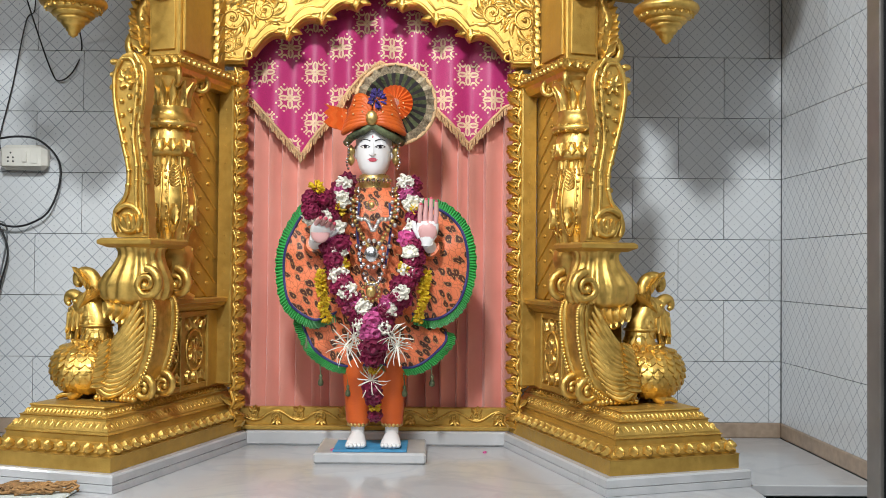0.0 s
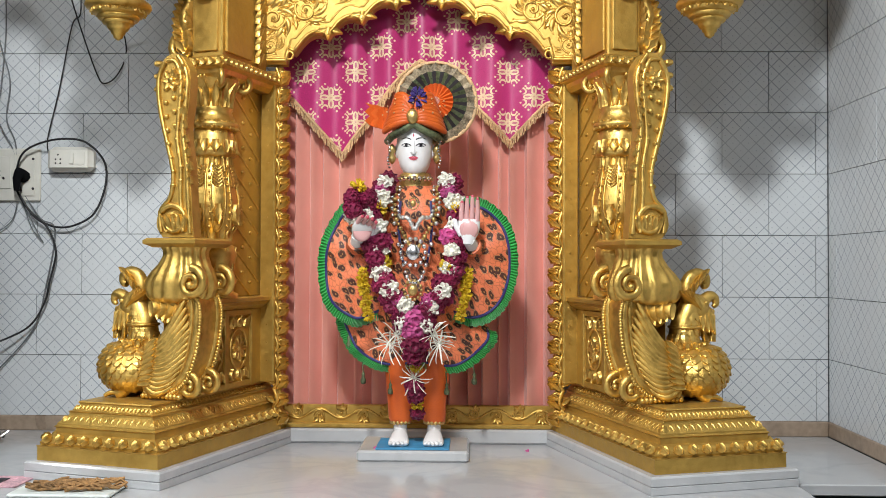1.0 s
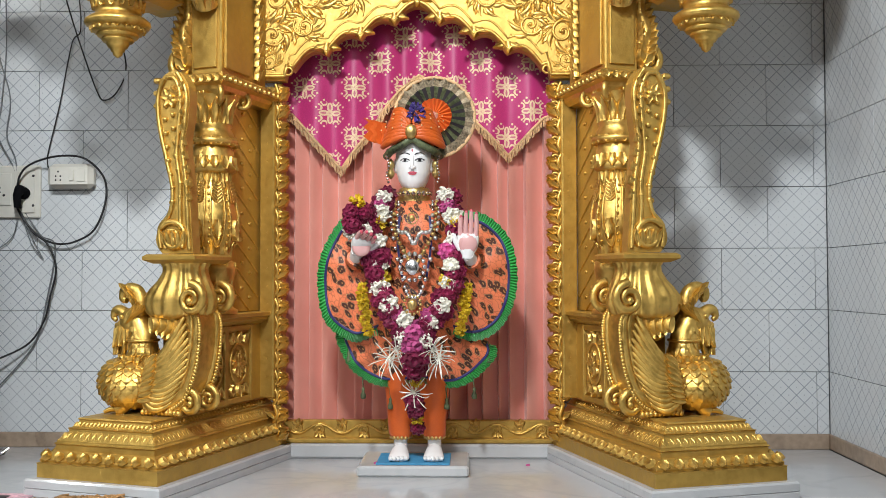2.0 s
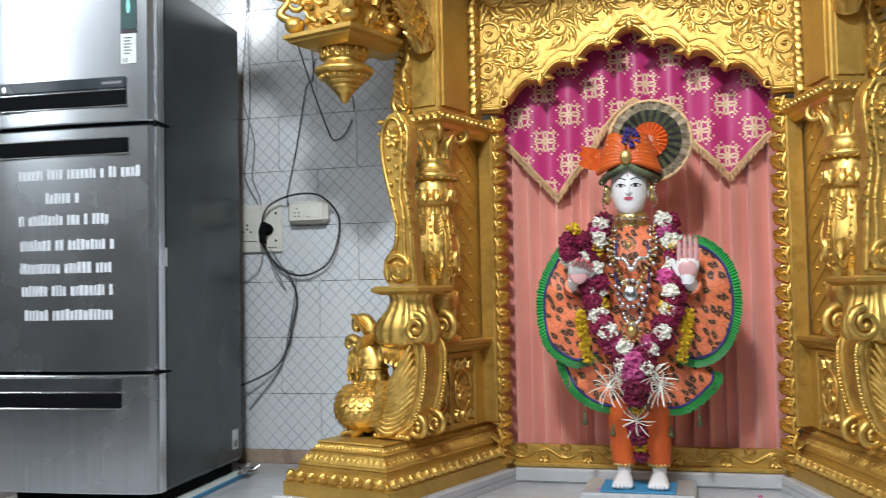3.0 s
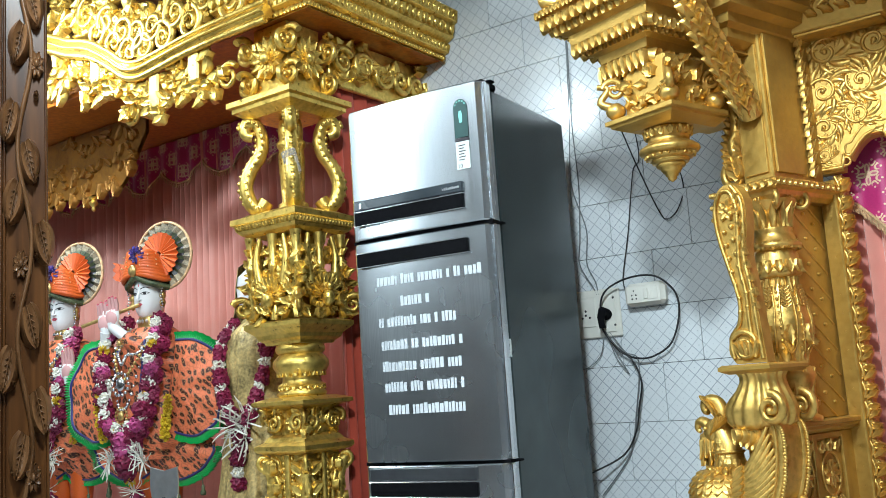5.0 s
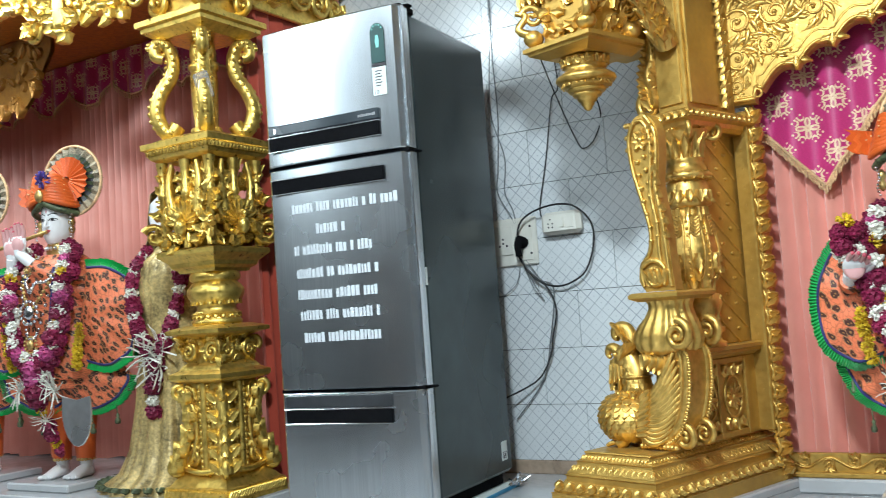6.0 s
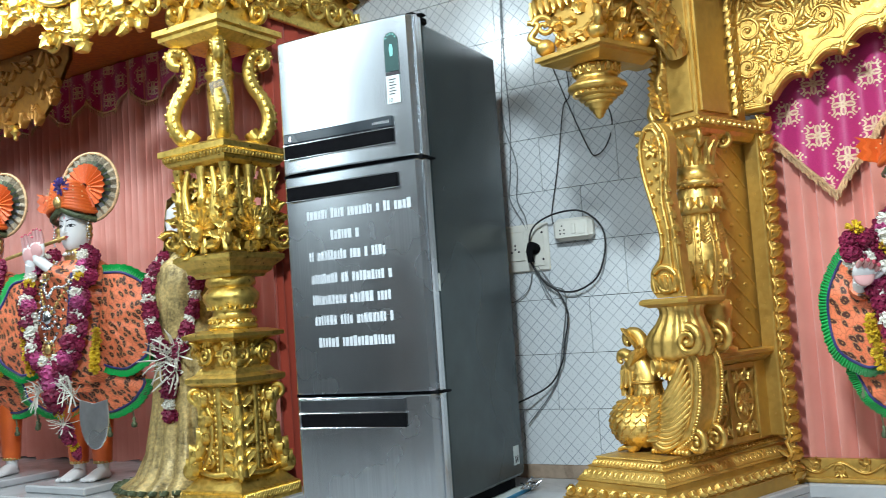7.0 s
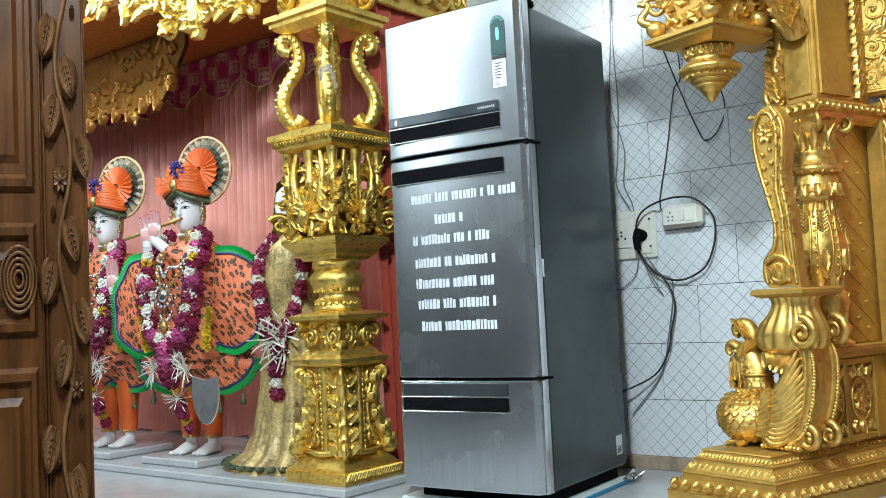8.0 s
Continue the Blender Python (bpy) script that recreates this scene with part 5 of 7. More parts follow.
# ---- sockets and wires on the back wall ----
WY = WALL_Y - 0.010
box = thing("socket_board", "cream socket board with two black-pinned sockets", "socket")
part("plate", Geo().box((-1.456, WY - 0.012, 0.768), (-1.262, WY, 0.946), 0.004), SWITCH, box)
g = Geo()
for x, z, w, h in ((-1.435, 0.81, 0.075, 0.11), (-1.35, 0.785, 0.07, 0.14)):
    g.box((x, WY - 0.016, z), (x + w, WY - 0.0115, z + h), 0.002)
part("module", g, SWITCH, box)
g = Geo()
for x, z in ((-1.40, 0.87), (-1.415, 0.845), (-1.385, 0.845), (-1.40, 0.855), (-1.285, 0.91), (-1.285, 0.81)):
    g.ball((x, WY - 0.0155, z), (0.005, 0.002, 0.005), 8, 4)
part("pin_hole", g, INK, box)
plug = part("plug", Geo().tube([(-1.315, WY - 0.016, 0.85), (-1.315, WY - 0.05, 0.86), (-1.318, WY - 0.06, 0.84), (-1.32, WY - 0.055, 0.80)], lambda t: 0.022 - 0.012 * t, 10), BLACK, box, "black plug")
sw = thing("switch_box", "rounded ivory surface switch box with socket and rocker", "switch")
part("body", Geo().box((-1.227, WALL_Y - 0.055, 0.866), (-1.073, WY, 0.948), 0.014), SWITCH, sw)
part("face", Geo().box((-1.215, WALL_Y - 0.059, 0.876), (-1.085, WALL_Y - 0.0545, 0.938), 0.004), SWITCH, sw)
part("rocker", Geo().box((-1.148, WALL_Y - 0.064, 0.889), (-1.132, WALL_Y - 0.0585, 0.926), 0.002), SWITCH, sw)
part("rocker", Geo().box((-1.122, WALL_Y - 0.061, 0.886), (-1.096, WALL_Y - 0.0585, 0.93), 0.002), SWITCH, sw)
g = Geo()
for x, z in ((-1.186, 0.92), (-1.194, 0.905), (-1.178, 0.905), (-1.194, 0.892), (-1.178, 0.892)):
    g.ball((x, WALL_Y - 0.059, z), (0.0032, 0.0015, 0.0032), 6, 4)
part("pin_hole", g, INK, sw)


def wire(name, keys, r, material, label):
    return solo(name, Geo().tube(lerp_curve([(x, y, z) for x, z, y in keys], 7), r, 7), material, label, "cable")


Y1, Y2 = WALL_Y - 0.035, WALL_Y - 0.02
wire("cable", [(-1.32, 0.80, Y1), (-1.335, 0.86, Y1), (-1.31, 0.92, Y1 - 0.02), (-1.26, 0.955, Y1 - 0.02), (-1.17, 0.972, Y1 - 0.03), (-1.09, 0.96, Y1 - 0.03), (-1.04, 0.90, Y1), (-1.035, 0.82, Y1), (-1.07, 0.73, Y1),
               (-1.13, 0.69, Y1), (-1.19, 0.68, Y1), (-1.25, 0.70, Y1), (-1.31, 0.76, Y1), (-1.345, 0.82, Y1 + 0.005)], 0.0036, CABLE, "black mains lead looped round the switch box")
wire("cable", [(-1.325, 0.79, Y1), (-1.28, 0.72, Y1), (-1.23, 0.68, Y1), (-1.20, 0.60, Y1), (-1.22, 0.50, Y1), (-1.24, 0.42, Y1), (-1.30, 0.34, Y1), (-1.42, 0.28, Y1 - 0.05)], 0.0034, CABLE, "black mains lead hanging from the socket to the refrigerator")
wire("cable", [(-1.315, 0.79, Y2), (-1.26, 0.71, Y2), (-1.21, 0.67, Y2), (-1.24, 0.48, Y2), (-1.28, 0.34, Y2), (-1.40, 0.20, Y2)], 0.0024, GREY_WIRE, "grey lead hanging slack along the wall")
wire("wire", [(-1.375, 2.4, Y2), (-1.385, 1.9, Y2), (-1.40, 1.6, Y2), (-1.415, 1.36, Y2), (-1.37, 1.18, Y2), (-1.38, 1.05, Y2), (-1.35, 0.97, Y2), (-1.34, 0.88, Y2)], 0.0022, GREY_WIRE, "thin grey wire running down the wall")
wire("wire", [(-1.365, 2.4, Y2), (-1.38, 1.9, Y2), (-1.39, 1.6, Y2), (-1.385, 1.35, Y2), (-1.40, 1.15, Y2), (-1.41, 1.05, Y2), (-1.36, 0.95, Y2), (-1.33, 0.87, Y2)], 0.0022, GREY_WIRE, "thin grey wire running down the wall")
wire("wire", [(-1.16, 2.4, Y2), (-1.15, 1.7, Y2), (-1.13, 1.42, Y2), (-1.16, 1.36, Y2), (-1.20, 1.15, Y2), (-1.235, 1.0, Y2), (-1.24, 0.96, Y2), (-1.235, 0.93, Y2)], 0.0022, CABLE, "thin black wire dropping to the switch box")
wire("wire", [(-1.11, 1.5, Y2 - 0.2), (-1.10, 1.36, Y2 - 0.1), (-1.075, 1.2, Y2), (-1.045, 1.165, Y2), (-1.0, 1.20, Y2), (-0.975, 1.29, Y2), (-0.95, 1.42, Y2 - 0.2)], 0.0024, CABLE, "thin black wire looping behind the hanging capital")
wire("wire", [(-1.32, 0.76, Y2), (-1.29, 0.68, Y2), (-1.25, 0.63, Y2), (-1.262, 0.65, Y2), (-1.31, 0.74, Y2)], 0.0015, GREY_WIRE, "thin loose wire end under the socket")
wire("wire", [(-1.34, 0.76, Y2), (-1.36, 0.70, Y2), (-1.42, 0.66, Y2), (-1.50, 0.65, Y2)], 0.0018, GREY_WIRE, "thin loose wire end under the socket")


# ---- dressed marble statues ----
FACE = [(0.781, 0.008, 0.026), (0.784, 0.021, 0.038), (0.792, 0.033, 0.047), (0.808, 0.0425, 0.0525), (0.834, 0.05, 0.0555), (0.868, 0.0525, 0.056), (0.895, 0.0525, 0.056), (0.925, 0.05, 0.053), (0.96, 0.036, 0.038), (0.975, 0.012, 0.012)]
FACE_Z = [q[0] for q in FACE]


def palm_form(g, p, up, s, size):
    """A simple open palm with tinted face and finger tips, rising from the wrist."""
    side = Vector((1, 0, 0))
    side = (side - up * side.dot(up)).normalized()
    front = side.cross(up).normalized()
    if front.y > 0:
        front = -front
    g.k = 0
    rows = []
    for t, w, d in ((-0.2, 0.016, 0.014), (0.0, 0.018, 0.014), (0.25, 0.026, 0.014), (0.6, 0.031, 0.012), (0.9, 0.03, 0.01), (1.0, 0.026, 0.007)):
        c = p + up * 0.058 * t
        rows.append([c + side * w * math.cos(a) + front * d * math.sin(a) for a in (2 * math.pi * j / 14 for j in range(14))])
    g.grid(rows, True, True, True)
    for k in range(4):
        q = p + up * 0.052 + side * (k - 1.5) * 0.0142
        length = size * (0.064, 0.072, 0.068, 0.054)[k if s < 0 else 3 - k] * 0.95
        pts = [q, q + up * length * 0.5 + side * (k - 1.5) * 0.001, q + up * length * 0.85 + front * 0.003, q + up * length + front * 0.005]
        g.k = 5
        g.tube(pts, lambda t: 0.0076 - 0.0022 * t, 8)
        g.k = 4
        g.ball(pts[-1], (0.0052, 0.0052, 0.0058), 7, 5)
    g.k = 0
    g.tube([p + up * 0.012 - side * s * 0.02, p + up * 0.036 - side * s * 0.036, p + up * 0.056 - side * s * 0.04], lambda t: 0.0092 - 0.003 * t, 8)
    g.k = 5
    g.ball(p + up * 0.03 + front * 0.005, (0.027, 0.0095, 0.03), 14, 8)


def head_and_body(g, flute=False):
    """Plain figure: feet, legs, trunk, arms with simple hands, oval head."""
    for s in (-1, 1):
        x = s * 0.05
        g.k = 0
        rows = []
        for t, w, h in ((0.0, 0.016, 0.022), (0.25, 0.022, 0.04), (0.5, 0.026, 0.034), (0.75, 0.03, 0.022), (0.95, 0.03, 0.015), (1.0, 0.024, 0.01)):
            y = 0.03 - 0.1 * t
            rows.append([(x + w * math.cos(a), y, max(0.0, h * 0.5 + h * 0.6 * math.sin(a))) for a in (2 * math.pi * j / 12 for j in range(12))])
        g.grid(rows, True, True, True)
        for k in range(5):
            g.ball((x + (k - 2) * 0.0115, -0.074 + 0.004 * abs(k - 1.5 - s * 0.5), 0.008), (0.006, 0.012, 0.007), 7, 5)
        g.tube([(x, 0.012, 0.02), (x, 0.01, 0.075)], 0.02, 10)
        g.k = 1
        rows = []
        for z, w, d in ((0.055, 0.030, 0.028), (0.07, 0.034, 0.032), (0.12, 0.037, 0.035), (0.16, 0.041, 0.038), (0.25, 0.05, 0.045), (0.36, 0.055, 0.05)):
            rows.append([(x + w * math.cos(a) * (1 + 0.05 * math.sin(7 * z * 20 + a)), 0.01 + d * math.sin(a), z) for a in (2 * math.pi * j / 14 for j in range(14))])
        g.grid(rows, True, True, True)
    g.k = 2
    g.lathe([(0.115, 0.30), (0.13, 0.36), (0.118, 0.45), (0.10, 0.52), (0.105, 0.60), (0.112, 0.66), (0.095, 0.71), (0.055, 0.745), (0.03, 0.76)], (0, 0.01, 0), 20)
    arms = ((-1, [(-0.10, 0.0, 0.69), (-0.17, -0.02, 0.60), (-0.17, -0.10, 0.575), (-0.158, -0.15, 0.60)]), (1, [(0.10, 0.0, 0.69), (0.17, -0.02, 0.60), (0.165, -0.1, 0.57), (0.15, -0.15, 0.59)]))
    if flute:
        arms = ((-1, [(-0.10, 0.0, 0.69), (-0.14, -0.02, 0.61), (-0.13, -0.09, 0.66), (-0.105, -0.12, 0.74)]), (1, [(0.10, 0.0, 0.69), (0.13, -0.03, 0.61), (0.02, -0.1, 0.68), (-0.075, -0.12, 0.755)]))
    for s, keys in arms:
        g.k = 2
        path = lerp_curve(keys, 5)
        g.tube(path[:-3], lambda t: 0.042 - 0.016 * t, 12)
        g.k = 0
        g.tube(path[-6:], 0.019, 10)
        raised = s > 0 or flute
        palm_form(g, path[-1], Vector((0.03 * s, -0.06, 1)).normalized() if raised else Vector((0.35, -0.55, 0.45)).normalized(), s, 0.72 if flute else 1.0 if raised else 0.55)
    g.k = 0
    g.tube([(-0.008, 0.01, 0.73), (-0.01, 0.0, 0.82)], 0.031, 16)
    rows = []
    cx = -0.01
    for z, w, f in FACE:
        rows.append([(cx + w * math.cos(a), -0.005 + f * math.sin(a), z) for a in (2 * math.pi * j / 28 for j in range(28))])
    g.grid(rows, True, True, True)

    def skin(x, z, off=0.0008):
        """A place on the front of the face, x from its middle."""
        w, f = float(np.interp(z, FACE_Z, [q[1] for q in FACE])), float(np.interp(z, FACE_Z, [q[2] for q in FACE]))
        return Vector((cx + x, -0.005 - f * math.sqrt(max(0.02, 1 - (x / w) ** 2)) - off, z))

    def patch(outline, off):
        n = len(outline)
        mx, mz = sum(q[0] for q in outline) / n, sum(q[1] for q in outline) / n
        g.add([skin(x, z, off) for x, z in outline] + [skin(mx, mz, off)], [(k, (k + 1) % n, n) for k in range(n)])

    g.tube([skin(0, 0.884, -0.003), skin(0, 0.87, 0.0), skin(0, 0.856, 0.005), skin(0, 0.848, 0.0085), skin(0, 0.8425, 0.004)], lambda t: 0.0035 + 0.0028 * t, 10)
    for s in (-1, 1):
        g.k = 0
        g.ball(skin(s * 0.0065, 0.845, 0.001), (0.0042, 0.005, 0.0035), 8, 6)
        g.ball((cx + s * 0.0525, 0.002, 0.856), (0.007, 0.014, 0.022), 8, 6)
        e, h = 0.0215, 0.866
        g.k = 3
        g.tube([skin(s * (e + 0.0145 * u), h + 0.0048 * (1 - u * u) + 0.0012 * u, 0.0006) for u in (-1 + k / 5 for k in range(11))], lambda t: 0.0008 + 0.0009 * math.sin(math.pi * min(0.95, t + 0.1)), 5)
        g.tube([skin(s * (e + 0.0135 * u), h - 0.0042 * (1 - u * u) + 0.0008 * u, 0.0003) for u in (-1 + k / 5 for k in range(11))], 0.0006, 4)
        patch([(s * e + 0.0047 * math.cos(q), h + 0.0003 + 0.0046 * math.sin(q)) for q in (2 * math.pi * k / 12 for k in range(12))], 0.0009)
        g.tube([skin(s * (0.007 + 0.0285 * u), 0.879 + 0.0085 * math.sin(math.pi * (0.12 + 0.66 * u)), 0.0004) for u in (k / 8 for k in range(9))], lambda t: 0.0019 - 0.0012 * t, 5)
    g.k = 4
    patch([(-0.0155, 0.829), (-0.008, 0.8322), (-0.003, 0.8335), (0, 0.8322), (0.003, 0.8335), (0.008, 0.8322), (0.0155, 0.829), (0.006, 0.8282), (0, 0.8278), (-0.006, 0.8282)], 0.0016)
    patch([(-0.0135, 0.8283), (-0.006, 0.8276), (0, 0.8272), (0.006, 0.8276), (0.0135, 0.8283), (0.008, 0.8236), (0, 0.8222), (-0.008, 0.8236)], 0.002)
    patch([(0.0022 * math.cos(q), 0.8945 + 0.005 * math.sin(q)) for q in (2 * math.pi * k / 10 for k in range(10))], 0.001)


def proto(name, build, materials):
    g = Geo()
    build(g)
    return g.mesh(name, materials)


def rose_form(g):
    rnd = random.Random(2)
    for ring, n, r in ((0, 5, 0.35), (1, 7, 0.7), (2, 9, 1.0)):
        for i in range(n):
            a = 2 * math.pi * (i + 0.4 * ring) / n + rnd.uniform(-0.2, 0.2)
            d = Vector((math.cos(a), rnd.uniform(-0.25, 0.25), math.sin(a)))
            g.leaf((0.25 * r * d.x, -0.5 + 0.3 * ring, 0.25 * r * d.z), d + Vector((0, -0.7 + 0.35 * ring, 0)), (0, -1, 0), 0.75 * r + 0.25, 0.75, 0.35, 0, 4)
    g.ball((0, 0.1, 0), 0.62, 8, 6)


def blossom_form(g):
    rnd = random.Random(12)
    for i in range(20):
        a, ring = 2.4 * i, i / 20
        d = Vector((math.cos(a), -1.1 + 1.3 * ring + rnd.uniform(-0.2, 0.2), math.sin(a)))
        g.leaf((0.15 * d.x, -0.2 + 0.25 * ring, 0.15 * d.z), d, (0.3 * d.x, -1, 0.3 * d.z), 0.55 + 0.4 * ring, 0.46, 0.5, 0, 4)
    g.ball((0, 0.15, 0), 0.5, 8, 5)


def lily_form(g):
    rnd = random.Random(7)
    for i in range(15):
        a = 2.4 * i
        d = Vector((math.cos(a), rnd.uniform(-0.6, 0.1), math.sin(a) - 0.25)).normalized()
        bend = Vector((rnd.uniform(-0.4, 0.4), -0.2, rnd.uniform(-0.7, 0.1)))
        g.tube(lerp_curve([(0, 0, 0), d * 0.5, d * 0.95 + bend * 0.18, d * 1.15 + bend * 0.5], 3), lambda t: 0.02 + 0.034 * math.sin(math.pi * min(0.95, 0.1 + t * 0.85)), 5, 0.5)


def puff_form(g):
    rnd = random.Random(6)
    for i in range(46):
        d = Vector((rnd.gauss(0, 1), rnd.gauss(0, 1), rnd.gauss(0, 1))).normalized()
        g.leaf(d * 0.35, d, Vector((rnd.random(), rnd.random(), rnd.random())), 0.65, 0.26, 0.2, 0, 3)


ROSE_M = proto("rose", rose_form, [ROSE])
PINK_M = proto("pink_rose", rose_form, [PINKROSE])
WHITE_M = proto("white_blossom", blossom_form, [WHITEPETAL])
LILY_M = proto("tuberose", lily_form, [WHITEPETAL])
MARI_M = proto("marigold", puff_form, [MARIGOLD])
PLUME_M = proto("plume", puff_form, [PURPLE])


def flower(mesh, M, p, size, parent, rnd):
    ob = new(mesh.name, mesh)
    ob.parent = parent
    ob.matrix_world = M @ Matrix.LocRotScale(Vector(p), Euler((rnd.uniform(-0.4, 0.4), rnd.uniform(0, 6.28), rnd.uniform(-0.5, 0.5))), (size, size, size))
    return ob


def sheet(g, outline, centre, front, ripple, n=7, base=-0.02):
    """A bowed cloth panel filling an outline given as (x, z)."""
    rows, back = [], []
    m = len(outline)
    for i in range(n + 1):
        k = 0.04 + 0.96 * i / n
        row = []
        for j, (x, z) in enumerate(outline):
            y = front * (1 - k * k) + ripple * k * math.sin(j * 0.9) + base
            row.append((centre[0] + (x - centre[0]) * k, y, centre[1] + (z - centre[1]) * k))
        rows.append(row)
        back.append([(a, b + 0.005, c) for a, b, c in row])
    g.grid(rows, True)
    g.grid([r[::-1] for r in back], True)
    return rows[-1]


def ruffle(g, edge, centre, width, first, last):
    inner, mid, outer = [], [], []
    n = last - first
    steps = n * 5
    for q in range(steps + 1):
        t = first + n * q / steps
        i = min(int(t), last - 1)
        p = Vector(edge[i % len(edge)]).lerp(Vector(edge[(i + 1) % len(edge)]), t - i)
        d = Vector((p.x - centre[0], 0, p.z - centre[1])).normalized()
        w = 0.007 * (1 if q % 2 else -1)
        inner.append(p - d * 0.004 + Vector((0, -0.003, 0)))
        mid.append(p + d * width * 0.5 + Vector((0, w * 0.6, 0)))
        outer.append(p + d * width * (1 + 0.08 * math.sin(q)) + Vector((0, w, 0)))
    g.grid([inner, mid, outer])
    g.grid([[p + Vector((0, 0.003, 0)) for p in r][::-1] for r in (inner, mid, outer)])


WING_L = [(-0.12, 0.70), (-0.204, 0.692), (-0.262, 0.617), (-0.286, 0.518), (-0.265, 0.41), (-0.195, 0.361), (-0.146, 0.369), (-0.07, 0.40)]
WING_R = [(0.12, 0.70), (0.202, 0.69), (0.27, 0.63), (0.292, 0.53), (0.275, 0.44), (0.235, 0.385), (0.165, 0.362), (0.07, 0.40)]
HEM = [(-0.12, 0.44), (-0.228, 0.375), (-0.212, 0.303), (-0.17, 0.253), (-0.104, 0.226), (-0.038, 0.226), (0.0, 0.25), (0.045, 0.226), (0.127, 0.224), (0.2, 0.27), (0.227, 0.33), (0.12, 0.44)]


def dress(M, name_group, coat, rnd, seed):
    robe = thing("embroidered_robe", "coral paisley robe with green ruffled edge and navy piping", "robe", name_group)
    for outline, c, front, rip, a, b in ((HEM, (0.0, 0.37), -0.045, 0.006, 1, 10), (WING_L, (-0.14, 0.53), -0.03, 0.006, 0, 7), (WING_R, (0.14, 0.53), -0.03, 0.006, 0, 7)):
        pts = [(p.x, p.z) for p in lerp_curve([(x, 0, z) for x, z in outline], 5)]
        g = Geo(M)
        edge = sheet(g, pts, c, front, rip, 7, -0.02 if c[0] == 0 else -0.055)
        p = part("skirt_panel" if c[0] == 0 else "wing_panel", g, coat, robe)
        lo, hi = a * 5, b * 5
        g = Geo(M)
        ruffle(g, edge, c, 0.02, lo, hi)
        part("ruffle", g, GREEN, p, "bright green pleated ruffle")
        g = Geo(M)
        g.tube([(x + (c[0] - x) * 0.04, y - 0.004, z + (c[1] - z) * 0.04) for x, y, z in edge[lo:hi + 1]], 0.0045, 5)
        part("piping", g, NAVY, p, "navy piping")
    g = Geo(M)
    g.lathe([(0.122, 0.33), (0.134, 0.38), (0.122, 0.46), (0.105, 0.53), (0.11, 0.61), (0.116, 0.665), (0.1, 0.715), (0.06, 0.748)], (0, 0.0, 0), 22)
    part("bodice", g, coat, robe)
    g = Geo(M)
    for s in (-1, 1):
        g.tube(lerp_curve([(s * 0.045, -0.108, 0.70), (s * 0.05, -0.128, 0.62), (s * 0.035, -0.125, 0.52)], 4), 0.004, 5)
    part("front_trim", g, NAVY, robe)
    for k, (x, z) in enumerate(((-0.17, 0.235), (-0.085, 0.205), (0.09, 0.205), (0.175, 0.235), (-0.215, 0.34), (0.22, 0.34))):
        g = Geo(M)
        g.tube([(x, -0.02, z), (x + 0.003, -0.02, z - 0.03)], 0.002, 5)
        g.lathe([(0.001, 0), (0.006, -0.006), (0.004, -0.014), (0.009, -0.024), (0.008, -0.034), (0.002, -0.036)][::-1], (x + 0.003, -0.02, z - 0.028), 8)
        part("tassel", g, BROCADE, robe, "small beaded tassel")
    return robe


FAN_RIM = plain("mottled_brocade_rim", (0.30, 0.24, 0.16), 0.6, 0.1, 0.5, 150, 0.6)


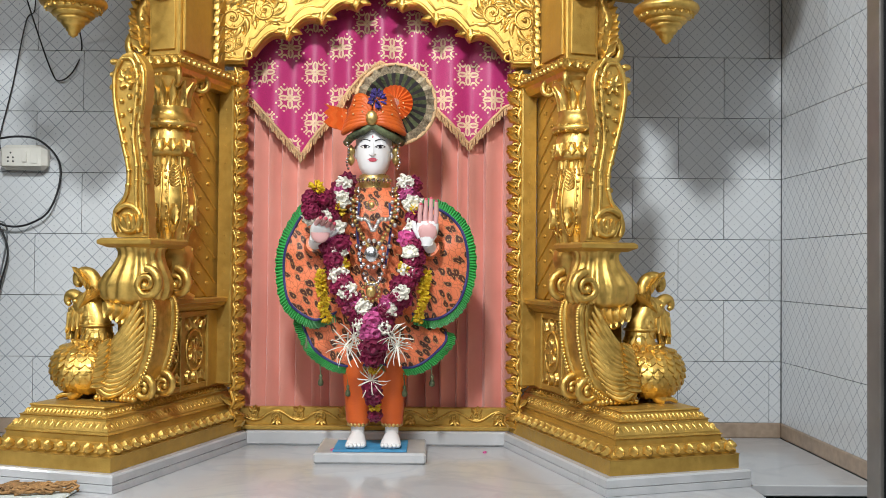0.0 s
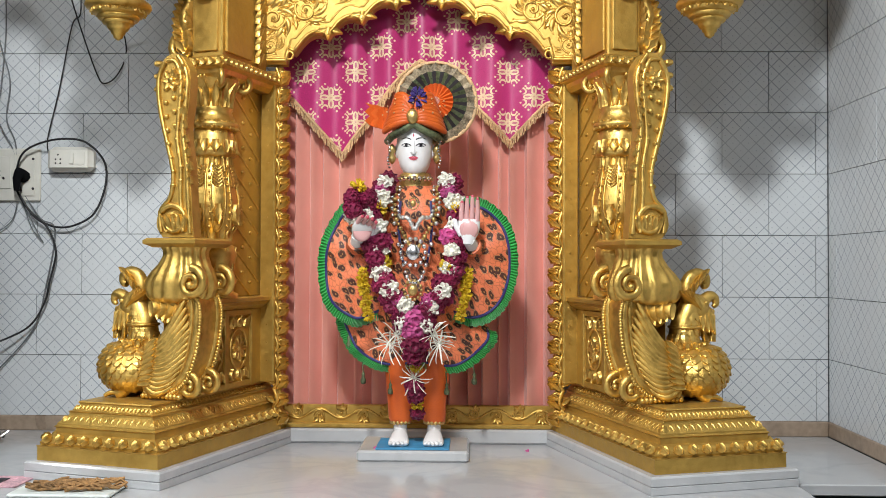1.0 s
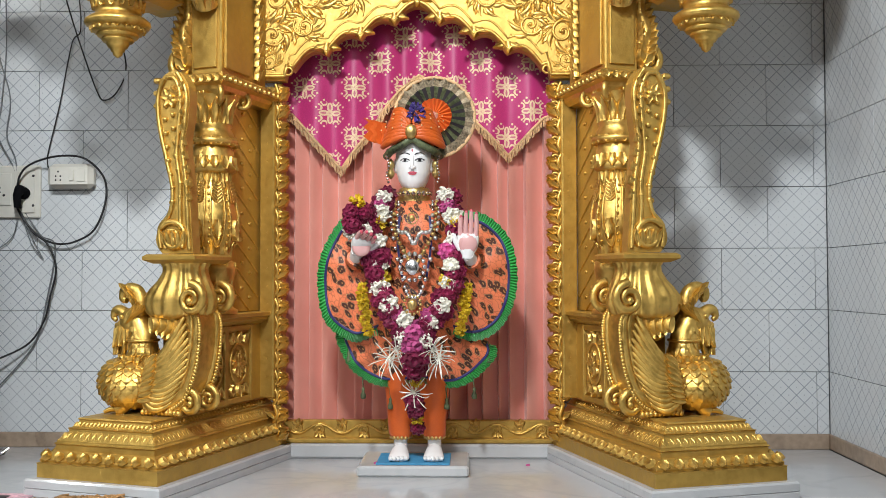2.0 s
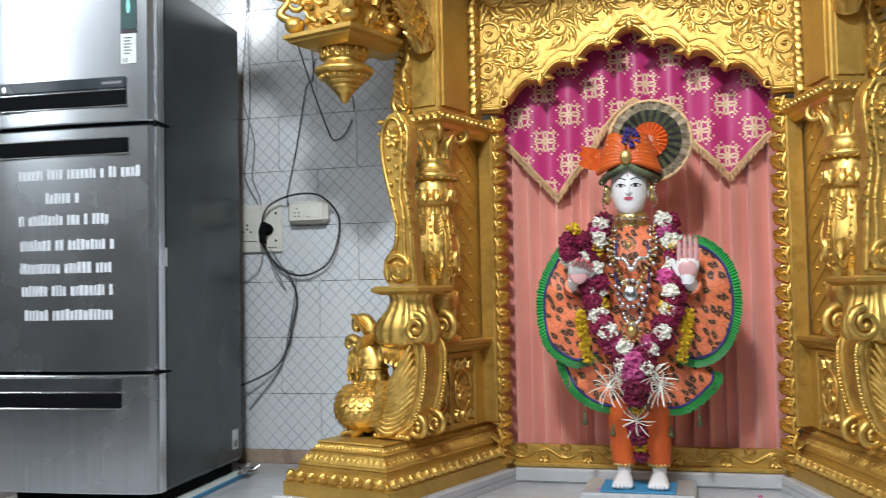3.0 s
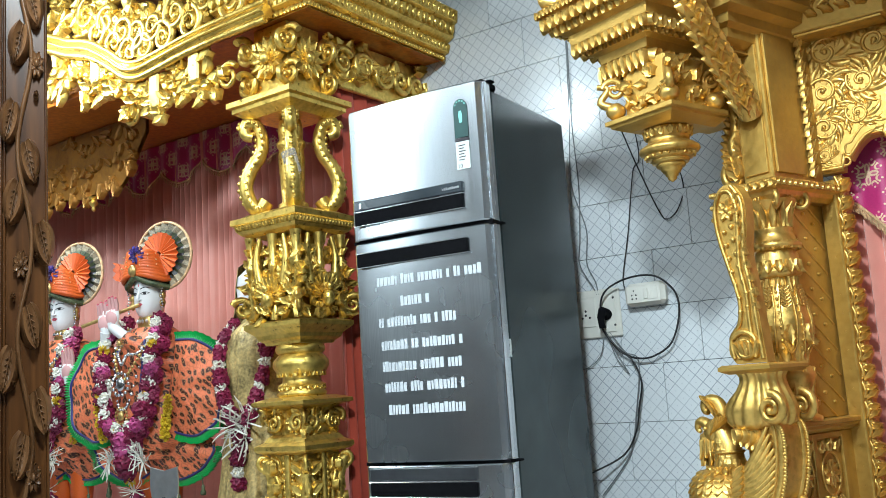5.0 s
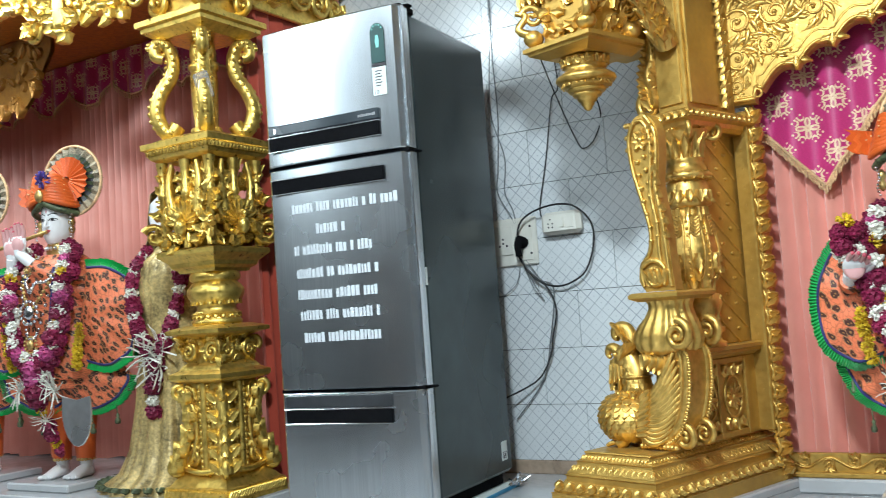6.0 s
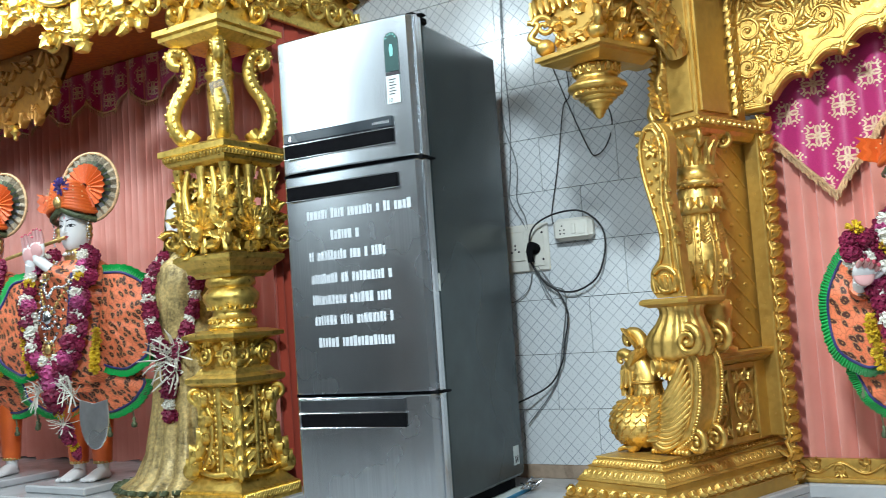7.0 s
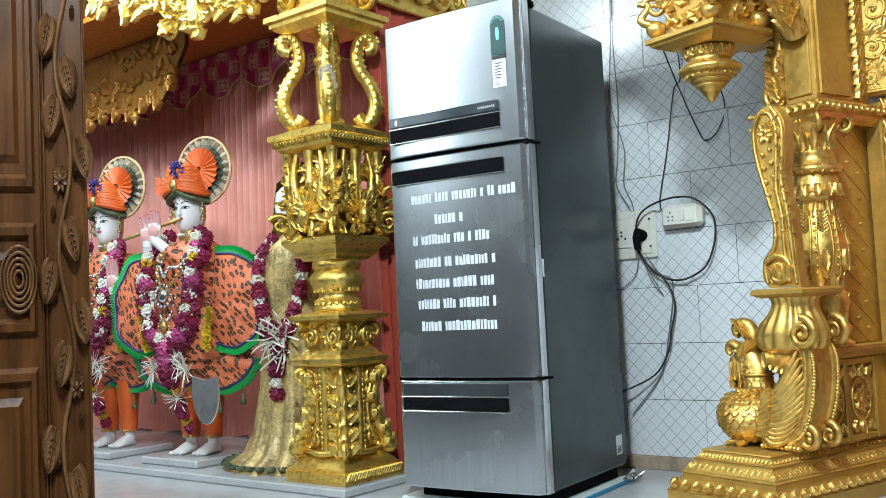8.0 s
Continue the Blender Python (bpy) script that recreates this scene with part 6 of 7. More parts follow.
def turban(M, group, centre=0.052):
    t = thing("turban", "orange silk turban with brocade fan and violet plume", "turban", group)
    cx = -0.01
    for side in (-1, 1):         # crossed folds fanning up from the brow jewel to either side
        for k in range(9):
            g = Geo(M)
            q = k / 8
            keys = [(cx + side * 0.006, -0.077 - 0.006 * q, 0.932 + 0.005 * k), (cx + side * (0.03 - 0.008 * q), -0.08 + 0.004 * q, 0.931 + 0.009 * k), (cx + side * (0.064 - 0.018 * q), -0.062 + 0.01 * q, 0.92 + 0.0112 * k),
                    (cx + side * (0.088 - 0.03 * q), -0.024 + 0.008 * q, 0.91 + 0.0112 * k - 0.008 * q * q), (cx + side * (0.086 - 0.034 * q), 0.02, 0.918 + 0.0095 * k)]
            g.tube(lerp_curve(keys, 4), lambda t: 0.0066 + 0.0045 * math.sin(math.pi * min(1, t * 1.15)) + 0.0006 * (k % 2), 8)
            part("fold", g, ORANGE, t)
    g = Geo(M)
    g.ball((cx, 0.006, 0.957), (0.086, 0.074, 0.066), 20, 12)
    part("wrap", g, ORANGE, t)
    g = Geo(M)
    for k in range(26):          # tiny stitched pearls over the folds
        a, b = 2.4 * (k % 9) / 8 + 0.37, 0.12 + 0.13 * (k // 9) + 0.03 * (k % 2)
        g.ball((cx + 0.1 * math.cos(a) * math.cos(b), 0.0 - 0.094 * math.sin(a) * math.cos(b), 0.935 + 0.085 * math.sin(2.2 * b)), 0.0026, 6, 4)
    tagged(part("pearl", g, FRINGE, t), kind="stuff")
    g = Geo(M)
    g.tube(lerp_curve([(cx - 0.08, 0.0, 0.885), (cx - 0.062, -0.046, 0.894), (cx - 0.03, -0.066, 0.908), (cx, -0.074, 0.924), (cx + 0.03, -0.066, 0.908), (cx + 0.062, -0.046, 0.894), (cx + 0.08, 0.0, 0.885)], 5), 0.0115, 9)
    part("brow_band", g, BROCADE, t, "dark green jewelled brow band")
    fan = Vector((cx + 0.062, -0.01, 1.0))
    n = 44
    rows = []
    for r, dy in ((0.012, -0.02), (0.05, -0.006), (0.092, 0.006), (0.118, 0.012)):
        rows.append([(fan.x + r * math.cos(a), fan.y + dy + (0.006 * (-1) ** j) * r / 0.118, fan.z + r * math.sin(a)) for j, a in enumerate(2 * math.pi * k / n for k in range(n))])
    g = Geo(M)
    g.grid(rows[1:], True, False)
    g.grid([[(x, y + 0.006, z) for x, y, z in r][::-1] for r in rows[1:]], True, False)
    g.slot = [k % 2 if k % (2 * n) < n else 2 for k in range(len(g.slot))]
    f = part("fan", g, [BROCADE, INK, FAN_RIM], t, "pleated green and black brocade fan with a patterned rim")
    g = Geo(M)
    rows[1] = [(x, y - 0.002, z) for x, y, z in [(fan.x + centre * math.cos(a), fan.y - 0.012 + 0.006 * (-1) ** j, fan.z + centre * math.sin(a)) for j, a in enumerate(2 * math.pi * k / n for k in range(n))]]
    g.grid(rows[:2], True, False)
    part("fan_centre", g, ORANGE, f)
    g = Geo(M)
    g.tube([(fan.x + 0.119 * math.cos(a), fan.y + 0.012, fan.z + 0.119 * math.sin(a)) for a in (2 * math.pi * k / n for k in range(n + 1))], 0.0055, 6)
    part("fan_rim", g, FRINGE, f)
    g = Geo(M)
    rows = [[(cx - 0.078 - 0.013 * k - 0.004 * (j % 2) * k, -0.03 + 0.012 * (k % 2), 0.912 + 0.0135 * j + 0.004 * k) for j in range(6)] for k in range(5)]
    g.grid(rows)
    g.grid([[(x, y + 0.006, z) for x, y, z in r][::-1] for r in rows])
    part("tail", g, ORANGE, t)
    plume = Geo(M)
    part("jewel", plume.ball((cx - 0.002, -0.088, 0.945), (0.018, 0.01, 0.022), 10, 6), BRASS, t, "brass turban jewel")
    ob = new("plume", PLUME_M)
    ob.parent = t
    ob.matrix_world = M @ Matrix.LocRotScale(Vector((cx + 0.012, -0.085, 0.998)), None, (0.03, 0.026, 0.034))
    return t


def jewellery(M, group):
    j = thing("necklace", "brass and stone necklaces with large pendants", "necklace", group)
    part("collar", Geo(M).lathe([(0.052, 0.735), (0.054, 0.742), (0.047, 0.752), (0.05, 0.757), (0.046, 0.785), (0.042, 0.79)], (-0.008, 0.003, 0), 20), BRASS, j)
    for w, z in ((0.062, 0.62), (0.075, 0.56), (0.085, 0.47)):
        g = Geo(M)
        path = lerp_curve([(-w * 0.8, -0.06, 0.745), (-w * 0.75, -0.125, 0.66), (-w * 0.3, -0.155, z + 0.03), (0, -0.16, z), (w * 0.3, -0.155, z + 0.03), (w * 0.75, -0.125, 0.66), (w * 0.8, -0.06, 0.745)], 6)
        for k, p in enumerate(path):
            g.ball(p, 0.0072 if k % 2 else 0.0055, 6, 4)
        tagged(part("bead_string", g, SILVER if z != 0.56 else BRASS, j), kind="stuff")
    for z, r in ((0.555, 0.034), (0.45, 0.024), (0.69, 0.014)):
        g = Geo(M)
        c = Vector((-0.004, -0.165 if z < 0.7 else -0.12, z))
        g.ball(c, (r * 0.6, 0.008, r * 0.7), 10, 6)
        for k in range(14):
            a = 2 * math.pi * k / 14
            g.ball(c + Vector((r * math.cos(a), 0.002, r * 1.1 * math.sin(a))), r * 0.2, 6, 4)
        tagged(part("pendant", g, SILVER if r > 0.03 else BRASS, j), kind="stuff")
    for s in (-1, 1):
        g = Geo(M)
        c = Vector((-0.01 + s * 0.066, -0.016, 0.845))
        g.lathe([(0.003, 0.03), (0.01, 0.02), (0.012, 0.008), (0.006, 0.0), (0.012, -0.012), (0.009, -0.022), (0.002, -0.03)][::-1], c, 10)
        part("earring", g, BRASS, j)
    g = Geo(M)                   # square plaques set round the collar
    for k in range(9):
        a = math.pi * (0.1 + 0.8 * k / 8)
        p = Vector((-0.008 + 0.05 * math.cos(a), 0.003 - 0.05 * math.sin(a), 0.771))
        g.ball(p, (0.0062, 0.0062, 0.0085), 4, 4)
    tagged(part("collar_plaque", g, SILVER, j), kind="stuff")
    for s in (-1, 1):            # strings of pearls hanging beside the face
        g = Geo(M)
        for k in range(11):
            g.ball((-0.01 + s * (0.074 + 0.003 * math.sin(k)), -0.03, 0.9 - 0.0095 * k), 0.0042, 6, 4)
        tagged(part("pearl_string", g, SILVER, j), kind="stuff")
    for s in (-1, 1):
        g = Geo(M)
        for k in range(14):
            a = 2 * math.pi * k / 14
            g.ball((s * 0.05 + 0.026 * math.cos(a), 0.01 + 0.026 * math.sin(a), 0.058), 0.007, 6, 4)
        part("anklet", g, BRASS, j)


def garlands(M, group, seed, hand=True):
    rnd = random.Random(seed)
    main = thing("flower_garland", "maroon rose garland with white blossoms and tuberose sprays", "garland", group)
    for s in (-1, 1):
        path = lerp_curve([(s * 0.075, -0.05, 0.765), (s * 0.105, -0.115, 0.70), (s * 0.105, -0.145, 0.60), (s * 0.095, -0.15, 0.52), (s * 0.07, -0.155, 0.45), (s * 0.03, -0.155, 0.39), (s * 0.012, -0.15, 0.33)], 4)
        for k, p in enumerate(path):
            kind = WHITE_M if k % 3 == 1 else MARI_M if k % 7 == 5 else PINK_M if k % 5 == 3 else ROSE_M
            flower(kind, M, p + Vector((rnd.uniform(-0.012, 0.012), rnd.uniform(-0.008, 0.008), rnd.uniform(-0.006, 0.006))), rnd.uniform(0.021, 0.028) * (1.25 if kind is WHITE_M else 1.0), main, rnd)
            if k % 2:
                flower(ROSE_M, M, p + Vector((s * rnd.uniform(0.015, 0.03), 0.01, rnd.uniform(-0.01, 0.01))), rnd.uniform(0.018, 0.026), main, rnd)
        flower(WHITE_M, M, (s * 0.09, -0.09, 0.755), 0.026, main, rnd)
        flower(LILY_M, M, (s * 0.07, -0.15, 0.30), 0.05, main, rnd)
        flower(LILY_M, M, (s * 0.05, -0.155, 0.325), 0.045, main, rnd)
        strand = thing("marigold_strand", "short strand of yellow marigolds", "garland", group)
        for k in range(9):
            t = k / 8
            flower(MARI_M, M, (s * (0.15 - 0.018 * t) + rnd.uniform(-0.006, 0.006), -0.115, 0.50 - 0.125 * t), rnd.uniform(0.015, 0.02), strand, rnd)
    for z, kind, r in ((0.37, PINK_M, 0.034), (0.335, PINK_M, 0.032), (0.30, ROSE_M, 0.036), (0.27, ROSE_M, 0.032), (0.235, MARI_M, 0.02), (0.20, LILY_M, 0.045), (0.175, ROSE_M, 0.026), (0.15, ROSE_M, 0.026), (0.12, MARI_M, 0.02), (0.095, ROSE_M, 0.02)):
        flower(kind, M, (rnd.uniform(-0.005, 0.005), -0.16 + 0.5 * max(0, 0.3 - z), z), r, main, rnd)
    for x, z in ((-0.05, 0.42), (0.05, 0.42), (-0.035, 0.40), (0.03, 0.395)):
        flower(MARI_M, M, (x, -0.15, z), 0.02, main, rnd)
    if hand:
        posy = thing("posy", "bunch of maroon roses with a marigold held in the hand", "flowers", group)
        for k in range(12):
            flower(ROSE_M if k % 5 else WHITE_M, M, (-0.155 + rnd.uniform(-0.03, 0.03), -0.16 + rnd.uniform(-0.02, 0.02), 0.69 + rnd.uniform(-0.045, 0.03)), rnd.uniform(0.02, 0.028), posy, rnd)
        flower(MARI_M, M, (-0.158, -0.165, 0.735), 0.026, posy, rnd)


def figure(M, group, seed, flute=False, wide=0.94):
    g = Geo(M)
    head_and_body(g, flute)
    label = "white marble statue with a flute, in orange trousers" if flute else "white marble statue with a raised palm, in orange trousers"
    ob = solo("statue", g, [SKIN, ORANGE, PAISLEY, INK, ROUGE, PALM], label, "statue", group)
    dress(M @ Matrix.Diagonal((wide, 1, 1, 1)), group, PAISLEY, random.Random(seed), seed)
    turban(M, group, 0.08 if wide > 1 else 0.052)
    jewellery(M, group)
    garlands(M, group, seed, not flute)
    if flute:
        g = Geo(M)
        g.tube([(-0.20, -0.135, 0.765), (-0.004, -0.066, 0.8265)], 0.0065, 8)
        solo("flute", g, BRASS, "slim brass flute held to the lips", "flute", group)
    return ob


MAIN = pose(0.028, 2.63, 0.0385)
figure(MAIN, "main statue and its dress", 21)
g = Geo().box((-0.138, 2.522, 0.0005), (0.180, 2.76, 0.032), 0.006)
solo("marble_pedestal", g, MARBLE, "low white marble slab under the statue", "pedestal")
g = Geo().box((-0.085, 2.535, 0.0325), (0.125, 2.70, 0.0375), 0.001)
solo("blue_mat", g, BLUE_MAT, "small blue mat under the statue's feet", "mat")


# ---- neighbouring shrine with three statues ----
PX, PY = -2.2, 2.28          # middle of its corner column


def square_band(g, prof, cx=PX, cy=PY):
    """A square turned form from (half width, height) pairs."""
    rows = [[(cx - h, cy - h, z), (cx + h, cy - h, z), (cx + h, cy + h, z), (cx - h, cy + h, z)] for h, z in prof]
    g.grid(rows, True, False, True)


def four_sides():
    for k in range(4):
        a = math.pi / 2 * k
        o = Vector((round(math.sin(a)), -round(math.cos(a)), 0))
        yield o, Vector((-o.y, o.x, 0))


col = thing("shrine_column", "richly carved bright gold column at the corner of the shrine", "column")
g = Geo()
square_band(g, [(0.15, 0.0305), (0.15, 0.06), (0.146, 0.064), (0.146, 0.078), (0.135, 0.082), (0.105, 0.118), (0.10, 0.125)])
part("base_block", g, GOLD_LEFT, col)
g = Geo()
for o, s in four_sides():
    for k in range(22):
        p = Vector((PX, PY, 0.058)) + o * 0.15 + s * (-0.14 + 0.28 * (k + 0.5) / 22)
        g.tube([p + s * 0.008 + Vector((0, 0, 0.012)), p - s * 0.008 - Vector((0, 0, 0.012))], 0.0065, 6)
part("rope_moulding", g, GOLD_LEFT, col)
g = Geo()
square_band(g, [(0.075, 0.12), (0.078, 0.25), (0.085, 0.43)])
lower = part("lower_shaft", g, GOLD_LEFT, col)
for sx in (-1, 1):
    for sy in (-1, 1):       # acanthus legs on the corners
        g = Geo()
        d = Vector((sx, sy, 0)).normalized()
        t = Vector((-d.y, d.x, 0))
        C = Vector((PX, PY, 0))
        path = lerp_curve([C + d * 0.165 + Vector((0, 0, 0.125)), C + d * 0.15 + Vector((0, 0, 0.18)), C + d * 0.118 + Vector((0, 0, 0.25)), C + d * 0.115 + Vector((0, 0, 0.33)), C + d * 0.14 + Vector((0, 0, 0.41))], 5)
        g.tube(path, lambda q: 0.03 - 0.012 * q, 9)
        for k in range(1, len(path) - 1, 4):
            for w in (-1, 1):
                g.leaf(path[k] + t * w * 0.018, Vector((0, 0, 1)) + t * w * 0.9 - d * 0.2, d + t * w * 0.6, 0.052, 0.034, 0.1, 0, 8)
            g.leaf(path[k] + d * 0.018, Vector((0, 0, 1)) - d * 0.1, d, 0.055, 0.036, 0.1, 0, 8)
        g.scroll(C + d * 0.16 + Vector((0, 0, 0.14)), d, (0, 0, 1), 0.03, 1.3, 1.0, 0.011, -1)
        g.scroll(C + d * 0.14 + Vector((0, 0, 0.405)), d, (0, 0, 1), 0.028, 1.3, -1.5, 0.01, 1)
        part("acanthus_leg", g, GOLD_LEFT, lower)
g = Geo()
for o, s in four_sides():
    C = Vector((PX, PY, 0)) + o * 0.085
    g.tube([C + Vector((0, 0, 0.125)), C + Vector((0, 0, 0.43))], 0.014, 8)
    for w in (-1, 1):
        for k in range(15):
            g.ball(C + s * w * 0.021 + Vector((0, 0, 0.14 + 0.02 * k)), (0.008, 0.008, 0.0095), 7, 5)
        g.tube(lerp_curve([C + s * w * 0.09 + Vector((0, 0, 0.14)), C + s * w * 0.05 + Vector((0, 0, 0.22)), C + s * w * 0.045 + Vector((0, 0, 0.31)), C + s * w * 0.085 + Vector((0, 0, 0.41))], 5), lambda t: 0.013 - 0.003 * math.sin(math.pi * t), 8)
        for k in range(7):
            z = 0.16 + 0.034 * k
            g.leaf(C + s * w * 0.036 + Vector((0, 0, z)), Vector((0, 0, 1)) + s * w * 1.1, o, 0.044, 0.026, 0.08, 0, 8)
        g.scroll(C + s * w * 0.07 + Vector((0, 0, 0.39)), s * w, (0, 0, 1), 0.03, 1.4, 1.2, 0.009, 1)
        g.scroll(C + s * w * 0.065 + Vector((0, 0, 0.175)), s * w, (0, 0, 1), 0.028, 1.4, -1.2, 0.009, -1)
    g.tube(lerp_curve([Vector((PX, PY, 0.14)) + o * 0.105 - s * 0.09, Vector((PX, PY, 0.128)) + o * 0.118, Vector((PX, PY, 0.14)) + o * 0.105 + s * 0.09], 5), 0.01, 7)
tagged(part("leaf_panel", g, GOLD_LEFT, lower), kind="stuff")
g = Geo()
square_band(g, [(0.09, 0.43), (0.118, 0.44), (0.125, 0.448), (0.125, 0.462), (0.10, 0.475), (0.09, 0.49), (0.078, 0.50), (0.078, 0.585), (0.10, 0.595), (0.128, 0.602), (0.128, 0.615), (0.11, 0.622), (0.08, 0.63)])
mid = part("middle_block", g, GOLD_LEFT, col)
g = Geo()
rnd = random.Random(17)
for o, s in four_sides():
    for k in range(16):
        p = Vector((PX, PY, rnd.uniform(0.495, 0.58))) + o * 0.08 + s * rnd.uniform(-0.1, 0.1)
        g.leaf(p, s * rnd.uniform(-1, 1) + Vector((0, 0, rnd.uniform(-0.4, 1))), o, rnd.uniform(0.035, 0.055), 0.03, 0.5, 2, 4)
    for w in (-1, 1):
        g.scroll(Vector((PX, PY, 0.54)) + o * 0.09 + s * w * 0.055, s, (0, 0, 1), 0.032, 1.4, 0.8, 0.009, w)
        g.scroll(Vector((PX, PY, 0.56)) + (o + s * w) * 0.085, (o + s * w), (0, 0, 1), 0.026, 1.2, -1.0, 0.011, 1)
part("foliage_carving", g, GOLD_LEFT, mid)
part("vase", Geo().lathe([(0.085, 0.63), (0.09, 0.64), (0.082, 0.65), (0.078, 0.66), (0.088, 0.668), (0.07, 0.68), (0.068, 0.695), (0.086, 0.71), (0.1, 0.735), (0.1, 0.755), (0.086, 0.772), (0.078, 0.78), (0.088, 0.788), (0.09, 0.8), (0.084, 0.82)], (PX, PY, 0), 32), GOLD_LEFT, col)
g = Geo()
leaf_ring(g, (PX, PY), 0.082, 0.70, 18, 0.062, 0.03, 0.1, 1)
leaf_ring(g, (PX, PY), 0.08, 0.672, 22, 0.02, 0.022, 0.3, -1)
part("gadroon", g, GOLD_LEFT, col)
g = Geo()
square_band(g, [(0.085, 0.815), (0.09, 0.825), (0.105, 0.835), (0.11, 0.85), (0.135, 0.872), (0.14, 0.878), (0.14, 0.892), (0.12, 0.9)])
square_band(g, [(0.06, 0.9), (0.06, 1.21)])
cap = part("capital_core", g, GOLD_LEFT, col)
for sx in (-1, 0, 1):
    for sy in (-1, 0, 1):
        if sx or sy:
            part("little_pillar", Geo().lathe([(0.018, 0.9), (0.018, 0.95), (0.013, 0.96), (0.014, 1.08), (0.019, 1.085), (0.019, 1.1), (0.013, 1.11), (0.017, 1.18), (0.022, 1.21)], (PX + sx * 0.115, PY + sy * 0.115, 0), 10), GOLD_LEFT, cap)
g = Geo()
rnd = random.Random(23)
for o, s in four_sides():
    for k in range(80):      # crowded birds and foliage
        z = rnd.uniform(0.91, 1.17)
        p = Vector((PX, PY, z)) + o * (0.138 - 0.04 * (z - 0.9) / 0.3) + s * rnd.uniform(-0.13, 0.13)
        g.leaf(p, s * rnd.uniform(-1, 1) + Vector((0, 0, rnd.uniform(-0.5, 1))), o, rnd.uniform(0.035, 0.065), rnd.uniform(0.022, 0.036), 0.55, 2, 4)
    for k in range(9):
        a = math.pi * k / 8
        g.leaf(Vector((PX, PY, 0.99)) + o * 0.135, s * math.cos(a) + Vector((0, 0, math.sin(a))), o, 0.075, 0.024, 0.25, 0, 5)
    g.ball(Vector((PX, PY, 0.97)) + o * 0.15, (0.024, 0.024, 0.032), 8, 6)
    g.ball(Vector((PX, PY, 1.01)) + o * 0.16, 0.015, 8, 6)
    for w in (-1, 1):
        g.scroll(Vector((PX, PY, 1.03)) + o * 0.13 + s * w * 0.07, s, (0, 0, 1), 0.035, 1.4, 0.5, 0.011, w)
        g.scroll(Vector((PX, PY, 0.95)) + (o + s * w) * 0.14, (o + s * w), (0, 0, 1), 0.04, 1.3, 0.4, 0.013, 1)
        g.tube(lerp_curve([Vector((PX, PY, 1.02)) + o * 0.125 + s * w * 0.06, Vector((PX, PY, 1.12)) + o * 0.125 + s * w * 0.075, Vector((PX, PY, 1.2)) + o * 0.12 + s * w * 0.06], 4), lambda q: 0.02 - 0.012 * q, 7)
tagged(part("capital_carving", g, GOLD_LEFT, cap), kind="stuff")
g = Geo()
square_band(g, [(0.12, 1.21), (0.14, 1.222), (0.148, 1.232), (0.15, 1.25), (0.165, 1.258), (0.165, 1.278), (0.14, 1.285), (0.11, 1.3)])
slab = part("upper_slab", g, GOLD_LEFT, col)
g = Geo()
for o, s in four_sides():
    bead_row(g, Vector((PX, PY, 0)) + o * 0.152 - s * 0.15, Vector((PX, PY, 0)) + o * 0.152 + s * 0.15, o, 18, 0.016, 0.02, 1.236, -0.4, "egg")
part("bead_row", g, GOLD_LEFT, slab)
# open lantern stage: a carved post with S-scrolls at the corners
part("post", Geo().lathe([(0.056, 1.3), (0.056, 1.33), (0.042, 1.34), (0.046, 1.42), (0.05, 1.5), (0.046, 1.54), (0.054, 1.55), (0.054, 1.565), (0.044, 1.575), (0.048, 1.61), (0.042, 1.65), (0.02, 1.67)], (PX, PY, 0), 14), GOLD_LEFT, col)
for sx, sy in ((-1, -1), (1, 1), (1, -1), (-1, 1)):
    g = Geo()
    d = Vector((sx, sy, 0)).normalized()
    C = Vector((PX, PY, 0))
    path = lerp_curve([C + d * q + Vector((0, 0, z)) for q, z in ((0.10, 1.345), (0.125, 1.315), (0.155, 1.34), (0.17, 1.40), (0.15, 1.465), (0.115, 1.52), (0.105, 1.58), (0.125, 1.635), (0.16, 1.64), (0.165, 1.60), (0.14, 1.59))], 5)
    g.tube(path, lambda q: 0.029 - 0.008 * q, 9)
    for p in path[4:-8:2]:
        g.ball(p + d * 0.024, 0.01, 6, 4)
        g.ball(p + Vector((-d.y, d.x, 0)) * 0.024, 0.007, 6, 4)
        g.ball(p - Vector((-d.y, d.x, 0)) * 0.024, 0.007, 6, 4)
    part("s_scroll", g, GOLD_LEFT, col)
g = Geo()
g.m = pose(PX + 0.115, PY - 0.12, 1.45, 0, -14, 20)
g.box((-0.028, -0.008, -0.05), (0.028, 0.008, 0.05), 0.006)
PLASTIC = plain("clear_plastic", (0.8, 0.76, 0.7), 0.12, 0, 0.1, 60, 0.5)
PLASTIC.node_tree.nodes["Principled BSDF"].inputs["Transmission Weight"].default_value = 0.75
solo("plastic_packet", g, PLASTIC, "small clear plastic packet tucked behind a scroll", "packet")
g = Geo()
square_band(g, [(0.11, 1.655), (0.13, 1.668), (0.15, 1.68), (0.15, 1.695), (0.165, 1.70), (0.165, 1.72), (0.11, 1.725), (0.085, 1.73), (0.085, 2.0)])
top = part("top_block", g, GOLD_LEFT, col)
g = Geo()
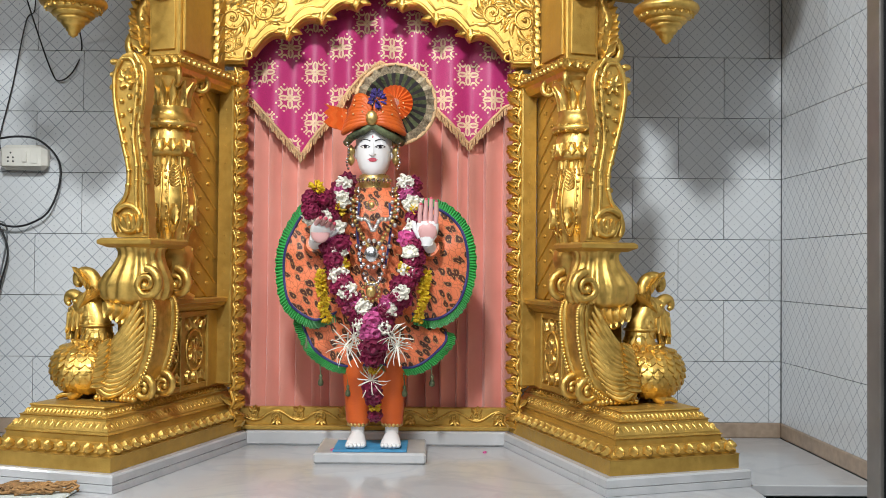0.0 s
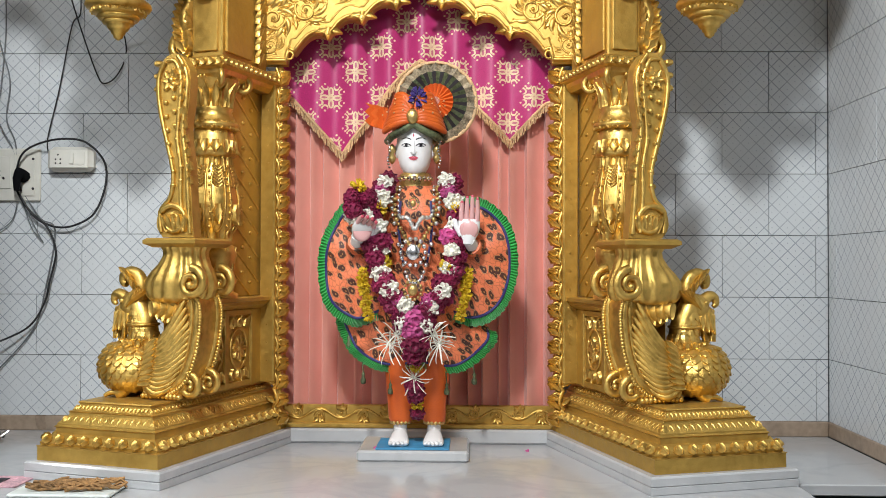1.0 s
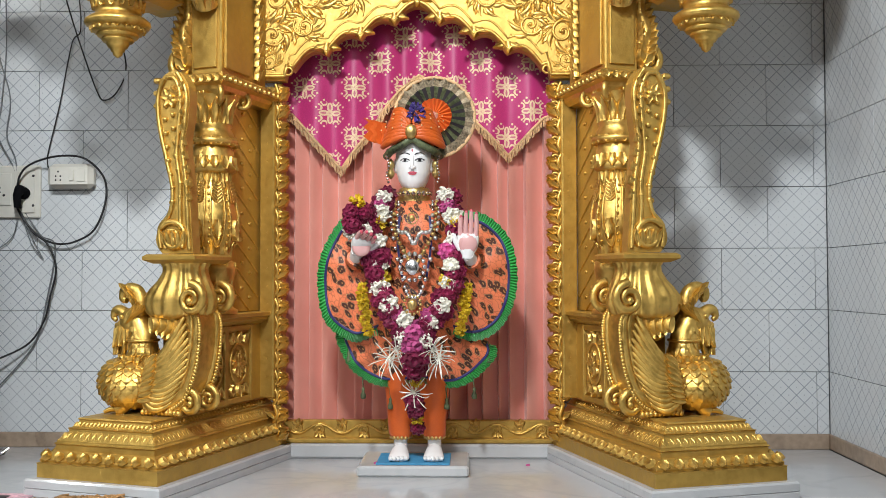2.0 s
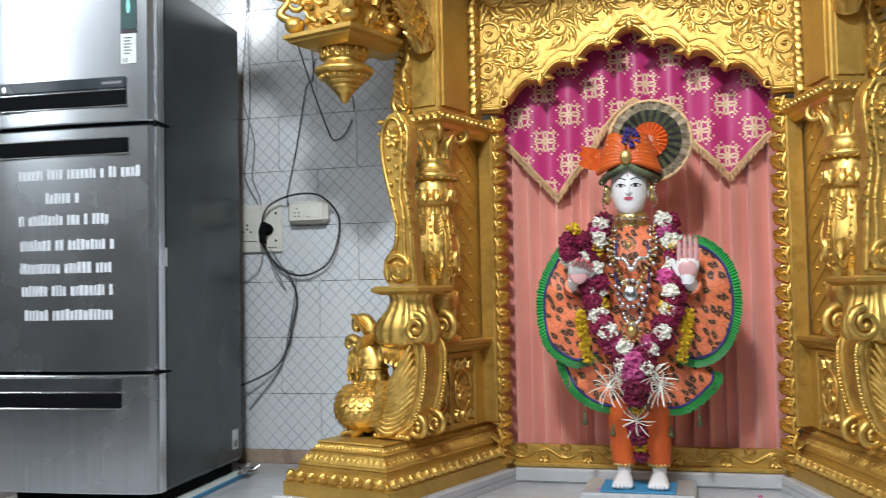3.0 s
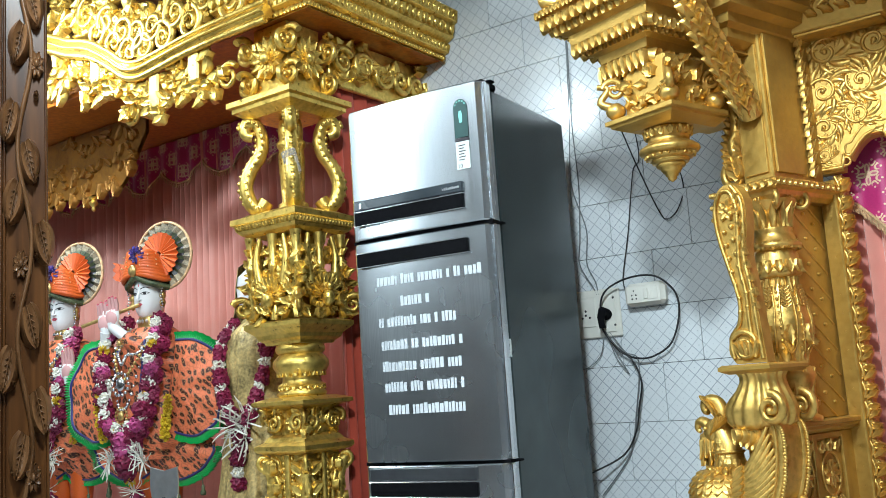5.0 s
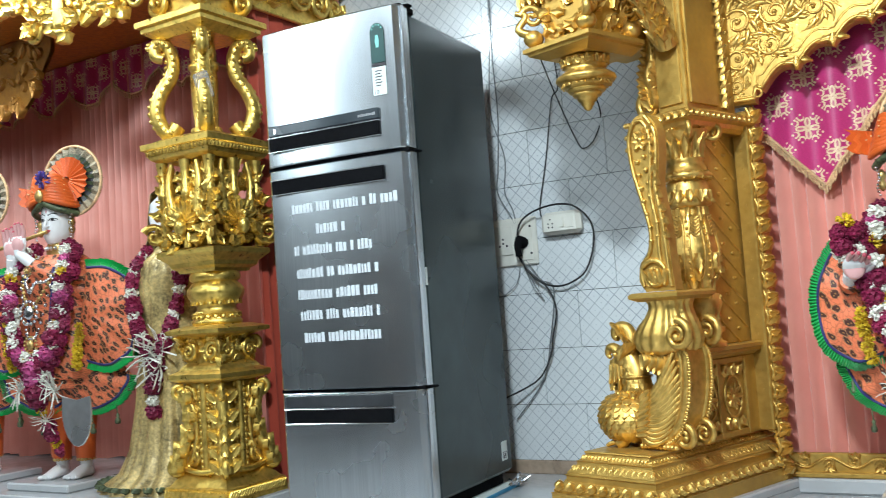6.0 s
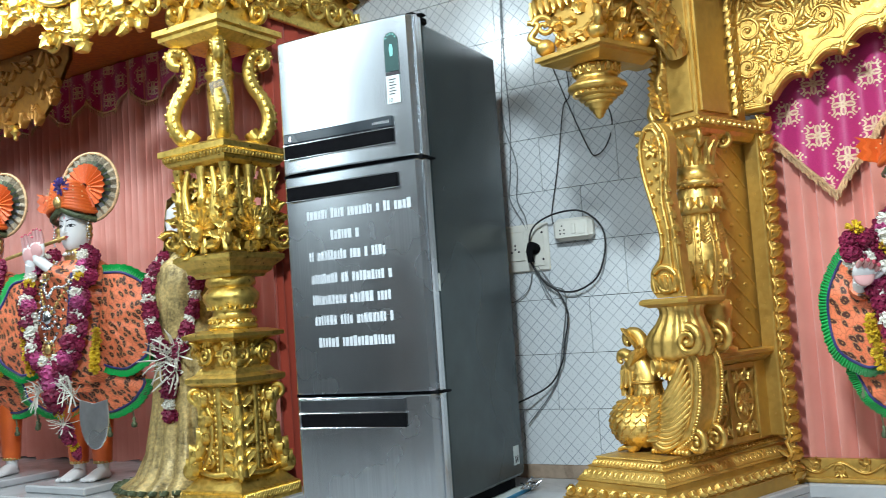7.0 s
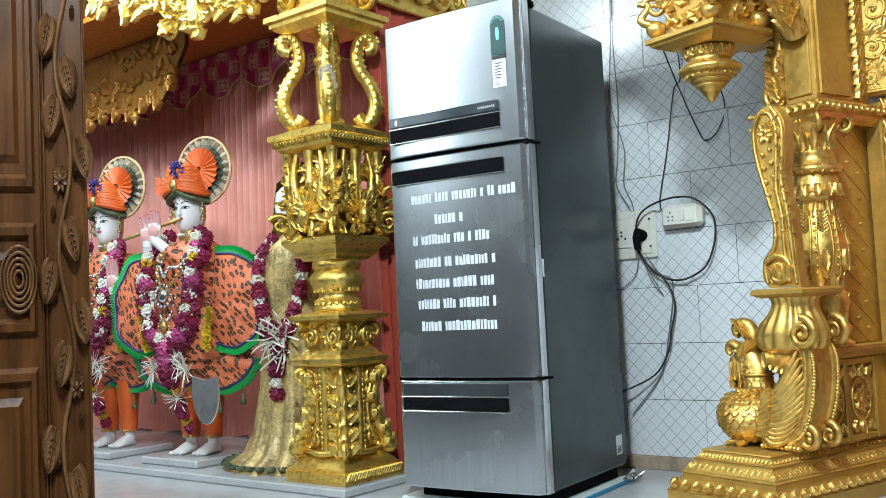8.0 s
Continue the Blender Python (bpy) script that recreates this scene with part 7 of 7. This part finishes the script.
for o, s in four_sides():
    for k in range(12):
        a = 2 * math.pi * k / 12
        g.leaf(Vector((PX, PY, 1.87)) + o * 0.1, s * math.cos(a) + Vector((0, 0, math.sin(a))), o, 0.085, 0.04, 0.3, 2, 5)
    g.ball(Vector((PX, PY, 1.87)) + o * 0.115, (0.022, 0.022, 0.026), 8, 6)
    for w in (-1, 1):
        for z, r in ((1.79, 0.045), (1.92, 0.05)):
            g.scroll(Vector((PX, PY, z)) + o * 0.1 + s * w * 0.115, s, (0, 0, 1), r, 1.4, 0.4, 0.014, w)
part("rosette_carving", g, GOLD_LEFT, top)

# cornice and lacquered soffit
canopy = thing("shrine_canopy", "gold and orange lacquered shrine canopy with carved cornice", "canopy")
part("soffit", Geo().box((-5.15, 2.16, 2.005), (-1.97, 2.985, 2.03), 0.003), ORANGE_WOOD, canopy, "orange lacquered soffit")
g = Geo()
rows = []
for o, z in ((0.0, 1.99), (-0.012, 2.0), (-0.012, 2.02), (0.02, 2.03), (0.03, 2.06), (0.012, 2.07), (0.05, 2.09), (0.05, 2.14), (0.075, 2.15), (0.08, 2.2), (0.0, 2.22)):
    rows.append([(-2.42, 2.15 - o, z), (-1.96 + o, 2.15 - o, z), (-1.96 + o, 2.985, z)])
g.grid(rows, False, False)
part("cornice", g, GOLD_LEFT, canopy)
g = Geo()
for z, h, n, off in ((2.0, 0.018, 46, 0.0), (2.035, 0.03, 34, 0.02), (2.095, 0.045, 24, 0.05), (2.155, 0.04, 26, 0.07)):
    bead_row(g, (-1.96 + off, 2.15 - off, 0), (-1.96 + off, 2.98, 0), (1, 0, 0), n, 0.8 / n, h, z, -0.3, "drop" if h > 0.04 else "egg")
    bead_row(g, (-2.42, 2.15 - off, 0), (-1.96 + off, 2.15 - off, 0), (0, -1, 0), n // 2, 0.92 / n, h, z, -0.3, "drop" if h > 0.04 else "egg")
tagged(part("cornice_carving", g, GOLD_LEFT, canopy), kind="stuff")
# Added sheet; the dark of the gaps between scrolls is its colour.
part("backing_board", Geo().box((-5.15, 2.3, 2.031), (-1.99, 2.33, 2.94), 0.003), TEAK, canopy, "added dark board filling the gaps behind the scrollwork")
g = Geo()
rnd = random.Random(31)
for k in range(26):          # carved bracket under the side soffit
    y = rnd.uniform(2.42, 2.95)
    g.leaf((-2.09 + rnd.uniform(-0.01, 0.01), y, rnd.uniform(1.78, 1.98)), (0, rnd.uniform(-1, 1), rnd.uniform(-0.3, 1)), (1, 0, 0), 0.08, 0.05, 0.4, 2, 5)
for y in (2.46, 2.58, 2.70, 2.82, 2.93):
    g.scroll((-2.08, y, 1.9), (0, 1, 0), (0, 0, 1), 0.06, 1.4, 0.5, 0.014, 1 if y < 2.7 else -1)
g.box((-2.12, 2.4, 1.8), (-2.098, 2.98, 2.0), 0.004)
part("side_bracket", g, GOLD_LEFT, canopy)

# pierced arch front hanging from the canopy
toran = thing("pierced_arch", "bright gold pierced arch of scrolls with drop finials", "arch")
TY = 2.13
swan = lerp_curve([(x, TY - 0.02, z) for x, z in ((-2.12, 2.012), (-2.41, 2.01), (-2.6, 2.0), (-2.75, 1.985), (-2.86, 1.98), (-2.95, 2.005), (-3.06, 2.08), (-3.19, 2.155), (-3.36, 2.21), (-3.5, 2.27), (-3.8, 2.36))], 6)
g = Geo()
for r, dz, dy in ((0.026, 0.0, 0.0), (0.012, 0.034, -0.01), (0.014, -0.034, -0.012), (0.007, 0.0, -0.026)):
    g.tube([p + Vector((0, dy, dz)) for p in swan], r, 8)
part("swan_neck_moulding", g, GOLD_LEFT, toran)
g = Geo()
rnd = random.Random(37)
for k in range(120):
    i = rnd.randrange(4, len(swan) - 6)
    drop = rnd.uniform(0.03, 0.13 + 0.09 * abs(math.sin(i * 0.26)))
    g.leaf(swan[i] + Vector((0, 0.01, -drop)), (rnd.uniform(-1, 1), 0, rnd.uniform(-1, 0.5)), (0, -1, 0), rnd.uniform(0.06, 0.10), rnd.uniform(0.035, 0.055), 0.35, 2, 5)
for x, z, r, h in ((-2.36, 1.83, 0.055, 1), (-2.47, 1.82, 0.05, -1), (-2.58, 1.84, 0.045, 1), (-2.70, 1.85, 0.05, -1), (-2.86, 1.87, 0.06, 1), (-2.95, 1.82, 0.05, -1), (-3.0, 1.95, 0.06, 1), (-3.14, 2.02, 0.06, -1), (-3.27, 2.07, 0.06, 1), (-3.4, 2.13, 0.06, -1)):
    g.scroll((x, TY, z), (1, 0, 0), (0, 0, 1), r, 1.5, 0.6, r * 0.22, h)
tagged(part("lower_scrollwork", g, GOLD_LEFT, toran), kind="stuff")
g = Geo()
for k in range(130):
    i = rnd.randrange(4, len(swan) - 4)
    g.leaf(swan[i] + Vector((0, 0.01, rnd.uniform(0.05, 0.26))), (rnd.uniform(-1, 1), 0, rnd.uniform(-0.5, 1)), (0, -1, 0), rnd.uniform(0.07, 0.12), rnd.uniform(0.04, 0.06), 0.35, 2, 5)
for k in range(14):
    p = swan[4 + 3 * k] + Vector((0, 0, 0.09 + 0.07 * (k % 2)))
    g.scroll(p, (1, 0, 0), (0, 0, 1), 0.07, 1.5, 0.6 * k, 0.017, 1 if k % 2 else -1)
tagged(part("upper_scrollwork", g, GOLD_LEFT, toran), kind="stuff")
for x, z in ((-2.77, 1.74), (-3.16, 1.94), (-2.53, 1.79)):
    g = Geo()
    g.box((x - 0.03, TY - 0.03, z + 0.06), (x + 0.03, TY + 0.03, z + 0.2), 0.006)
    g.lathe([(0.003, 0), (0.012, 0.01), (0.008, 0.016), (0.028, 0.03), (0.03, 0.042), (0.02, 0.05), (0.036, 0.058), (0.036, 0.066)], (x, TY, z), 12)
    part("drop_finial", g, GOLD_LEFT, toran)
inner = thing("inner_pelmet", "gold pelmet over orange lacquer inside the canopy", "pelmet")
g = Geo()
n = 60
xs2 = [-5.1 + (1.75) * k / n for k in range(n + 1)]
low = [1.66 + 0.03 * abs(math.sin(x * 9)) + max(0, (x + 3.55)) * 1.1 for x in xs2]
g.grid([[(x, 2.5, z) for x, z in zip(xs2, low)], [(x, 2.5, 2.0) for x in xs2]], False, False)
g.grid([[(x, 2.52, z) for x, z in zip(xs2, low)][::-1], [(x, 2.52, 2.0) for x in xs2][::-1]], False, False)
# Orange-gold lacquer darkened in colour for the shade inside the canopy.
SHADED_LACQUER = gold_paint("shaded_orange_gold_lacquer", (0.36, 0.165, 0.026), (0.22, 0.09, 0.015), 0.36, 0.5)
part("board", g, SHADED_LACQUER, inner)
g = Geo()
for k in range(120):
    i = rnd.randrange(n)
    g.leaf((xs2[i], 2.494, low[i] + rnd.uniform(0.0, 0.28)), (rnd.uniform(-1, 1), 0, rnd.uniform(-1, 1)), (0, -1, 0), rnd.uniform(0.05, 0.08), rnd.uniform(0.03, 0.04), 0.1, 0, 5)
for i in range(0, n, 4):
    g.leaf((xs2[i], 2.497, low[i] + 0.03), (0, 0, -1), (0, -1, 0), 0.08, 0.05, 0.2, 2, 5)
tagged(part("pelmet_carving", g, SHADED_LACQUER, inner), kind="stuff")
g = Geo().lathe([(0.003, 0), (0.012, 0.01), (0.008, 0.02), (0.024, 0.04), (0.012, 0.055), (0.03, 0.07)], (-3.75, 2.49, 1.59), 12)
part("drop_finial", g, GOLD_LEFT, inner)

pleated("curtain", -5.15, -2.09, 2.97, 0.035, 2.0, 84, 0.075, PINK, "salmon-pink satin curtain behind the three statues", 12)
pleated("side_curtain", 2.44, 2.93, -2.13, 0.035, 1.98, 7, 0.018, RED_CLOTH, "red satin curtain drawn beside the column", 14, True)
pts = []
for k in range(33):
    x = -4.75 + 2.6 * k / 32
    pts.append((x, 1.86 - 0.10 * (1 if k % 4 == 2 else 0.72 if k % 2 else 0.0)))
valance("valance", -4.75, -2.15, 2.915, 2.0, pts, "scalloped magenta brocade valance in deep shade")
g = Geo().box((-5.15, 2.09, 0.0005), (-2.02, 2.98, 0.03), 0.005)
solo("marble_dais", g, MARBLE, "low white marble dais under the three statues", "dais")
for x in (-3.1, -3.72):
    g = Geo().box((x - 0.19, 2.16, 0.0305), (x + 0.19, 2.5, 0.062), 0.006)
    solo("marble_pedestal", g, MARBLE, "low white marble slab under the statue", "pedestal")
for x, fl in ((-3.1, True), (-3.72, False)):
    M = pose(x, 2.33, 0.0625, 0, 0, 12) @ Matrix.Diagonal((1.2, 1.2, 1.2, 1))
    figure(M, "flute player and its dress" if fl else "companion statue and its dress", 33 if fl else 44, fl, 1.18)

# veiled figure in gold tissue, half hidden by the column
M = pose(-2.60, 2.45, 0.0305, 0, 0, 12)
g = Geo(M)
g.lathe([(0.05, 0.0), (0.09, 0.5), (0.1, 0.8), (0.08, 0.86), (0.038, 0.9), (0.036, 0.95)], (0, 0, 0), 16)
rows = []
for z, w, f in ((0.93, 0.02, 0.03), (0.95, 0.05, 0.06), (0.99, 0.072, 0.076), (1.04, 0.077, 0.08), (1.09, 0.07, 0.072), (1.13, 0.03, 0.03)):
    rows.append([(w * math.cos(a), f * math.sin(a), z) for a in (2 * math.pi * j / 18 for j in range(18))])
g.grid(rows, True, True, True)
g.k = 1
for s in (-1, 1):
    g.ball((s * 0.028, -0.074, 1.045), (0.013, 0.006, 0.006), 8, 5)
solo("statue", g, [SKIN, INK], "white marble statue in a long gold gown", "statue", "veiled statue and its dress")
gown = thing("gold_gown", "long gold tissue gown with a flower-trimmed hem", "gown", "veiled statue and its dress")
g = Geo(M)
rows = []
for z, r in ((0.0, 0.29), (0.02, 0.27), (0.06, 0.215), (0.14, 0.18), (0.3, 0.155), (0.5, 0.135), (0.65, 0.125), (0.78, 0.135), (0.86, 0.118), (0.9, 0.075), (0.925, 0.05)):
    rows.append([(r * (1 + 0.13 * abs(math.sin(9 * a + 0.6 * math.sin(3 * a))) * (1 - z)) * math.cos(a), 0.92 * r * (1 + 0.13 * abs(math.sin(9 * a + 0.6 * math.sin(3 * a))) * (1 - z)) * math.sin(a), z) for a in (2 * math.pi * j / 144 for j in range(144))])
g.grid(rows, True, True, True)
part("skirt", g, GOLD_CLOTH, gown)
g = Geo(M)
rows = [[(r * math.cos(a), 0.01 + r * 0.95 * math.sin(a), z) for a in (math.pi * (-0.27 + 1.54 * j / 24) for j in range(25))] for z, r in ((0.5, 0.17), (0.62, 0.16), (0.8, 0.145), (0.9, 0.11), (0.95, 0.094), (1.05, 0.086), (1.13, 0.074), (1.17, 0.02))]
g.grid(rows)
g.grid([[(x, y - 0.004, z) for x, y, z in r][::-1] for r in rows])
part("veil", g, GOLD_CLOTH, gown)
g = Geo(M)
for k in range(40):
    a = 2 * math.pi * k / 40
    g.leaf((0.30 * math.cos(a), 0.275 * math.sin(a), 0.012), (math.cos(a) * 0.6, math.sin(a) * 0.6, 0.4), (math.cos(a), math.sin(a), 0.5), 0.035, 0.03, 0.4, 0, 4)
part("hem_trim", g, BROCADE, gown, "dark green and red hem trim")
rnd = random.Random(3)
main = thing("flower_garland", "maroon and white garland with tuberose sprays", "garland", "veiled statue and its dress")
for s in (-1, 1):
    for k, p in enumerate(lerp_curve([(s * 0.07, -0.06, 0.9), (s * 0.11, -0.1, 0.8), (s * 0.09, -0.125, 0.65), (s * 0.03, -0.14, 0.52), (0, -0.14, 0.42)], 5)):
        flower(WHITE_M if k % 3 == 1 else ROSE_M, M, p, rnd.uniform(0.024, 0.034), main, rnd)
for z in (0.5, 0.46, 0.52):
    flower(LILY_M, M, (rnd.uniform(-0.05, 0.05), -0.15, z), 0.08, main, rnd)
for z in (0.38, 0.33, 0.29):
    flower(WHITE_M if z == 0.33 else ROSE_M, M, (0, -0.16, z), 0.03, main, rnd)
g = Geo()
g.m = pose(-2.83, 2.16, 0.34)
out = [(-0.08, 0.06), (0.0, 0.045), (0.08, 0.06)] + [(0.085 * math.cos(a), -0.0 + 0.13 * math.sin(a)) for a in (-math.pi * k / 12 for k in range(0, 13))]
g.prism(out[::-1], 0.0, 0.006, lambda a, b, d: (a, -d, b), 0.002)
solo("silver_tray", g, SILVER, "small shield-shaped silver tray leaning on the gown", "tray")

# ---- carved teak door leaf standing open ----
door = tagged(thing("door_1", "carved teak door leaf with a vine of leaves, standing open", "door"), kind="structure")
DX = -1.79
g = Geo()
g.box((DX - 0.185, 0.998, -0.498), (DX, 1.038, 2.28), 0.004)
part("stile", g, TEAK, door)
g = Geo()
for x in (DX - 0.2, DX - 0.185, DX - 0.008):
    g.tube([(x, 0.997, -0.49), (x, 0.997, 2.27)], 0.007, 7)
part("edge_bead", g, TEAK, door)
g = Geo()
g.box((DX - 0.9, 1.0, -0.498), (DX - 0.187, 1.034, 2.28), 0.003)
part("leaf_core", g, TEAK, door)
for z0, z1 in ((0.93, 2.2), (0.60, 0.86), (-0.4, 0.53)):
    g = Geo()
    ogee = [(0.0, 0.0), (0.012, -0.014), (0.03, -0.014), (0.045, 0.004), (0.06, 0.004), (0.085, -0.012), (0.1, -0.012)]
    x0, x1 = DX - 0.88, DX - 0.225
    rows = [[(x0 + i, 0.998 + d, z0 + i), (x1 - i, 0.998 + d, z0 + i), (x1 - i, 0.998 + d, z1 - i), (x0 + i, 0.998 + d, z1 - i)] for i, d in ogee]
    g.grid(rows, True, False, True)
    part("raised_panel", g, TEAK, door)
g = Geo()
for k in range(5):
    r = 0.075 - 0.014 * k
    g.tube([(DX - 0.30 + r * math.cos(a), 0.985, 0.73 + r * math.sin(a)) for a in (2 * math.pi * j / 24 for j in range(25))], 0.005, 6)
part("ring_carving", g, TEAK_LIT, door)
xm = DX - 0.1
stem = [(xm + 0.03 * math.sin(z * 14), 0.99, z) for z in (-0.45 + 0.03 * k for k in range(90))]
g = Geo()
g.tube(stem, 0.011, 7)
vine = part("vine_stem", g, TEAK_LIT, door)
leaf_geo = Geo()
leaf_geo.leaf((0, 0, 0), (0, 0, -1), (0, -1, 0), 0.105, 0.085, 0.06, 0, 9)
leaf_geo.tube([(0, -0.008, 0.0), (0, -0.012, -0.05), (0, -0.016, -0.095)], 0.003, 5)
for k in range(5):
    for s in (-1, 1):
        z = -0.02 - 0.015 * k
        leaf_geo.tube([(0, -0.010, z), (s * 0.02, -0.012, z - 0.016)], 0.002, 4)
LEAF_M = leaf_geo.mesh("vine_leaf", [TEAK_LIT])
flo = Geo()
for k in range(8):
    a = 2 * math.pi * k / 8
    flo.leaf((0, 0, 0), (math.cos(a), 0, math.sin(a)), (0, -1, 0), 0.034, 0.024, 0.1, 0, 4)
flo.ball((0, -0.005, 0), 0.01, 8, 5)
FLO_M = flo.mesh("vine_flower", [TEAK_LIT])
for k in range(28):
    z = -0.4 + 0.095 * k
    s = 1 if k % 2 else -1
    ob = new("vine_flower" if k % 5 == 4 else "vine_leaf", FLO_M if k % 5 == 4 else LEAF_M)
    ob.parent = vine
    ob.matrix_world = pose(xm + 0.03 * math.sin(z * 14) + s * 0.03, 0.985, z + 0.03, 0, s * -22, 0)
    bud = new("vine_bud", FLO_M)
    bud.parent = vine
    bud.matrix_world = Matrix.LocRotScale(Vector((xm - s * 0.05, 0.985, z + 0.05)), None, (0.34, 1.2, 0.34))
# the leaf stands turned outwards about its carved edge
HINGE = Matrix.Translation((DX, 1.0, 0))
door.matrix_world = Matrix.Translation((0.035, 0.02, 0)) @ HINGE @ Matrix.Rotation(radians(60), 4, "Z") @ Matrix.Diagonal((0.5, 1, 1, 1)) @ HINGE.inverted()

# ---- small things on the platform ----
g = Geo()
rnd = random.Random(19)
for k in range(46):
    x0, y0 = -0.90 + rnd.uniform(0, 0.17), 2.09 + rnd.uniform(0, 0.085)
    g.tube([(x0 + 0.016 * j, y0 + 0.006 * j * 0.5 + rnd.uniform(-0.006, 0.006), 0.012 + rnd.uniform(0, 0.016)) for j in range(6)], 0.0035, 5)
solo("straw_bundle", g, STRAW, "tangled bundle of brown straw strands on a white tray", "bundle", kind="stuff")
g = Geo().box((-0.92, 2.07, 0.0005), (-0.67, 2.20, 0.010), 0.004)
solo("white_tray", g, PAPER, "flat white tray on the marble floor", "tray")
g = Geo().box((-1.1, 2.17, 0.0005), (-0.945, 2.29, 0.004), 0.001)
solo("pink_paper", g, plain("pink_check_paper", (0.6, 0.35, 0.4), 0.6, 0, 0.35, 160, 0.0), "sheet of pink patterned paper lying on the floor", "paper")
g = Geo().box((-1.09, 2.20, 0.0042), (-1.0, 2.26, 0.0055), 0)
solo("dark_card", g, INK, "dark rectangular card on the pink paper", "card")
rnd = random.Random(2)
for x, y, z in ((-0.093, 2.56, 0.034), (0.35, 2.70, 0.002), (-0.075, 2.54, 0.034)):
    g = Geo().leaf((x, y, z), (1, 0.3, 0.05), (0, 0, 1), 0.012, 0.01, 0.3, 0, 3)
    solo("petal", g, PINKROSE, "fallen pink rose petal on the marble", "petal", "fallen petals")


# ---- wall tiles, piece by piece ----
GRID_X = -0.97
for row in range(-1, 13):
    z = TB + TH * row
    if row < 0:
        continue
    shift = 0.0 if row % 2 else -TL / 2
    for n in range(-5, 10):
        a, b = GRID_X + shift + n * TL, GRID_X + shift + (n + 1) * TL
        b = min(b, RIGHT_X - 0.011)
        if b - a > 0.01:
            lay_tile(wall_n, a, b, z, TH)
    for n in range(0, 6):
        first = WALL_Y - 0.012
        b = first - (0.218 if row % 2 else 0.066) - (n - 1) * TL
        a = b - TL
        b = min(b, first)
        if a > 1.5 and b - a > 0.01:
            lay_tile(wall_e, a, b, z, TH, True)
